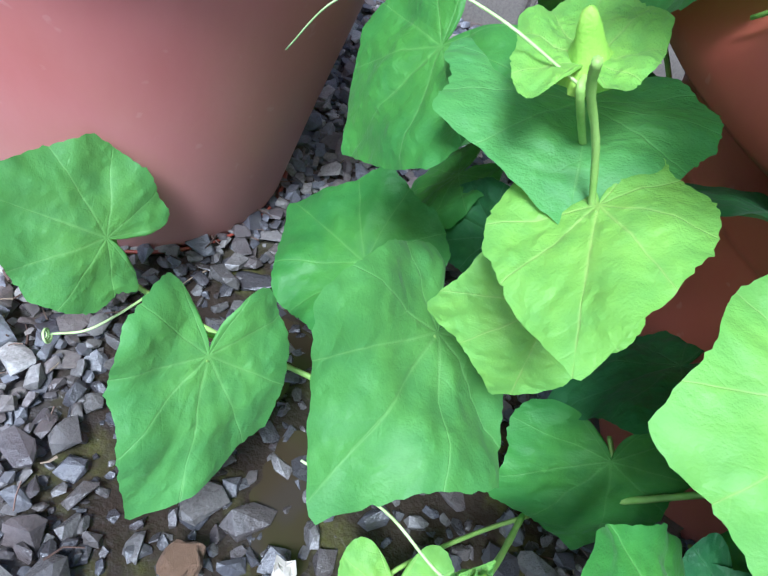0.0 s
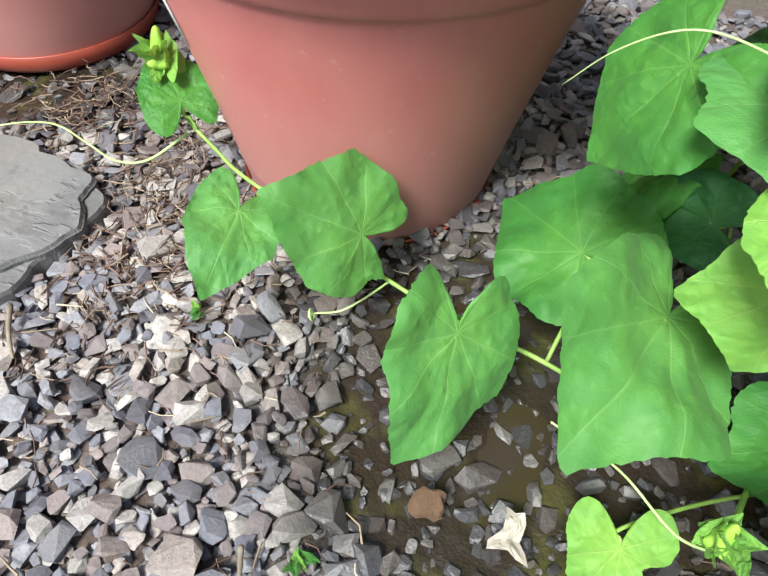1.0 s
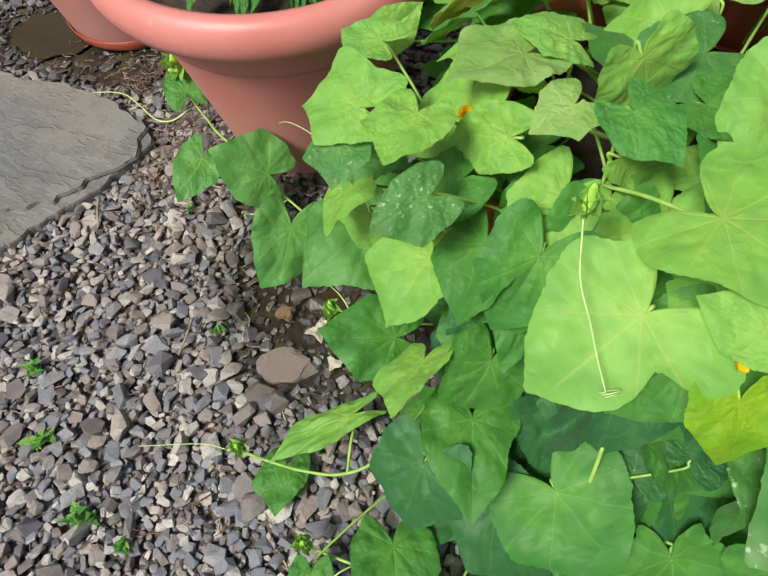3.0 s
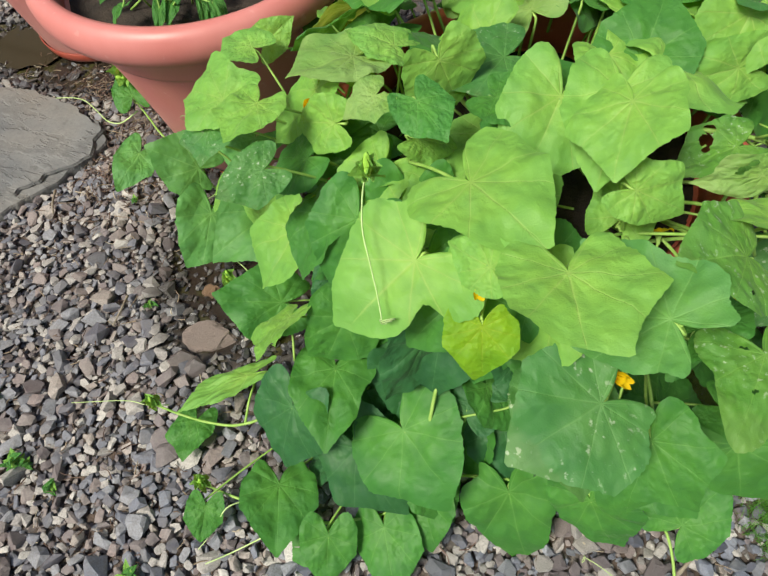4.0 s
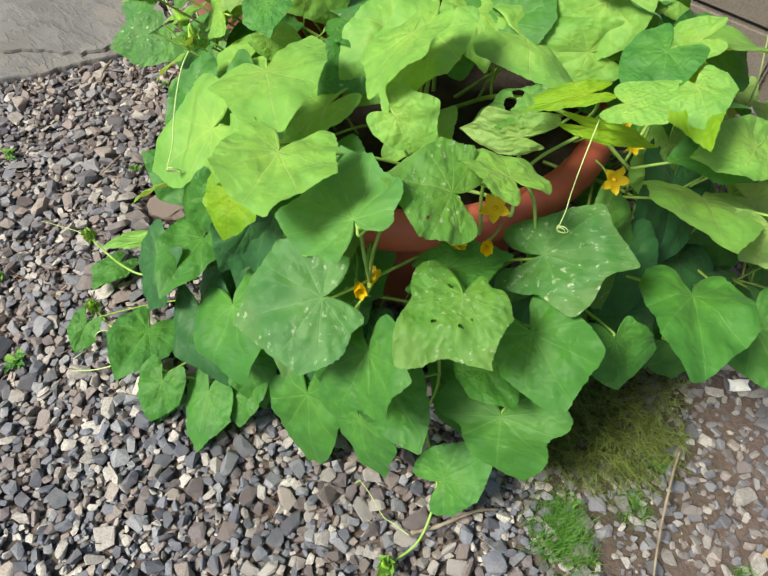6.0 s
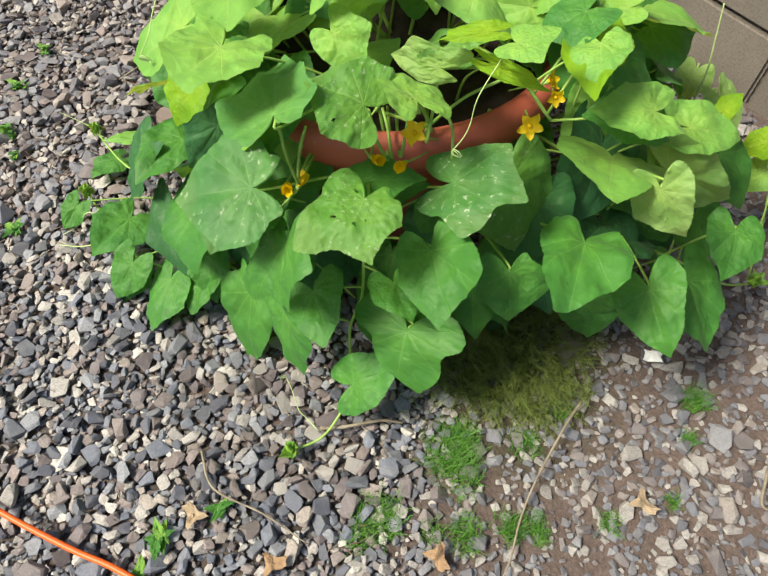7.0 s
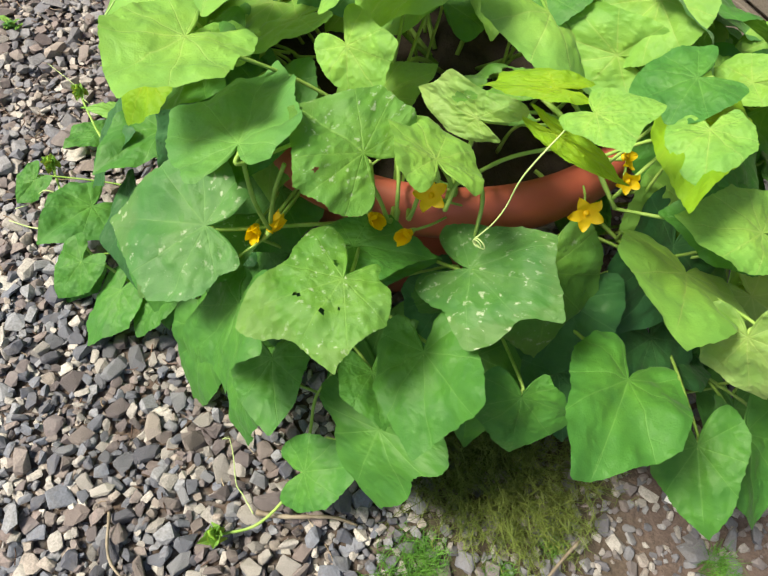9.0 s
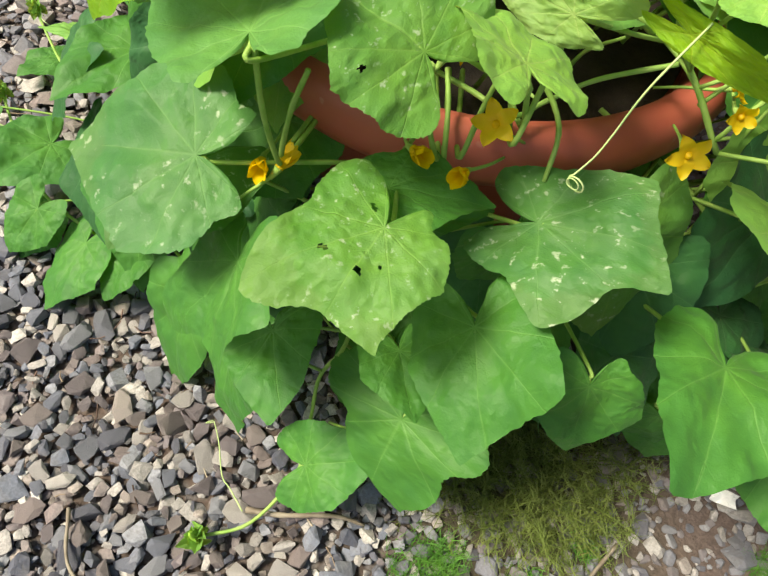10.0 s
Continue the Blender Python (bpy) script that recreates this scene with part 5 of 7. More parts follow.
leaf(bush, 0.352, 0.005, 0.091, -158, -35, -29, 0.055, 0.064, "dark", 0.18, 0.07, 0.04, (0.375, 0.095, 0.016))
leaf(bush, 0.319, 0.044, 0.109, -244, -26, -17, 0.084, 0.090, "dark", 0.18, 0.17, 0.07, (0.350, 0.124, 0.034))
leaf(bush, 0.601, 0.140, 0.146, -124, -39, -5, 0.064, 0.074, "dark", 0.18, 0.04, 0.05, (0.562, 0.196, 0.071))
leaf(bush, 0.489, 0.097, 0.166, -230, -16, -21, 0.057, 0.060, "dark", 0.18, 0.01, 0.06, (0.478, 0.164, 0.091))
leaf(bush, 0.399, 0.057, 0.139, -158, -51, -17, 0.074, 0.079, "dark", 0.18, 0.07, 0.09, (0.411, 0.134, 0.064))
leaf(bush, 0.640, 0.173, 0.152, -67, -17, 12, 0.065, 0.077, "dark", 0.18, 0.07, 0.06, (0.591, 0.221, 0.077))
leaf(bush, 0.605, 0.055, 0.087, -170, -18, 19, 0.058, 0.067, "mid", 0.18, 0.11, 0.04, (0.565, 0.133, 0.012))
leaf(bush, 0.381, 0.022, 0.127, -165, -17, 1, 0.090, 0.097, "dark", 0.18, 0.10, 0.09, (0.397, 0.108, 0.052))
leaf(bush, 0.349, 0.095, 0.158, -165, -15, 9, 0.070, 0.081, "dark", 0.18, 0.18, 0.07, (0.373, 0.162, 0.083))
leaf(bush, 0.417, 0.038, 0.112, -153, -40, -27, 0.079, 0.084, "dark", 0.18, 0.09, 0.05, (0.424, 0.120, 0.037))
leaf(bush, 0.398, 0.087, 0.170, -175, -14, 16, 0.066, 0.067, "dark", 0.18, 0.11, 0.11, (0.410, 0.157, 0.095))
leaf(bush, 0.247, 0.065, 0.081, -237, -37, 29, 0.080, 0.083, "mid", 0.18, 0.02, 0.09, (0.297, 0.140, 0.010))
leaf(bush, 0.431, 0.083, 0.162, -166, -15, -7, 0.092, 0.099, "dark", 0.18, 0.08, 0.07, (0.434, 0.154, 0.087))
leaf(bush, 0.662, 0.196, 0.162, -136, -26, 2, 0.074, 0.081, "mid", 0.18, 0.17, 0.04, (0.608, 0.238, 0.087))
leaf(bush, 0.412, 0.108, 0.405, -144, -34, -0, 0.069, 0.075, "mid", 0.18, 0.17, 0.05, (0.420, 0.172, 0.330))
leaf(bush, 0.219, 0.250, 0.424, -232, -27, -3, 0.071, 0.083, "light", 0.18, 0.14, 0.06, (0.276, 0.279, 0.349))
leaf(bush, 0.371, 0.101, 0.366, -101, -22, 26, 0.063, 0.072, "mid", 0.18, 0.08, 0.04, (0.390, 0.167, 0.291))
leaf(bush, 0.331, 0.136, 0.375, -249, -57, -6, 0.089, 0.094, "mid", 0.18, 0.13, 0.07, (0.360, 0.193, 0.300))
leaf(bush, 0.481, 0.117, 0.403, -116, -46, -4, 0.066, 0.073, "mid", 0.18, 0.14, 0.08, (0.472, 0.179, 0.328))
leaf(bush, 0.275, 0.220, 0.387, -160, -43, 5, 0.082, 0.088, "mid", 0.18, 0.04, 0.06, (0.317, 0.256, 0.312))
leaf(bush, 0.451, 0.144, 0.407, -230, -31, 0, 0.066, 0.071, "light", 0.18, 0.07, 0.06, (0.449, 0.199, 0.332))
leaf(bush, 0.282, 0.132, 0.393, -191, -24, 25, 0.076, 0.089, "mid", 0.18, 0.05, 0.09, (0.322, 0.190, 0.318))
leaf(bush, 0.330, 0.121, 0.415, -196, -40, -18, 0.083, 0.092, "mid", 0.18, 0.14, 0.07, (0.359, 0.182, 0.340))
leaf(bush, 0.263, 0.270, 0.398, -240, -21, 17, 0.074, 0.079, "mid", 0.18, 0.12, 0.10, (0.308, 0.294, 0.323))
leaf(bush, 0.541, 0.103, 0.413, -225, -45, -6, 0.088, 0.101, "light", 0.18, 0.07, 0.05, (0.517, 0.169, 0.338))
leaf(bush, 0.523, 0.140, 0.380, -131, -33, 7, 0.081, 0.084, "light", 0.18, 0.06, 0.04, (0.503, 0.196, 0.305))
leaf(bush, 0.437, 0.123, 0.368, -218, -47, 21, 0.068, 0.074, "light", 0.18, 0.07, 0.05, (0.439, 0.183, 0.293))
leaf(bush, 0.330, 0.190, 0.413, -273, -24, 21, 0.072, 0.080, "light", 0.18, 0.03, 0.08, (0.359, 0.234, 0.338))
leaf(bush, 0.383, 0.136, 0.388, -183, -50, 9, 0.084, 0.084, "mid", 0.18, 0.10, 0.03, (0.398, 0.193, 0.313))
leaf(bush, 0.244, 0.178, 0.415, -238, -28, -2, 0.068, 0.077, "mid", 0.18, 0.04, 0.09, (0.295, 0.225, 0.340))
leaf(bush, 0.372, 0.163, 0.416, -164, -57, -4, 0.097, 0.098, "mid", 0.18, 0.07, 0.05, (0.390, 0.214, 0.341))
leaf(bush, 0.461, 0.085, 0.409, -219, -28, -12, 0.088, 0.093, "mid", 0.18, 0.09, 0.06, (0.457, 0.155, 0.334))
leaf(bush, 0.499, 0.497, 0.471, -28, -18, -1, 0.082, 0.092, "mid", 0.18, 0.18, 0.09, (0.486, 0.464, 0.396))
leaf(bush, 0.531, 0.551, 0.420, 44, -25, 32, 0.099, 0.103, "light", 0.18, 0.19, 0.04, (0.509, 0.504, 0.345))
leaf(bush, 0.487, 0.492, 0.424, 7, -4, 37, 0.114, 0.114, "spot", 0.18, 0.18, 0.05, (0.476, 0.460, 0.349))
leaf(bush, 0.367, 0.454, 0.420, 62, -7, -19, 0.075, 0.078, "light", 0.18, 0.01, 0.06, (0.387, 0.431, 0.345))
leaf(bush, 0.362, 0.557, 0.423, 120, -24, 15, 0.093, 0.096, "mid", 0.18, 0.17, 0.03, (0.382, 0.509, 0.348))
leaf(bush, 0.456, 0.256, 0.450, -188, 4, -22, 0.065, 0.075, "mid", 0.18, 0.05, 0.10, (0.453, 0.283, 0.375))
leaf(bush, 0.272, 0.422, 0.472, 121, -1, 17, 0.084, 0.086, "mid", 0.18, 0.01, 0.11, (0.315, 0.408, 0.397))
leaf(bush, 0.533, 0.455, 0.453, -54, -22, 25, 0.111, 0.116, "light", 0.18, 0.06, 0.09, (0.511, 0.432, 0.378))
leaf(bush, 0.239, 0.404, 0.416, 140, -15, 5, 0.091, 0.102, "mid", 0.18, 0.13, 0.04, (0.291, 0.394, 0.341))
leaf(bush, 0.374, 0.471, 0.479, -12, -22, -21, 0.092, 0.100, "light", 0.18, 0.03, 0.10, (0.392, 0.445, 0.404))
leaf(bush, 0.384, 0.527, 0.480, -21, -3, 5, 0.104, 0.113, "pale", 0.18, 0.06, 0.06, (0.399, 0.487, 0.405))
leaf(bush, 0.466, 0.184, 0.435, -205, -24, 17, 0.099, 0.110, "light", 0.18, 0.11, 0.08, (0.461, 0.229, 0.360))
leaf(bush, 0.483, 0.288, 0.479, -184, -25, -17, 0.100, 0.107, "light", 0.18, 0.05, 0.08, (0.473, 0.307, 0.404))
leaf(bush, 0.232, 0.431, 0.455, 68, 3, 15, 0.101, 0.111, "light", 0.18, 0.18, 0.04, (0.285, 0.414, 0.380))
leaf(bush, 0.412, 0.445, 0.457, 32, -5, -21, 0.086, 0.094, "pale", 0.18, 0.12, 0.09, (0.421, 0.425, 0.382))
leaf(bush, 0.303, 0.244, 0.412, -246, -2, -7, 0.072, 0.082, "mid", 0.18, 0.14, 0.11, (0.339, 0.274, 0.337))
leaf(bush, 0.514, 0.374, 0.472, -130, -13, 2, 0.072, 0.080, "light", 0.18, 0.13, 0.04, (0.497, 0.371, 0.397))
leaf(bush, 0.478, 0.564, 0.436, 38, -4, -25, 0.085, 0.091, "light", 0.18, 0.19, 0.07, (0.470, 0.514, 0.361))
leaf(bush, 0.387, 0.498, 0.446, 91, -12, -8, 0.114, 0.118, "light", 0.18, 0.13, 0.06, (0.402, 0.465, 0.371))
leaf(bush, 0.532, 0.517, 0.449, -57, 2, -9, 0.100, 0.118, "light", 0.18, 0.02, 0.08, (0.510, 0.479, 0.374))
leaf(bush, 0.363, 0.330, 0.454, -341, -10, 19, 0.106, 0.115, "mid", 0.18, 0.14, 0.06, (0.384, 0.339, 0.379))
leaf(bush, 0.418, 0.265, 0.428, -226, -11, 1, 0.066, 0.076, "light", 0.18, 0.12, 0.07, (0.425, 0.290, 0.353))
leaf(bush, 0.373, 0.572, 0.468, -7, -11, -4, 0.065, 0.076, "pale", 0.18, 0.10, 0.10, (0.391, 0.521, 0.393))
leaf(bush, 0.583, 0.377, 0.470, -65, -17, 1, 0.110, 0.115, "light", 0.18, 0.12, 0.09, (0.549, 0.374, 0.395))
leaf(bush, 0.553, 0.407, 0.458, -41, -11, 3, 0.110, 0.112, "light", 0.18, 0.18, 0.07, (0.526, 0.396, 0.383))
leaf(bush, 0.260, 0.300, 0.454, -279, 1, 11, 0.085, 0.097, "light", 0.18, 0.06, 0.10, (0.307, 0.316, 0.379))
leaf(bush, 0.609, 0.466, 0.459, -84, -16, -15, 0.083, 0.094, "light", 0.18, 0.14, 0.10, (0.568, 0.441, 0.384))
leaf(bush, 0.378, 0.373, 0.461, 98, -24, -23, 0.083, 0.087, "light", 0.18, 0.20, 0.11, (0.395, 0.371, 0.386))
leaf(bush, 0.410, 0.339, 0.469, -224, 2, -7, 0.085, 0.085, "spot", 0.18, 0.14, 0.07, (0.419, 0.345, 0.394))
leaf(bush, 0.464, 0.471, 0.466, 8, -14, 2, 0.067, 0.078, "mid", 0.18, 0.01, 0.08, (0.459, 0.445, 0.391))
leaf(bush, 0.415, 0.179, 0.419, -207, -14, -17, 0.090, 0.094, "light", 0.18, 0.18, 0.04, (0.423, 0.226, 0.344))
leaf(bush, 0.334, 0.525, 0.413, 11, 1, -7, 0.105, 0.114, "pale", 0.18, 0.06, 0.09, (0.362, 0.485, 0.338))
leaf(bush, 0.609, 0.419, 0.414, -83, -22, -10, 0.081, 0.082, "mid", 0.18, 0.13, 0.10, (0.568, 0.406, 0.339))
leaf(bush, 0.184, 0.609, 0.324, 78, -2, 17, 0.089, 0.093, "mid", 0.18, 0.06, 0.03, (0.249, 0.548, 0.249))
leaf(bush, 0.434, 0.609, 0.482, -8, -20, -10, 0.122, 0.126, "spot", 0.18, 0.05, 0.09, (0.436, 0.548, 0.407))
leaf(bush, 0.254, 0.679, 0.304, 45, -41, -16, 0.074, 0.085, "dark", 0.18, 0.13, 0.05, (0.302, 0.600, 0.229))
leaf(bush, 0.163, 0.470, 0.367, -2, -36, 3, 0.106, 0.113, "light", 0.18, 0.19, 0.10, (0.234, 0.443, 0.292))
leaf(bush, 0.409, 0.751, 0.303, -12, -41, 20, 0.091, 0.092, "dark", 0.18, 0.11, 0.04, (0.418, 0.654, 0.228))
leaf(bush, 0.326, 0.599, 0.416, -32, -6, -17, 0.097, 0.104, "mid", 0.18, 0.04, 0.04, (0.356, 0.540, 0.341))
leaf(bush, 0.311, 0.646, 0.411, -2, -39, 11, 0.111, 0.111, "light", 0.18, 0.01, 0.06, (0.345, 0.576, 0.336))
leaf(bush, 0.272, 0.579, 0.467, 83, -5, -15, 0.085, 0.092, "mid", 0.18, 0.17, 0.09, (0.315, 0.525, 0.392))
leaf(bush, 0.409, 0.661, 0.432, 27, -25, 23, 0.096, 0.100, "mid", 0.18, 0.19, 0.03, (0.418, 0.587, 0.357))
leaf(bush, 0.636, 0.600, 0.396, -3, -23, -7, 0.100, 0.106, "mid", 0.18, 0.13, 0.07, (0.588, 0.541, 0.321))
leaf(bush, 0.272, 0.605, 0.421, -19, -3, -36, 0.094, 0.103, "light", 0.18, 0.12, 0.06, (0.315, 0.545, 0.346))
leaf(bush, 0.496, 0.664, 0.436, -59, -2, -8, 0.111, 0.127, "light", 0.18, 0.12, 0.08, (0.483, 0.589, 0.361))
leaf(bush, 0.309, 0.602, 0.471, 53, -2, 4, 0.099, 0.105, "spot", 0.18, 0.08, 0.09, (0.343, 0.542, 0.396))
leaf(bush, 0.226, 0.555, 0.409, 105, -34, -6, 0.076, 0.085, "light", 0.18, 0.01, 0.08, (0.281, 0.508, 0.334))
leaf(bush, 0.332, 0.538, 0.458, -8, -39, -18, 0.113, 0.116, "light", 0.18, 0.02, 0.08, (0.361, 0.495, 0.383))
leaf(bush, 0.114, 0.523, 0.327, 70, -3, -8, 0.101, 0.103, "mid", 0.18, 0.09, 0.09, (0.197, 0.483, 0.252))
leaf(bush, 0.745, 0.559, 0.370, 8, -32, 16, 0.094, 0.094, "mid", 0.18, 0.09, 0.10, (0.670, 0.510, 0.295))
leaf(bush, 0.629, 0.473, 0.484, -61, -30, -26, 0.096, 0.112, "spot", 0.18, 0.19, 0.09, (0.583, 0.446, 0.409))
leaf(bush, 0.259, 0.481, 0.469, 15, -42, 4, 0.086, 0.100, "mid", 0.18, 0.10, 0.03, (0.306, 0.452, 0.394))
leaf(bush, 0.414, 0.597, 0.438, 47, -2, -23, 0.084, 0.088, "spot", 0.18, 0.14, 0.04, (0.422, 0.539, 0.363))
leaf(bush, 0.260, 0.662, 0.385, 43, -37, -20, 0.097, 0.108, "mid", 0.18, 0.08, 0.07, (0.306, 0.588, 0.310))
leaf(bush, 0.513, 0.764, 0.265, -52, -28, -23, 0.107, 0.113, "mid", 0.18, 0.19, 0.04, (0.496, 0.664, 0.190))
leaf(bush, 0.748, 0.536, 0.314, -84, -42, -19, 0.102, 0.116, "mid", 0.18, 0.08, 0.09, (0.672, 0.493, 0.239))
leaf(bush, 0.240, 0.695, 0.247, 47, -15, -7, 0.073, 0.084, "spot", 0.18, 0.02, 0.11, (0.292, 0.613, 0.172))
leaf(bush, 0.569, 0.631, 0.397, -19, -18, -11, 0.109, 0.123, "spot", 0.18, 0.16, 0.09, (0.538, 0.564, 0.322))
leaf(bush, 0.680, 0.497, 0.402, -98, -30, 19, 0.121, 0.127, "mid", 0.18, 0.19, 0.06, (0.621, 0.464, 0.327))
leaf(bush, 0.189, 0.440, 0.425, 73, -44, 13, 0.117, 0.122, "light", 0.18, 0.02, 0.04, (0.253, 0.421, 0.350))
leaf(bush, 0.744, 0.608, 0.248, -87, -6, -10, 0.082, 0.088, "mid", 0.18, 0.14, 0.09, (0.669, 0.547, 0.173))
leaf(bush, 0.441, 0.738, 0.350, 52, -30, -23, 0.078, 0.088, "dark", 0.18, 0.03, 0.06, (0.442, 0.645, 0.275))
leaf(bush, 0.529, 0.570, 0.468, -9, -11, 15, 0.117, 0.118, "light", 0.18, 0.03, 0.10, (0.508, 0.519, 0.393))
leaf(bush, 0.702, 0.522, 0.442, -31, -6, -18, 0.119, 0.126, "light", 0.18, 0.16, 0.04, (0.638, 0.483, 0.367))
leaf(bush, 0.605, 0.520, 0.466, -27, -10, -17, 0.112, 0.116, "mid", 0.18, 0.19, 0.04, (0.565, 0.481, 0.391))
leaf(bush, 0.569, 0.745, 0.296, -15, -23, 8, 0.091, 0.092, "mid", 0.18, 0.12, 0.09, (0.538, 0.650, 0.221))
leaf(bush, 0.499, 0.593, 0.442, -14, -5, 1, 0.080, 0.093, "mid", 0.18, 0.20, 0.07, (0.486, 0.536, 0.367))
leaf(bush, 0.387, 0.128, 0.364, -152, -24, 12, 0.069, 0.078, "mid", 0.18, 0.02, 0.06, (0.401, 0.187, 0.289))
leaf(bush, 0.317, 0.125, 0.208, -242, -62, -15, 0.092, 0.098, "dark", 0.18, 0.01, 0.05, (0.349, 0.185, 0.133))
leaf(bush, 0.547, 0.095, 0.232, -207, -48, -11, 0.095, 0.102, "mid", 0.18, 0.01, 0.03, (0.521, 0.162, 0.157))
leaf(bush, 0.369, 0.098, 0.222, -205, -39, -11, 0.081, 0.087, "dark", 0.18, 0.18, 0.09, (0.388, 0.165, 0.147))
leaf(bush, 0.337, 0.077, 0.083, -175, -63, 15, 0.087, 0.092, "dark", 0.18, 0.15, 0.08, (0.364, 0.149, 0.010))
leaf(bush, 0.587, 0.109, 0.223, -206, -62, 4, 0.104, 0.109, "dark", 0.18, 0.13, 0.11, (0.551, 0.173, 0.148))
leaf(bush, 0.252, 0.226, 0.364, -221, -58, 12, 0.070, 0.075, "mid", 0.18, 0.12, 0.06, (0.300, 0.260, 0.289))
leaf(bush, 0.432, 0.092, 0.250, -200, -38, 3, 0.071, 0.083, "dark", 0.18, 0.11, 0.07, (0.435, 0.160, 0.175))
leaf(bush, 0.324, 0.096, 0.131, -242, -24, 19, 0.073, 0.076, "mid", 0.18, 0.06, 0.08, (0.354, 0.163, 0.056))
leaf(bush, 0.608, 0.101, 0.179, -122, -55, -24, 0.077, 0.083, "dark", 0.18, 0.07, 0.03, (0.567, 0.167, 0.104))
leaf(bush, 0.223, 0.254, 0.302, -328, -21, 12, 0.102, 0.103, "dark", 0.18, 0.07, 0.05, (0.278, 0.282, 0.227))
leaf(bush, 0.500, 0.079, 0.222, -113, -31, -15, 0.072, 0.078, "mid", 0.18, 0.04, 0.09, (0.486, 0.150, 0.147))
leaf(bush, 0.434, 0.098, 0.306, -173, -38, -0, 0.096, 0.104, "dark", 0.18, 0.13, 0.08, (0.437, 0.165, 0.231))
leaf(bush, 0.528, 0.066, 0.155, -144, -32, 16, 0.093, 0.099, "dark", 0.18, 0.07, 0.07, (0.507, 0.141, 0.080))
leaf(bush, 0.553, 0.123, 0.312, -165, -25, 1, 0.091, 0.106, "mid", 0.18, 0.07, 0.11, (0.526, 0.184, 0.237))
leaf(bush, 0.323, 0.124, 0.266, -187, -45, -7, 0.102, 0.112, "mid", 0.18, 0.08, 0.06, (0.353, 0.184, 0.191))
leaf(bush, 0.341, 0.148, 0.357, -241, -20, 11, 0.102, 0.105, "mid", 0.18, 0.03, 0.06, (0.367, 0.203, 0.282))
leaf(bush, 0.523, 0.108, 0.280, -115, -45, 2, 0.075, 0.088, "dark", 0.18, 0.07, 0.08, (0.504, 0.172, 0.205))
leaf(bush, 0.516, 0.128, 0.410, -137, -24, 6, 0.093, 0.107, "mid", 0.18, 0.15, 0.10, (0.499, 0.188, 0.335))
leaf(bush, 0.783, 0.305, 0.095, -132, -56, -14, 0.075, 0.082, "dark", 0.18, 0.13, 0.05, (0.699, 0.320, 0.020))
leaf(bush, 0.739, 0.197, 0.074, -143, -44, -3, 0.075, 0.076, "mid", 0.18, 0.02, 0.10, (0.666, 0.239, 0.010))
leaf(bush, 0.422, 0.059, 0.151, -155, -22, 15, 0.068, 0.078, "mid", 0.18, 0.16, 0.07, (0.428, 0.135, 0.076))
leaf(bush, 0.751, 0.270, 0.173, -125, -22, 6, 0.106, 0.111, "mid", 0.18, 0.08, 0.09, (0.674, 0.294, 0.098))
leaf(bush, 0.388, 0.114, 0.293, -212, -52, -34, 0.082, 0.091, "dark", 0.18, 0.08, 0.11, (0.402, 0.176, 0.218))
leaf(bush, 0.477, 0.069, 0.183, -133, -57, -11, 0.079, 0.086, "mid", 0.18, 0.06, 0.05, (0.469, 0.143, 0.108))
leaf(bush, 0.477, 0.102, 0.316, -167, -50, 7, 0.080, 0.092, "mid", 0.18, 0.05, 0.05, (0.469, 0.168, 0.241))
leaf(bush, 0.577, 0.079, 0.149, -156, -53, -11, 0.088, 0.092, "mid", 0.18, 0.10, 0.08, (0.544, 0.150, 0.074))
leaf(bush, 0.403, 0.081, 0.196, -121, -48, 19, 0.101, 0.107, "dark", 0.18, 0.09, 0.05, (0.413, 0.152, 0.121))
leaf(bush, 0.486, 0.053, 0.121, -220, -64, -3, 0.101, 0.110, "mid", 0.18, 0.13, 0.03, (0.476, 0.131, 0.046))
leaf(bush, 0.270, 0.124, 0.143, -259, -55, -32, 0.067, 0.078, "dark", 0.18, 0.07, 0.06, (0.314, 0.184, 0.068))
leaf(bush, 0.288, 0.145, 0.234, -177, -28, 3, 0.085, 0.088, "mid", 0.18, 0.01, 0.03, (0.327, 0.200, 0.159))
leaf(bush, 0.709, 0.167, 0.133, -119, -33, -7, 0.104, 0.113, "mid", 0.18, 0.16, 0.09, (0.643, 0.217, 0.058))
leaf(bush, 0.766, 0.288, 0.134, -83, -28, -25, 0.092, 0.095, "mid", 0.18, 0.12, 0.06, (0.686, 0.307, 0.059))
leaf(bush, 0.135, 0.452, 0.139, 120, -37, 22, 0.080, 0.088, "mid", 0.18, 0.01, 0.07, (0.213, 0.430, 0.064))
leaf(bush, 0.154, 0.370, 0.302, 90, -48, 3, 0.069, 0.076, "dark", 0.18, 0.18, 0.06, (0.227, 0.369, 0.227))
leaf(bush, 0.206, 0.481, 0.402, 74, -49, 3, 0.054, 0.063, "mid", 0.18, 0.18, 0.07, (0.266, 0.452, 0.327))
leaf(bush, 0.150, 0.458, 0.214, 48, -17, 1, 0.076, 0.082, "mid", 0.18, 0.15, 0.10, (0.224, 0.434, 0.139))
leaf(bush, 0.176, 0.414, 0.366, 47, -44, -3, 0.062, 0.065, "mid", 0.18, 0.10, 0.08, (0.243, 0.402, 0.291))
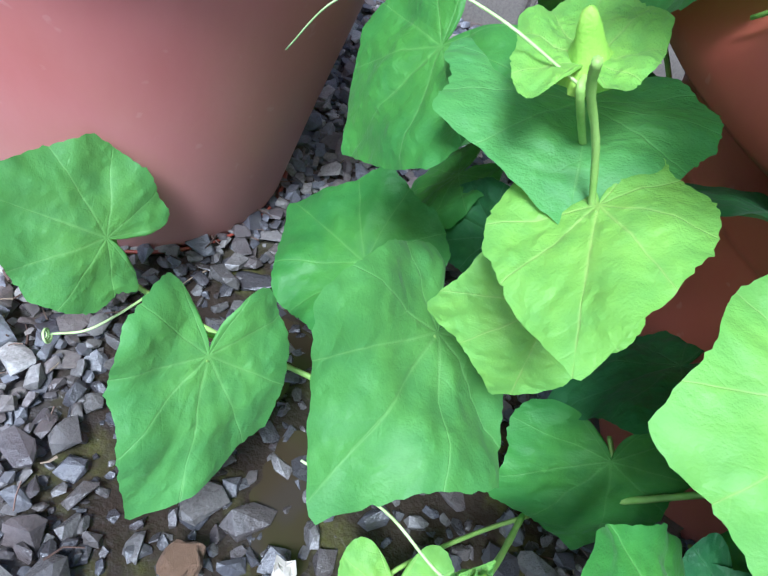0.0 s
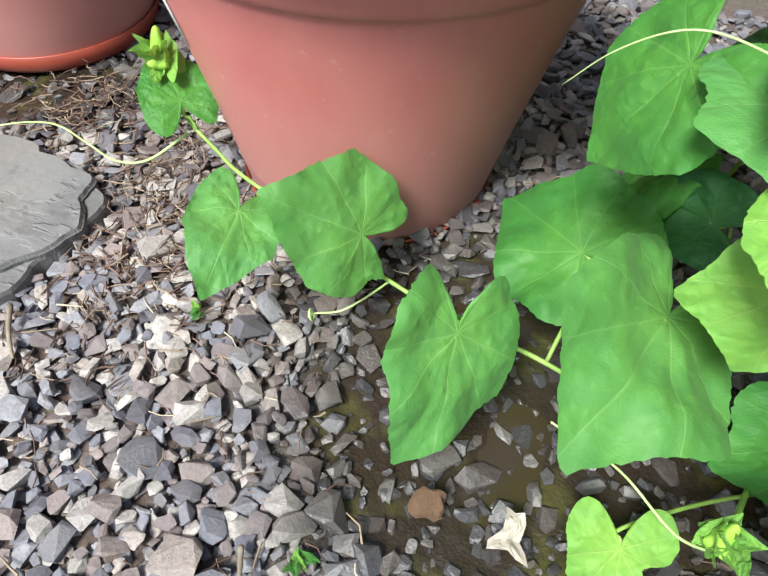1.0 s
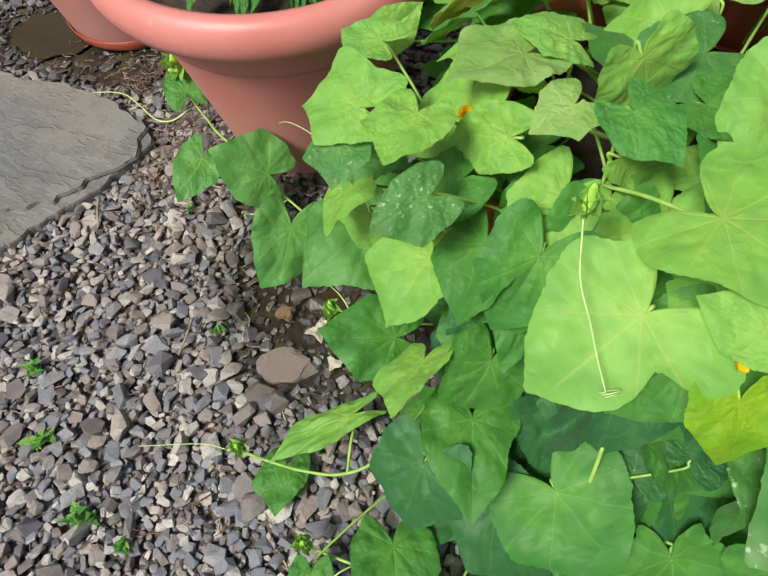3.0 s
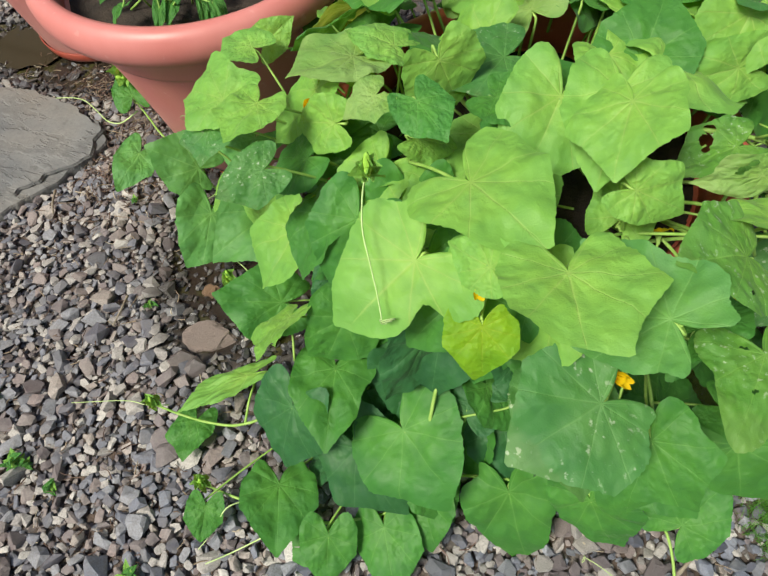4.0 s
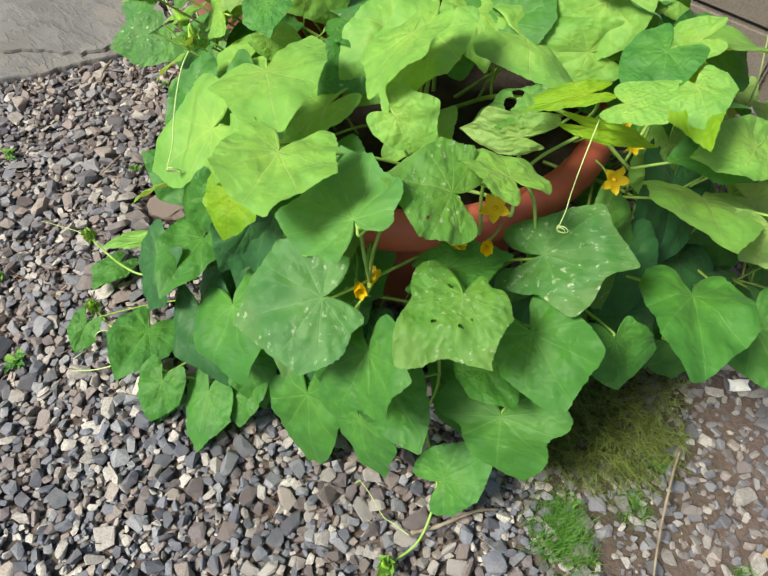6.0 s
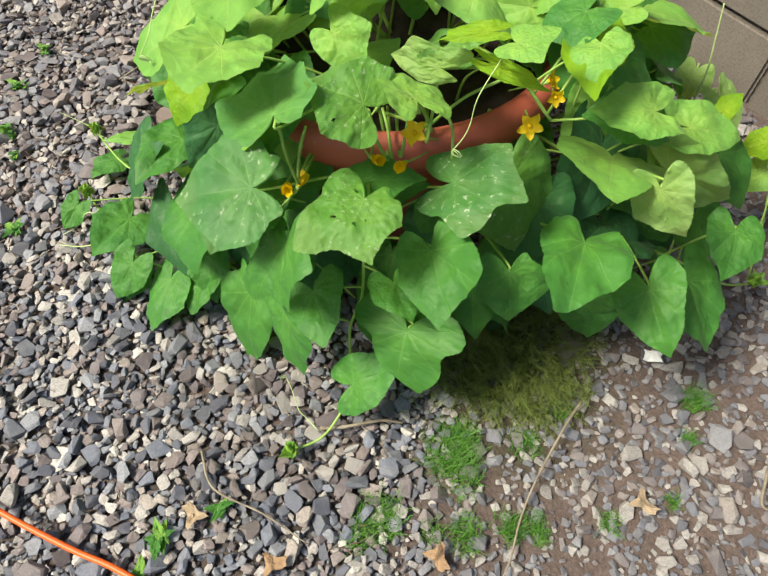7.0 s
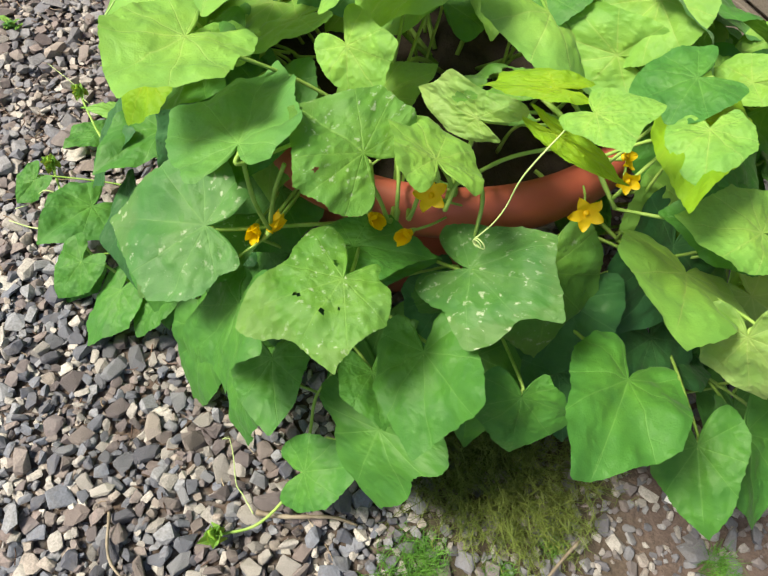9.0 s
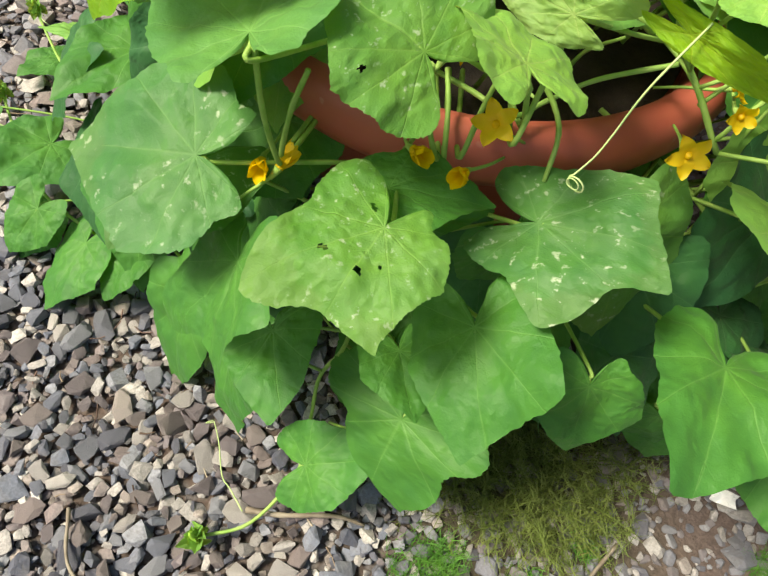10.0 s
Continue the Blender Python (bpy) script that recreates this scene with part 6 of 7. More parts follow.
leaf(bush, 0.174, 0.404, 0.330, 35, -47, 29, 0.076, 0.086, "mid", 0.18, 0.01, 0.05, (0.242, 0.395, 0.255))
leaf(bush, 0.148, 0.413, 0.233, 109, -16, 20, 0.076, 0.086, "mid", 0.18, 0.15, 0.05, (0.222, 0.401, 0.158))
leaf(bush, 0.195, 0.540, 0.211, 72, -35, -5, 0.061, 0.067, "dark", 0.18, 0.02, 0.04, (0.257, 0.496, 0.136))
leaf(bush, 0.228, 0.247, 0.450, -191, -38, 31, 0.079, 0.091, "light", 0.18, 0.12, 0.05, (0.282, 0.277, 0.375))
leaf(bush, 0.257, 0.170, 0.357, -282, -60, 33, 0.063, 0.065, "light", 0.18, 0.04, 0.10, (0.304, 0.219, 0.282))
leaf(bush, 0.176, 0.541, 0.176, 101, -40, 38, 0.086, 0.100, "mid", 0.18, 0.12, 0.07, (0.243, 0.497, 0.101))
leaf(bush, 0.189, 0.336, 0.381, -300, -37, -20, 0.072, 0.083, "mid", 0.18, 0.19, 0.08, (0.253, 0.343, 0.306))
leaf(bush, 0.222, 0.194, 0.286, -185, -28, 16, 0.058, 0.062, "mid", 0.18, 0.00, 0.06, (0.278, 0.237, 0.211))
leaf(bush, 0.193, 0.353, 0.450, -301, -43, -0, 0.084, 0.090, "mid", 0.18, 0.04, 0.05, (0.256, 0.356, 0.375))
leaf(bush, 0.759, 0.491, 0.269, -91, -33, 15, 0.098, 0.109, "mid", 0.18, 0.19, 0.09, (0.681, 0.459, 0.194))
leaf(bush, 0.677, 0.566, 0.380, -34, -55, 10, 0.104, 0.113, "mid", 0.18, 0.18, 0.08, (0.619, 0.516, 0.305))
leaf(bush, 0.687, 0.602, 0.309, -38, -24, 11, 0.073, 0.075, "mid", 0.18, 0.15, 0.10, (0.627, 0.543, 0.234))
leaf(bush, 0.687, 0.692, 0.141, -33, -26, -0, 0.071, 0.081, "mid", 0.18, 0.17, 0.06, (0.627, 0.610, 0.066))
leaf(bush, 0.627, 0.604, 0.388, -123, -41, 1, 0.084, 0.093, "light", 0.18, 0.13, 0.04, (0.581, 0.544, 0.313))
leaf(bush, 0.711, 0.520, 0.356, -67, -22, 24, 0.109, 0.113, "mid", 0.18, 0.15, 0.08, (0.645, 0.481, 0.281))
leaf(bush, 0.746, 0.543, 0.266, -60, -33, -16, 0.097, 0.114, "light", 0.18, 0.02, 0.05, (0.671, 0.499, 0.191))
leaf(bush, 0.845, 0.418, 0.162, -81, -25, -4, 0.080, 0.083, "mid", 0.18, 0.10, 0.09, (0.745, 0.405, 0.087))
leaf(bush, 0.869, 0.400, 0.128, -124, -52, 17, 0.085, 0.087, "mid", 0.18, 0.05, 0.03, (0.763, 0.391, 0.053))
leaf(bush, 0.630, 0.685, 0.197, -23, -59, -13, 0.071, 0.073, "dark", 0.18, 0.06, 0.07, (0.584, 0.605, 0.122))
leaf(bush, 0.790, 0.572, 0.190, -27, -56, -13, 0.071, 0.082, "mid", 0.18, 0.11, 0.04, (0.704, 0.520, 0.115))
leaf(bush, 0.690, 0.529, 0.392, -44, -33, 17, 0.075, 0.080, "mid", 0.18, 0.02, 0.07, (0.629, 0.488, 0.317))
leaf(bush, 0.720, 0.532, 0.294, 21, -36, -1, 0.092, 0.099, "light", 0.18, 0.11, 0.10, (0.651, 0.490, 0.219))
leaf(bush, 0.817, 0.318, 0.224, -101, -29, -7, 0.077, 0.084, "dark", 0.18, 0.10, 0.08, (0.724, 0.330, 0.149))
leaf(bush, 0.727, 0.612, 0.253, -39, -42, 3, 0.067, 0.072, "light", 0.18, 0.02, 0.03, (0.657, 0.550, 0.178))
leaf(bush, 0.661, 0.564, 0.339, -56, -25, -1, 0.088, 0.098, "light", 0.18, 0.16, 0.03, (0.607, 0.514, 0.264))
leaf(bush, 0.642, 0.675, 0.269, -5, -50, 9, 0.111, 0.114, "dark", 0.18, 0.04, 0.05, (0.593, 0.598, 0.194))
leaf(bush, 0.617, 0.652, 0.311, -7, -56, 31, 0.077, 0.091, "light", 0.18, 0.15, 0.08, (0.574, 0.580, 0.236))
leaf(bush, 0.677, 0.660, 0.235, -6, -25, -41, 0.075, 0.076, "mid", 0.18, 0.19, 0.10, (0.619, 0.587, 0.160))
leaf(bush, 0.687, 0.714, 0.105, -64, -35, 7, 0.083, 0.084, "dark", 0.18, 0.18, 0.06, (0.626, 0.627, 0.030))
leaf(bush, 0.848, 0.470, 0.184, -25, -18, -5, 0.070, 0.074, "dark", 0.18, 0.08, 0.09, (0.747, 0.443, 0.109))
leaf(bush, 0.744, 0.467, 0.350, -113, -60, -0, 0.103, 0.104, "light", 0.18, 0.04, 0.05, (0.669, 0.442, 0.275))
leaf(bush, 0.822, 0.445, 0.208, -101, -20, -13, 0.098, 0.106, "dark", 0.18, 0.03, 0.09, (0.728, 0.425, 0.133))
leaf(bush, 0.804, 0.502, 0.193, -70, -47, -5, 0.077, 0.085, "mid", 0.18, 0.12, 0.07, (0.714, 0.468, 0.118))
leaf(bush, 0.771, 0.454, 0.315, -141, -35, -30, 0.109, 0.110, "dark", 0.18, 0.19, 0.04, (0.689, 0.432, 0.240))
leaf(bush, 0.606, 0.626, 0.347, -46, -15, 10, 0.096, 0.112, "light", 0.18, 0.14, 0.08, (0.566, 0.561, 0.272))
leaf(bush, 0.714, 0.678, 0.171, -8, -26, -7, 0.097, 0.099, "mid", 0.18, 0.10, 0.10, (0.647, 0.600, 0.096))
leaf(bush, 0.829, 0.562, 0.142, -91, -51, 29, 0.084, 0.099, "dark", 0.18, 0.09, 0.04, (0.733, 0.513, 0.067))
leaf(bush, 0.671, 0.157, 0.475, 124, 23, -6, 0.064, 0.107, "worn", 0.17, 0.19, 0.05, (0.621, 0.184, 0.315), holes=((-0.40, 0.28, 0.025),))

# flowers
for x, y, z, yaw, pitch, size, open_ in ((0.678, 0.219, 0.404, 20, 40, 0.018, 0.95), (0.741, 0.336, 0.396, 60, 60, 0.018, 0.95), (0.712, 0.390, 0.412, 130, 50, 0.016, 0.85), (0.732, 0.381, 0.408, 60, 70, 0.014, 0.80),
                                         (0.613, 0.216, 0.404, 200, 50, 0.016, 0.88), (0.502, 0.111, 0.252, 10, 55, 0.018, 0.90), (0.580, 0.215, 0.200, 200, 50, 0.016, 0.88), (0.474, 0.061, 0.455, 40, 60, 0.012, 0.60)):
    flower(bush, x, y, z, yaw, pitch, size, open_)
for x, y, z, yaw, pitch in ((0.612, 0.081, 0.349, 60, 70), (0.621, 0.091, 0.349, 200, 60), (0.660, 0.173, 0.377, 90, 60), (0.693, 0.192, 0.384, 30, 60), (0.226, 0.228, 0.440, 40, 40), (0.201, 0.266, 0.400, 40, 40), (0.345, 0.297, 0.420, 140, 40), (0.541, 0.434, 0.415, 70, 40)):
    flower(bush, x, y, z, yaw, pitch, 0.018, 0.35)

tendril(runner, [(-0.306, 0.427, 0.100), (-0.348, 0.412, 0.070), (-0.387, 0.413, 0.060), (-0.427, 0.429, 0.062), (-0.466, 0.443, 0.065), (-0.506, 0.447, 0.058), (-0.561, 0.448, 0.040)], r=0.0016)
tendril(bush, [(0.348, 0.120, 0.500), (0.354, 0.095, 0.488), (0.362, 0.074, 0.470), (0.377, 0.053, 0.455), (0.389, 0.037, 0.440), (0.402, 0.017, 0.430)], 0.008, 0.0009, 2.5)
tendril(bush, [(0.728, 0.285, 0.505), (0.740, 0.248, 0.485), (0.742, 0.240, 0.456), (0.747, 0.228, 0.448), (0.752, 0.212, 0.446)], 0.006, 0.0007, 2.5)
tendril(runner, [(0.158, 0.142, 0.100), (0.128, 0.144, 0.112), (0.091, 0.167, 0.130), (0.042, 0.173, 0.160)], r=0.0012)
tendril(bush, [(0.059, -0.050, 0.050), (0.023, -0.061, 0.042), (-0.021, -0.066, 0.030), (-0.107, -0.099, 0.018)], r=0.0010)
tendril(bush, [(0.775, -0.024, 0.020), (0.749, -0.028, 0.020), (0.733, -0.031, 0.022), (0.700, -0.023, 0.026), (0.678, -0.020, 0.030)], 0.006, 0.0009, 1.0)
tendril(runner, [(-0.085, 0.337, 0.050), (-0.104, 0.320, 0.040), (-0.123, 0.307, 0.032), (-0.146, 0.303, 0.026)], 0.006, 0.0012, 2.5)
tendril(bush, [(0.770, 0.652, 0.270), (0.765, 0.654, 0.330), (0.755, 0.656, 0.370), (0.741, 0.661, 0.415)], r=0.0016)
tendril(bush, [(0.238, -0.125, 0.050), (0.220, -0.148, 0.060), (0.208, -0.177, 0.030), (0.195, -0.206, 0.014)], r=0.0012)
tendril(bush, [(0.319, -0.119, 0.050), (0.285, -0.154, 0.045), (0.244, -0.190, 0.020), (0.214, -0.218, 0.014)], r=0.0015)
shoot_tip(runner, -0.332, 0.454, 0.150, 20, 0.046)
stem(runner, [(0.190, 0.195, 0.085), (0.150, 0.148, 0.140), (0.122, 0.118, 0.175), (0.114, 0.112, 0.190)], 0.0020, 0.0016)
shoot_tip(runner, 0.114, 0.112, 0.190, 190, 0.026)
shoot_tip(bush, 0.042, -0.059, 0.062, 70, 0.026)
shoot_tip(bush, 0.169, -0.131, 0.052, 70, 0.026)
shoot_tip(bush, 0.780, -0.072, 0.024, 180, 0.030)
for pts in ([(0.540, 0.180, 0.335), (0.600, 0.105, 0.340), (0.620, 0.092, 0.350), (0.632, 0.080, 0.415), (0.634, 0.078, 0.472)], [(0.560, 0.160, 0.335), (0.612, 0.098, 0.345), (0.622, 0.100, 0.400), (0.628, 0.110, 0.438)],
            [(0.560, 0.250, 0.335), (0.662, 0.192, 0.366), (0.664, 0.178, 0.400), (0.668, 0.158, 0.462)], [(0.565, 0.260, 0.335), (0.664, 0.196, 0.364), (0.640, 0.208, 0.385), (0.618, 0.216, 0.398)],
            [(0.570, 0.270, 0.335), (0.668, 0.205, 0.366), (0.655, 0.225, 0.395), (0.648, 0.238, 0.420)], [(0.597, 0.218, 0.378), (0.632, 0.232, 0.384), (0.664, 0.245, 0.388), (0.664, 0.270, 0.392), (0.672, 0.300, 0.410), (0.700, 0.330, 0.440)],
            [(0.600, 0.300, 0.335), (0.690, 0.226, 0.395), (0.684, 0.238, 0.430), (0.675, 0.250, 0.468)], [(0.590, 0.300, 0.335), (0.672, 0.248, 0.385), (0.690, 0.222, 0.440), (0.700, 0.202, 0.478)],
            [(0.575, 0.300, 0.335), (0.640, 0.275, 0.395), (0.690, 0.262, 0.400), (0.712, 0.248, 0.372)]):
    stem(bush, pts, 0.0022, 0.0018, "leaf_stalk")
shoot_tip(bush, 0.351, 0.116, 0.495, 140, 0.030)
young_bud(bush, (0.728, 0.448, 0.462), (0.722, 0.444, 0.482))
shoot_tip(bush, 0.988, 0.687, 0.035, 300, 0.028)


# ---- gravel ----
def stone_templates(count, seed):
    """Broken stones: hulls of points scattered over a flattened, lopsided block. Two in five are thin slaty plates. Vertices and triangles."""
    rng = random.Random(seed)
    out = []
    for c in range(count):
        bm = bmesh.new()
        slaty = c % 5 < 2
        wide, high = rng.uniform(0.50, 0.92), rng.uniform(0.16, 0.30) if slaty else rng.uniform(0.36, 0.60)
        square, lop = rng.uniform(0.55, 0.85), Vector((rng.uniform(-0.3, 0.3), rng.uniform(-0.3, 0.3), 0))
        for k in range(rng.randint(13, 19)):
            d = Vector((rng.gauss(0, 1), rng.gauss(0, 1), rng.gauss(0, 1))).normalized()
            q = Vector([math.copysign(abs(e) ** square, e) for e in d]) * rng.uniform(0.80, 1.0)
            q *= 1 + lop.dot(d)
            bm.verts.new((0.5 * q.x, 0.5 * wide * q.y, 0.5 * high * (q.z + 0.35 * lop.x * q.x)))
        bmesh.ops.convex_hull(bm, input=bm.verts)
        bmesh.ops.delete(bm, geom=[q for q in bm.verts if not q.link_faces], context="VERTS")
        bmesh.ops.triangulate(bm, faces=bm.faces)
        bm.verts.index_update()
        out.append((np.array([q.co[:] for q in bm.verts]), np.array([[q.index for q in f.verts] for f in bm.faces])))
        bm.free()
    return out


CHIPS = stone_templates(80, 5)


def free_ground(x, y, r):
    if in_poly(x, y, SLAB_OUTLINE) or y > WALL_Y - 0.02:
        return False
    if math.hypot((x - 0.020) / 0.050, (y - 0.084) / 0.038) < 1.0:
        return False                  # the flat rock lies here
    return all((x - px) ** 2 + (y - py) ** 2 > (0.130 + r) ** 2 for px, py in POTS.values())


def clay_side(x, y):
    return 0.8 * x + 0.6 * y - 0.72 + 0.05 * noise.noise((x * 5, y * 5, 4.0))


def bareness(x, y):
    """0 in the gravel, up to 1 on bare or wet soil."""
    b = 0.0
    s = clay_side(x, y)
    b = max(b, min(0.74, max(0.0, (s - 0.02) / 0.13)))
    wet = math.hypot((x - 0.060) * 1.15, (y - 0.265) * 1.10) + 0.05 * noise.noise((x * 9, y * 9, 1.0))
    b = max(b, min(0.84, max(0.0, (0.25 - wet) / 0.08)))
    wet = math.hypot((x + 0.70) * 0.63, (y - 0.60) * 1.48) + 0.05 * noise.noise((x * 9, y * 9, 5.0))
    b = max(b, min(0.90, max(0.0, (0.19 - wet) / 0.08)))
    b = max(b, 0.75 * max(0.0, noise.noise((x * 4.2 + 3, y * 4.2, 9.0)) - 0.30))
    b = max(b, 0.55 * math.exp(-((x + 0.30) ** 2 + (y - 0.50) ** 2) / 0.008))
    return b


def scatter(rng, tries, size, gap, area, cells):
    """Stones that keep a distance from one another, by a grid of cells."""
    out, cell = [], 0.03
    for _ in range(tries):
        x, y = rng.uniform(area[0], area[1]), rng.uniform(area[2], area[3])
        bare = bareness(x, y)
        s = min(0.040, size * math.exp(rng.gauss(0, 0.44)) * (1 - 0.36 * bare))
        rim = min(x - area[0], area[1] - x, y - area[2]) + 0.12 * noise.noise((x * 3, y * 3, 4.0))
        if rng.random() < bare or rng.random() > rim / 0.20 or not free_ground(x, y, s * 0.4):
            continue
        i, j = int(x // cell), int(y // cell)
        near = [q for a in (-1, 0, 1) for b in (-1, 0, 1) for q in cells.get((i + a, j + b), ())]
        if any((x - q[0]) ** 2 + (y - q[1]) ** 2 < (gap * 0.5 * (s + q[2])) ** 2 for q in near):
            continue
        cells.setdefault((i, j), []).append((x, y, s))
        out.append((x, y, s, bare))
    return out


def gravel():
    rng = random.Random(11)
    under = scatter(rng, 110000, 0.014, 0.64, (-1.25, 1.65, -0.85, 1.04), {})
    over = scatter(rng, 150000, 0.0205, 0.60, (-1.25, 1.65, -0.85, 1.04), {})
    bed = tagged(new("gravel"), "loose grey and tan angular slate gravel", "gravel", "", "structure")
    many_v, many_f, count, singles = [], [], 0, 0
    shared = {}
    for level, rows in ((0, under), (1, over)):
        for x, y, s, bare in rows:
            which = rng.randrange(len(CHIPS))
            co, tri = CHIPS[which]
            sink = 0.35 * bare
            z = ground_height(x, y) + s * (0.14 - 0.25 * sink) + (0.007 if level else 0.0) * (1 - bare)
            turn = Euler((rng.gauss(0, 0.26), rng.gauss(0, 0.26), rng.uniform(0, 6.3)))
            m = Matrix.LocRotScale((x, y, z), turn, (s * 1.15,) * 3)
            if level and singles < 290 and 0.42 < x < 0.86 and -0.22 < y < 0.02:
                if which not in shared:
                    shared[which] = mesh_of("stone", co, tri, STONE_SINGLE)
                child("stone", shared[which], bed, m)
                singles += 1
                continue
            a = np.array(m)
            many_v.append(co @ a[:3, :3].T + a[:3, 3])
            many_f.append(tri + count)
            count += len(co)
    v, f = np.concatenate(many_v), np.concatenate(many_f)
    me = bpy.data.meshes.new("gravel_rest")
    me.from_pydata(v.tolist(), [], f.tolist())
    me.materials.append(STONE_MANY)
    tagged(child("gravel_rest", me, bed), "", "", "", "stuff")


gravel()


# ---- small things on the ground ----
def grass_tuft(x, y, r, blades, h, seed, mat=None, name="grass_tuft", label="tuft of short bright green grass growing in gravel", thin=1.0, spread=0.5):
    rng = random.Random(seed)
    v, f = [], []
    for i in range(blades):
        a = rng.uniform(0, 6.283)
        q = r * rng.random() ** 0.7 * (1.0 + 0.75 * noise.noise((math.cos(a) * 1.6, math.sin(a) * 1.6, seed * 3.7)))
        bx, by = q * math.cos(a), q * math.sin(a)
        lean, turn = rng.uniform(0.1, 1.0) * spread, rng.uniform(0, 6.283)
        hh, w = h * rng.uniform(0.5, 1.1), 0.00065 * thin * rng.uniform(0.7, 1.2)
        px, py = -math.sin(turn) * w, math.cos(turn) * w
        base = len(v)
        for k in range(4):
            t = k / 3
            o = lean * hh * t * t
            cx, cy, cz = bx + math.cos(turn) * o, by + math.sin(turn) * o, hh * t * (1 - 0.35 * lean * t) - 0.004
            s = 1 - 0.85 * t
            v += [(cx - px * s, cy - py * s, cz), (cx + px * s, cy + py * s, cz)]
        for k in range(3):
            f.append((base + 2 * k, base + 2 * k + 1, base + 2 * k + 3, base + 2 * k + 2))
    ob = new(name, mesh_of(name, v, f, mat or BLADE))
    ob.location = (x, y, ground_height(x, y) + 0.004)
    return tagged(ob, label, "grass")


for i, (x, y, r, n, h) in enumerate(((0.926, 0.117, 0.045, 420, 0.030), (0.900, 0.150, 0.030, 160, 0.026), (0.927, -0.020, 0.034, 260, 0.030), (0.935, -0.060, 0.020, 90, 0.026), (1.015, 0.064, 0.024, 150, 0.026),
                                     (1.045, 0.120, 0.022, 130, 0.028), (1.068, 0.150, 0.020, 110, 0.026), (1.069, 0.476, 0.022, 150, 0.026), (1.119, 0.236, 0.014, 70, 0.022), (0.966, 0.218, 0.024, 110, 0.022),
                                     (1.104, 0.420, 0.012, 60, 0.020), (0.960, 0.298, 0.016, 70, 0.022), (0.985, 0.030, 0.016, 60, 0.022), (1.150, 0.330, 0.010, 40, 0.020))):
    grass_tuft(x, y, r, n * 2, h, 20 + i, spread=1.0, label="tuft of short bright green grass growing in gravel" if n > 100 else "small sparse tuft of green grass in bare soil")


def feathery_weed(x, y, r, stalks, h, seed):
    """A low weed of thread-fine branching foliage."""
    rng = random.Random(seed)
    weed = empty("feathery_weed", (x, y, ground_height(x, y)), "olive feathery weed with thread-fine leaves under the cucumber", "weed", "feathery weeds")
    v, f, lv, lf = [], [], [], []
    for i in range(stalks):
        a, q = rng.uniform(0, 6.283), r * rng.random() ** 0.5
        p = Vector((q * math.cos(a), q * math.sin(a), 0))
        d = Vector((math.cos(a) * 0.5 + rng.gauss(0, 0.5), math.sin(a) * 0.5 + rng.gauss(0, 0.5), rng.uniform(0.4, 1.0))).normalized()
        line = [p + d * (h * t) + Vector((0, 0, -0.35 * h * t * t)) for t in (0, 0.25, 0.5, 0.75, 1.0)]
        tube(line, 0.0008, 0.0004, 3, v, f)
        for k in range(20):
            t = rng.uniform(0.25, 1.0)
            o = p + d * (h * t) + Vector((0, 0, -0.35 * h * t * t))
            e = Vector((rng.gauss(0, 1), rng.gauss(0, 1), rng.gauss(0.3, 0.7))).normalized() * h * rng.uniform(0.10, 0.26)
            tube([o, o + e * 0.5 + Vector((0, 0, 0.001)), o + e], 0.00042, 0.0002, 3, lv, lf)
    child("stem", mesh_of("stem", v, f, FERN), weed)
    child("foliage", mesh_of("foliage", lv, lf, FERN), weed)
    return weed


for i, (x, y, r, n, h) in enumerate(((0.835, 0.265, 0.070, 190, 0.090), (0.800, 0.215, 0.050, 90, 0.080), (0.865, 0.335, 0.060, 110, 0.085), (0.775, 0.290, 0.050, 90, 0.090), (0.905, 0.285, 0.045, 60, 0.065))):
    feathery_weed(x, y, r, n, h, 60 + i)


def seedling(x, y, size, seed):
    """A small weed: a few toothed leaflets from one point."""
    rng = random.Random(seed)
    w = empty("weed_seedling", (x, y, ground_height(x, y) + 0.012), "small green weed seedling among gravel", "weed", "weed seedlings")
    for k in range(rng.randint(5, 8)):
        a = k * 137.5 + rng.uniform(-20, 20)
        leaf(w, x + 0.004 * math.cos(a), y + 0.004 * math.sin(a), w.location.z + 0.002 * k, a, rng.uniform(5, 45), 0, size * rng.uniform(0.6, 1.1), size * rng.uniform(0.35, 0.6), "mid" if k % 3 else "light", 0.2, 0.2, 0.08, name="leaflet")
    return w


for i, (x, y, s) in enumerate(((-0.249, -0.148, 0.022), (-0.136, -0.209, 0.024), (-0.061, -0.216, 0.018), (-0.325, -0.055, 0.020), (0.121, -0.278, 0.026), (-0.119, -0.205, 0.014), (-0.236, -0.135, 0.016), (0.790, -0.198, 0.022), (0.775, -0.282, 0.028), (0.801, -0.324, 0.024), (-0.251, 0.283, 0.012), (-0.097, 0.101, 0.014))):
    seedling(x, y, s, 80 + i)


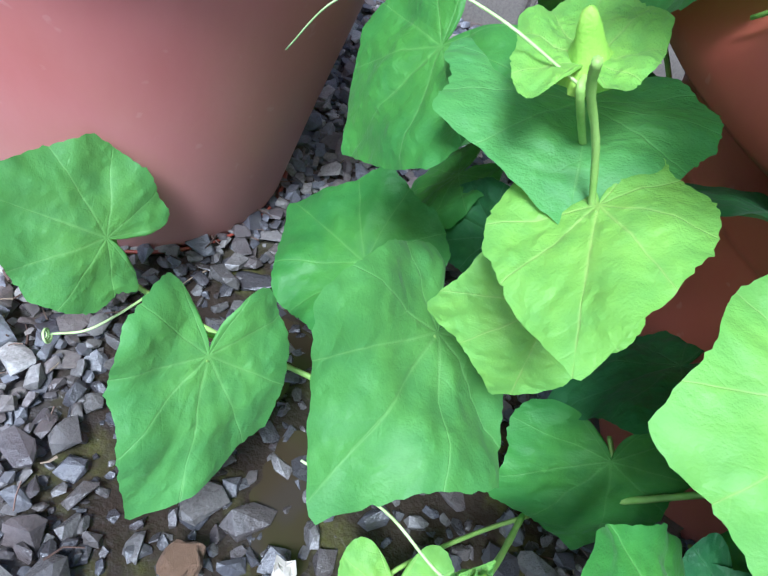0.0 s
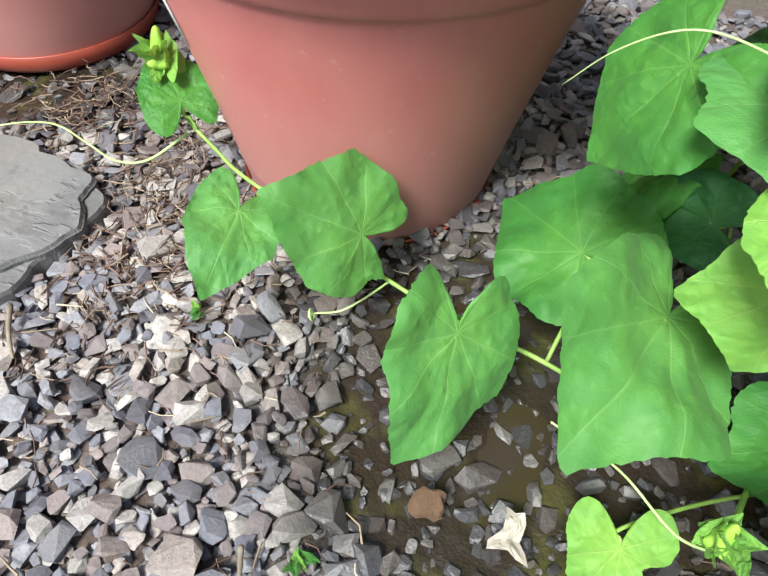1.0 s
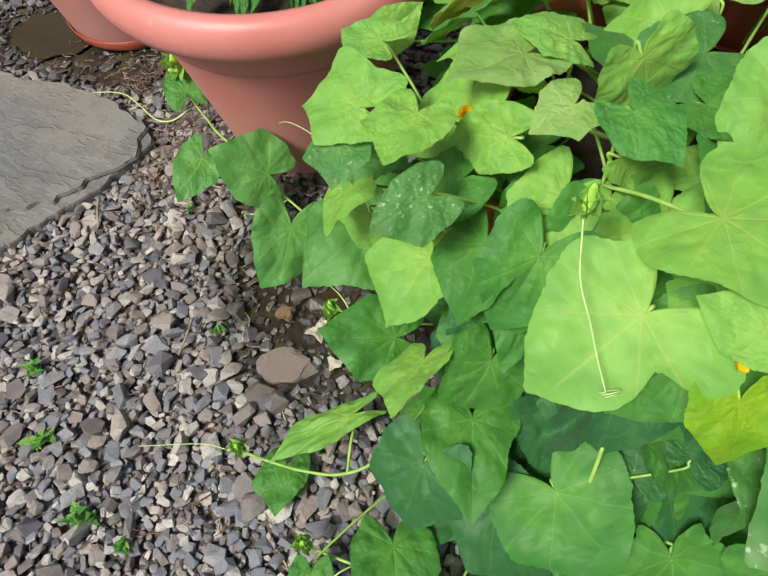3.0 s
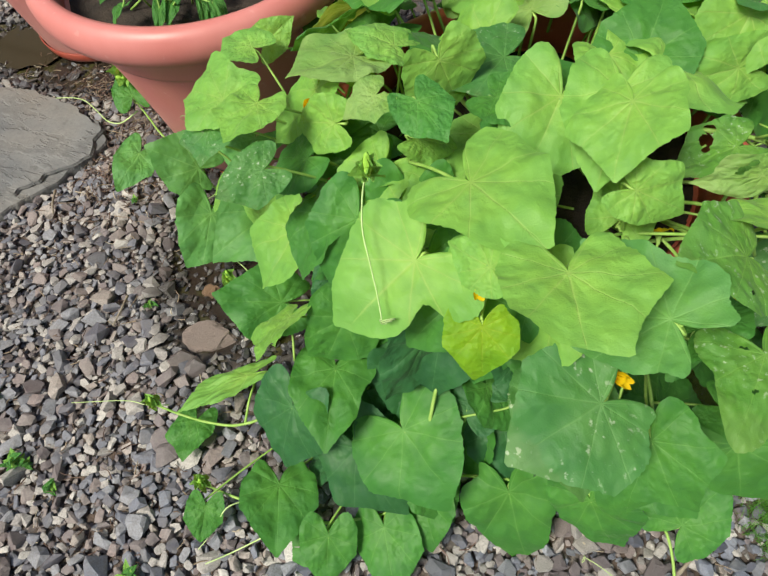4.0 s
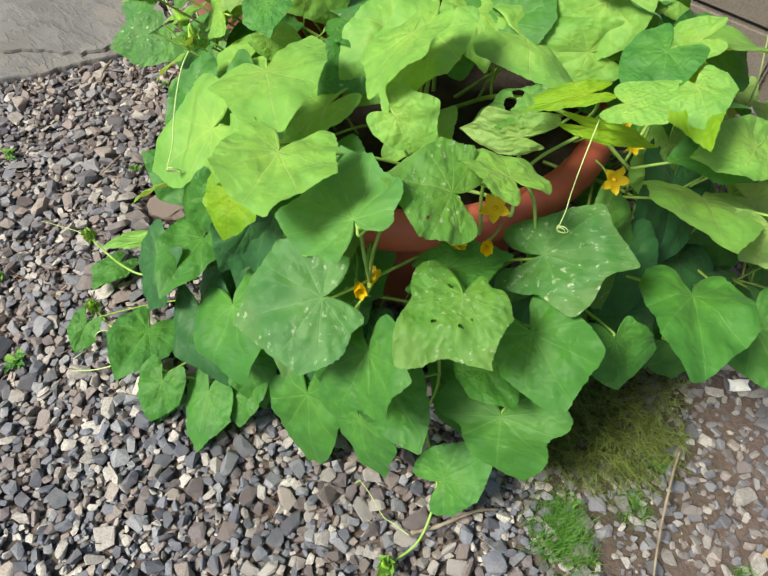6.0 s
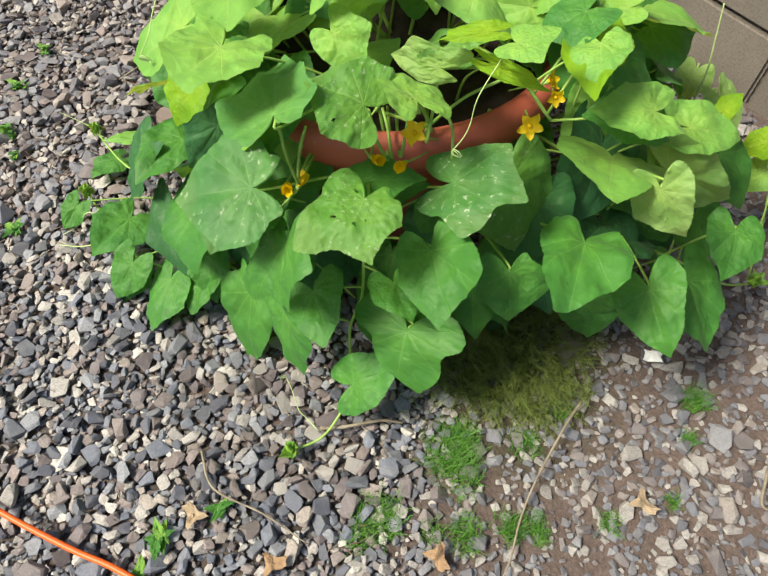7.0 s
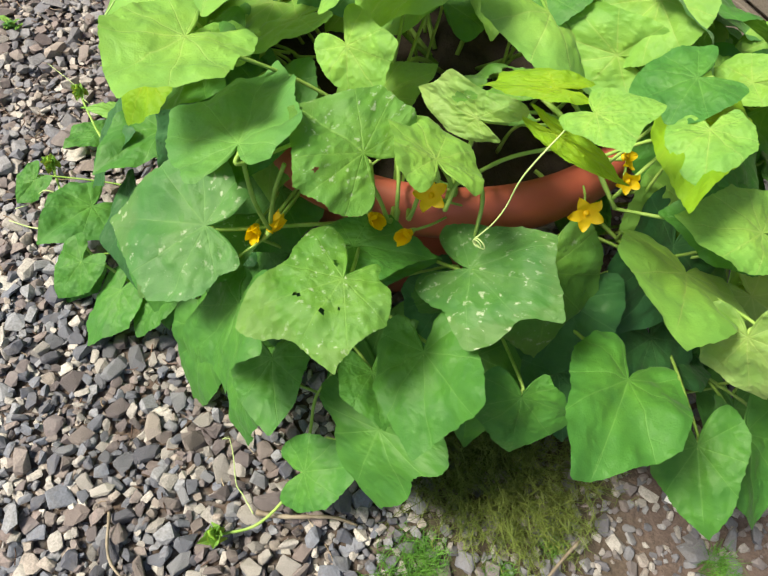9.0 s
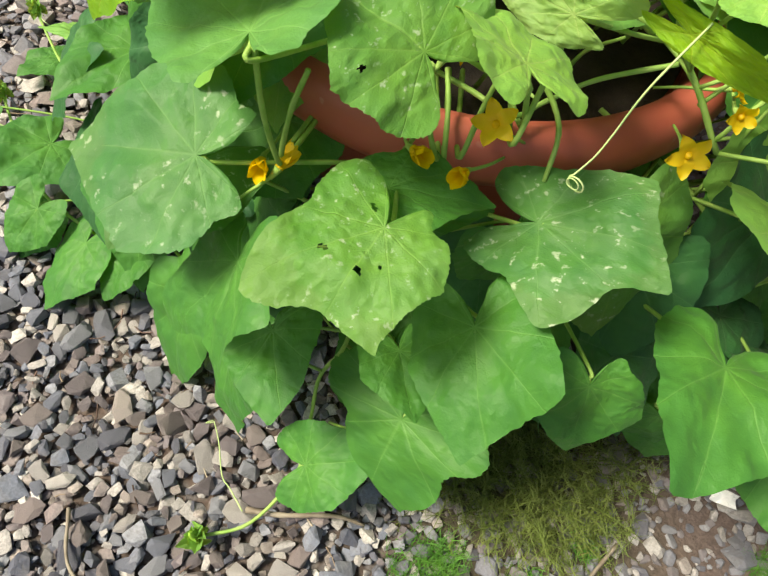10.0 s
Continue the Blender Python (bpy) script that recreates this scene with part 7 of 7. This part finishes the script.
def orange_cord():
    pts = [(0.42, -0.600, 0.030), (0.50, -0.530, 0.028), (0.58, -0.470, 0.026), (0.658, -0.423, 0.026), (0.724, -0.382, 0.024), (0.778, -0.345, 0.024), (0.865, -0.296, 0.024), (0.96, -0.236, 0.024), (1.08, -0.180, 0.022), (1.25, -0.14, 0.022)]
    v, f = tube(smooth_line([Vector(p) for p in pts], 8), 0.0042, 0.0042, 10)
    return tagged(new("extension_cord", mesh_of("extension_cord", v, f, CORD, True)), "bright orange electric cord lying across gravel", "cord")


orange_cord()


def scrap(name, x, y, z, outline, crease, mat, yaw, label, category, seed, thick=0.0006):
    """A thin curled scrap with a real thickness, from a radial outline of (degrees, radius)."""
    rings, n = 5, len(outline)
    top, faces = [(0, 0, 0)], []
    for i in range(1, rings + 1):
        for a, r in outline:
            q = i / rings
            px, py = r * q * math.cos(radians(a)), r * q * math.sin(radians(a))
            top.append((px, py, crease * (noise.noise((px * 45, py * 45, seed)) + 0.5 * noise.noise((px * 110, py * 110, seed)) + 8 * (px * px + py * py) / 0.02 * 0.05)))
    faces += [(0, 1 + k, 1 + (k + 1) % n) for k in range(n)]
    for i in range(rings - 1):
        for k in range(n):
            l = (k + 1) % n
            faces.append((1 + i * n + k, 1 + (i + 1) * n + k, 1 + (i + 1) * n + l, 1 + i * n + l))
    m = len(top)
    low = [(p[0], p[1], p[2] - thick) for p in top]
    under = [tuple(q + m for q in reversed(g)) for g in faces]
    rim = [(1 + (rings - 1) * n + k, m + 1 + (rings - 1) * n + k, m + 1 + (rings - 1) * n + (k + 1) % n, 1 + (rings - 1) * n + (k + 1) % n) for k in range(n)]
    ob = new(name, mesh_of(name, top + low, faces + under + rim, mat, False))
    ob.matrix_basis = pose(x, y, z, 6, -5, yaw)
    return tagged(ob, label, category)


scrap("paper_scrap", 0.982, 0.469, 0.016, [(12, 0.0105), (32, 0.0158), (50, 0.0097), (90, 0.0075), (130, 0.0105), (152, 0.0173), (166, 0.0128), (200, 0.0135), (214, 0.0165), (240, 0.0090), (270, 0.0075), (312, 0.0112), (334, 0.0165), (350, 0.0112)], 0.012, PAPER, 35, "crumpled scrap of white paper on gravel", "litter", 3.0)
LEAF_SHAPE = [(0, 0.024), (12, 0.015), (35, 0.009), (68, 0.010), (95, 0.017), (113, 0.020), (126, 0.014), (160, 0.009), (192, 0.014), (210, 0.022), (226, 0.015), (258, 0.008), (288, 0.010), (312, 0.016), (330, 0.021), (345, 0.019)]
scrap("dead_leaf", 0.05, 0.151, 0.012, LEAF_SHAPE, 0.013, DRY_LEAF, 100, "curled bone-white dead leaf on wet mud", "dead leaf", 5.0)
scrap("dead_leaf", 0.095, 0.111, 0.010, [(a, r * (0.55 if a > 180 else 0.85)) for a, r in LEAF_SHAPE], 0.010, DRY_LEAF, 40, "small torn pale dead leaf on wet mud", "dead leaf", 3.3)
scrap("dead_leaf", 1.126, 0.288, 0.020, LEAF_SHAPE, 0.013, TAN_LEAF, 30, "pale tan dead leaf lying on soil", "dead leaf", 7.9)
scrap("dead_leaf", 0.776, -0.23, 0.020, LEAF_SHAPE, 0.013, TAN_LEAF, 200, "pale torn dead leaf on gravel", "dead leaf", 5.4)
scrap("dead_leaf", 0.894, -0.172, 0.020, LEAF_SHAPE, 0.013, BROWN_LEAF, 80, "brown curled dead leaf on gravel", "dead leaf", 6.3)
scrap("dead_leaf", 1.015, 0.014, 0.020, LEAF_SHAPE, 0.013, BROWN_LEAF, 10, "brown curled dead leaf on soil", "dead leaf", 7.1)


def twig(points, r, label, mat=None):
    line = smooth_line([Vector(p) for p in points], 7)
    v, f = tube(line, r, r * 0.5, 7, wob=0.15)
    return tagged(new("twig", mesh_of("twig", v, f, mat or DRY_STALK, True)), label, "twig")


twig([(0.970, 0.325, 0.016), (0.985, 0.275, 0.018), (1.016, 0.193, 0.016), (1.045, 0.135, 0.014), (1.079, 0.083, 0.016), (1.10, 0.02, 0.016)], 0.0022, "long pale dry twig lying on bare soil")
twig([(0.775, -0.020, 0.020), (0.795, 0.010, 0.024), (0.819, 0.060, 0.024), (0.840, 0.085, 0.020)], 0.0034, "short grey-brown dry twig on gravel")
twig([(1.193, 0.480, 0.014), (1.205, 0.450, 0.018), (1.226, 0.420, 0.014), (1.250, 0.440, 0.014), (1.290, 0.460, 0.014)], 0.0028, "thin bent dry twig on soil")
twig([(0.700, -0.180, 0.016), (0.760, -0.190, 0.020), (0.830, -0.150, 0.018), (0.900, -0.120, 0.018)], 0.0020, "thin crooked dry twig on gravel")
twig([(-0.140, 0.100, 0.016), (-0.132, 0.075, 0.020), (-0.128, 0.040, 0.016)], 0.0024, "straight brown dry twig on gravel")
twig([(-0.42, 0.25, 0.016), (-0.40, 0.22, 0.020), (-0.385, 0.20, 0.016)], 0.0028, "short brown wood splinter on gravel")


def big_stone(x, y, z, sx, sy, sz, yaw, seed, mat, label):
    bm = bmesh.new()
    bmesh.ops.create_icosphere(bm, subdivisions=3, radius=1.0)
    for q in bm.verts:
        d = q.co.normalized()
        q.co = d * (1 + 0.34 * noise.noise(d * 1.6 + Vector((seed, 0, 0))) + 0.13 * noise.noise(d * 4 + Vector((0, seed, 0))) + 0.05 * noise.noise(d * 9 + Vector((0, 0, seed))))
        q.co.z = max(-0.6, min(0.62, q.co.z))
    me = bpy.data.meshes.new("rock")
    bm.to_mesh(me)
    bm.free()
    me.materials.append(mat)
    ob = new("rock", me)
    ob.matrix_basis = pose(x, y, z, 4, -3, yaw) @ Matrix.Diagonal((sx, sy, sz, 1))
    return tagged(ob, label, "rock")


ROCK_PINK = plain("pink_grey_rock", (0.115, 0.090, 0.078), (0.285, 0.225, 0.198), 0.85, 26.0, 0.7)
ROCK_RUST = plain("rust_brown_rock", (0.13, 0.075, 0.042), (0.27, 0.165, 0.095), 0.55, 60.0, 0.8)
big_stone(0.022, 0.086, -0.010, 0.045, 0.030, 0.018, 25, 2.0, ROCK_PINK, "flat pinkish grey rock half buried in soil")
big_stone(-0.014, 0.166, 0.004, 0.014, 0.012, 0.010, 20, 5.0, ROCK_RUST, "rounded rust-brown stone on wet mud")


def wood_shreds():
    """Bark shreds, husks and rootlets strewn between the stones."""
    rng = random.Random(31)
    v, f = [], []
    for i in range(2500):
        x, y = rng.uniform(-0.75, 0.30), rng.uniform(-0.45, 0.60)
        if rng.random() < 0.16:
            x, y = rng.uniform(0.4, 1.4), rng.uniform(-0.4, 0.5)
        if rng.random() < 0.35:
            x, y = rng.gauss(-0.33, 0.07), rng.gauss(0.40, 0.09)
        elif rng.random() < 0.16:
            x, y = rng.gauss(-0.50, 0.05), rng.gauss(0.545, 0.04)
        if not free_ground(x, y, 0.01) or (bareness(x, y) > 0.45 and x > -0.35):
            continue
        a, l = rng.uniform(0, 6.283), rng.uniform(0.008, 0.030)
        z = ground_height(x, y) + rng.uniform(0.006, 0.019)
        p = Vector((x, y, z))
        d = Vector((math.cos(a), math.sin(a), rng.uniform(-0.2, 0.2))) * l
        side = Vector((-math.sin(a), math.cos(a), 0)) * rng.uniform(-0.2, 0.2) * l
        tube([p - d * 0.5, p + side, p + d * 0.5], rng.uniform(0.0005, 0.0013), 0.0005, 4, v, f)
    return tagged(new("wood_shreds", mesh_of("wood_shreds", v, f, SHRED)), "brown bark shreds and rootlets strewn over gravel", "litter", "", "stuff")


def shred_material():
    n = Nodes("bark_shreds")
    rnd = n.add("ShaderNodeNewGeometry").outputs["Random Per Island"]
    col = n.ramp(rnd, [(0.0, (0.07, 0.040, 0.028)), (0.3, (0.13, 0.085, 0.062)), (0.60, (0.17, 0.105, 0.080)), (0.72, (0.25, 0.19, 0.13)), (0.94, (0.40, 0.34, 0.25))], "CONSTANT")
    return n.finish(col, 0.9)


SHRED = shred_material()
wood_shreds()


# ---- limp greens in the middle pot ----
def pot_greens():
    px, py = POTS["middle"]
    g = empty("pot_seedlings", (px, py, 0.34), "limp green seedlings drooping inside the salmon pot", "seedlings")
    rng = random.Random(12)
    for k in range(26):
        a = rng.uniform(-2.9, -0.3) if k < 18 else rng.uniform(0, 6.283)
        r0, r1 = rng.uniform(0.05, 0.16), rng.uniform(0.12, 0.205)
        b = a + rng.gauss(0, 0.5)
        p0 = (px + r0 * math.cos(a), py + r0 * math.sin(a), 0.345)
        p2 = (px + r1 * math.cos(b), py + r1 * math.sin(b), 0.362 + rng.uniform(0, 0.05))
        mid = (0.5 * (p0[0] + p2[0]), 0.5 * (p0[1] + p2[1]), 0.385 + rng.uniform(0, 0.03))
        stem(g, [p0, mid, p2], 0.0018, 0.0012, "stalk")
        leaf(g, p2[0], p2[1], p2[2], math.degrees(b) - 90, rng.uniform(-40, 10), rng.uniform(-40, 40), rng.uniform(0.02, 0.045), rng.uniform(0.012, 0.028), rng.choice(["mid", "dark", "mid"]), 0.4, 0.3, 0.1, name="leaflet")
    return g


pot_greens()
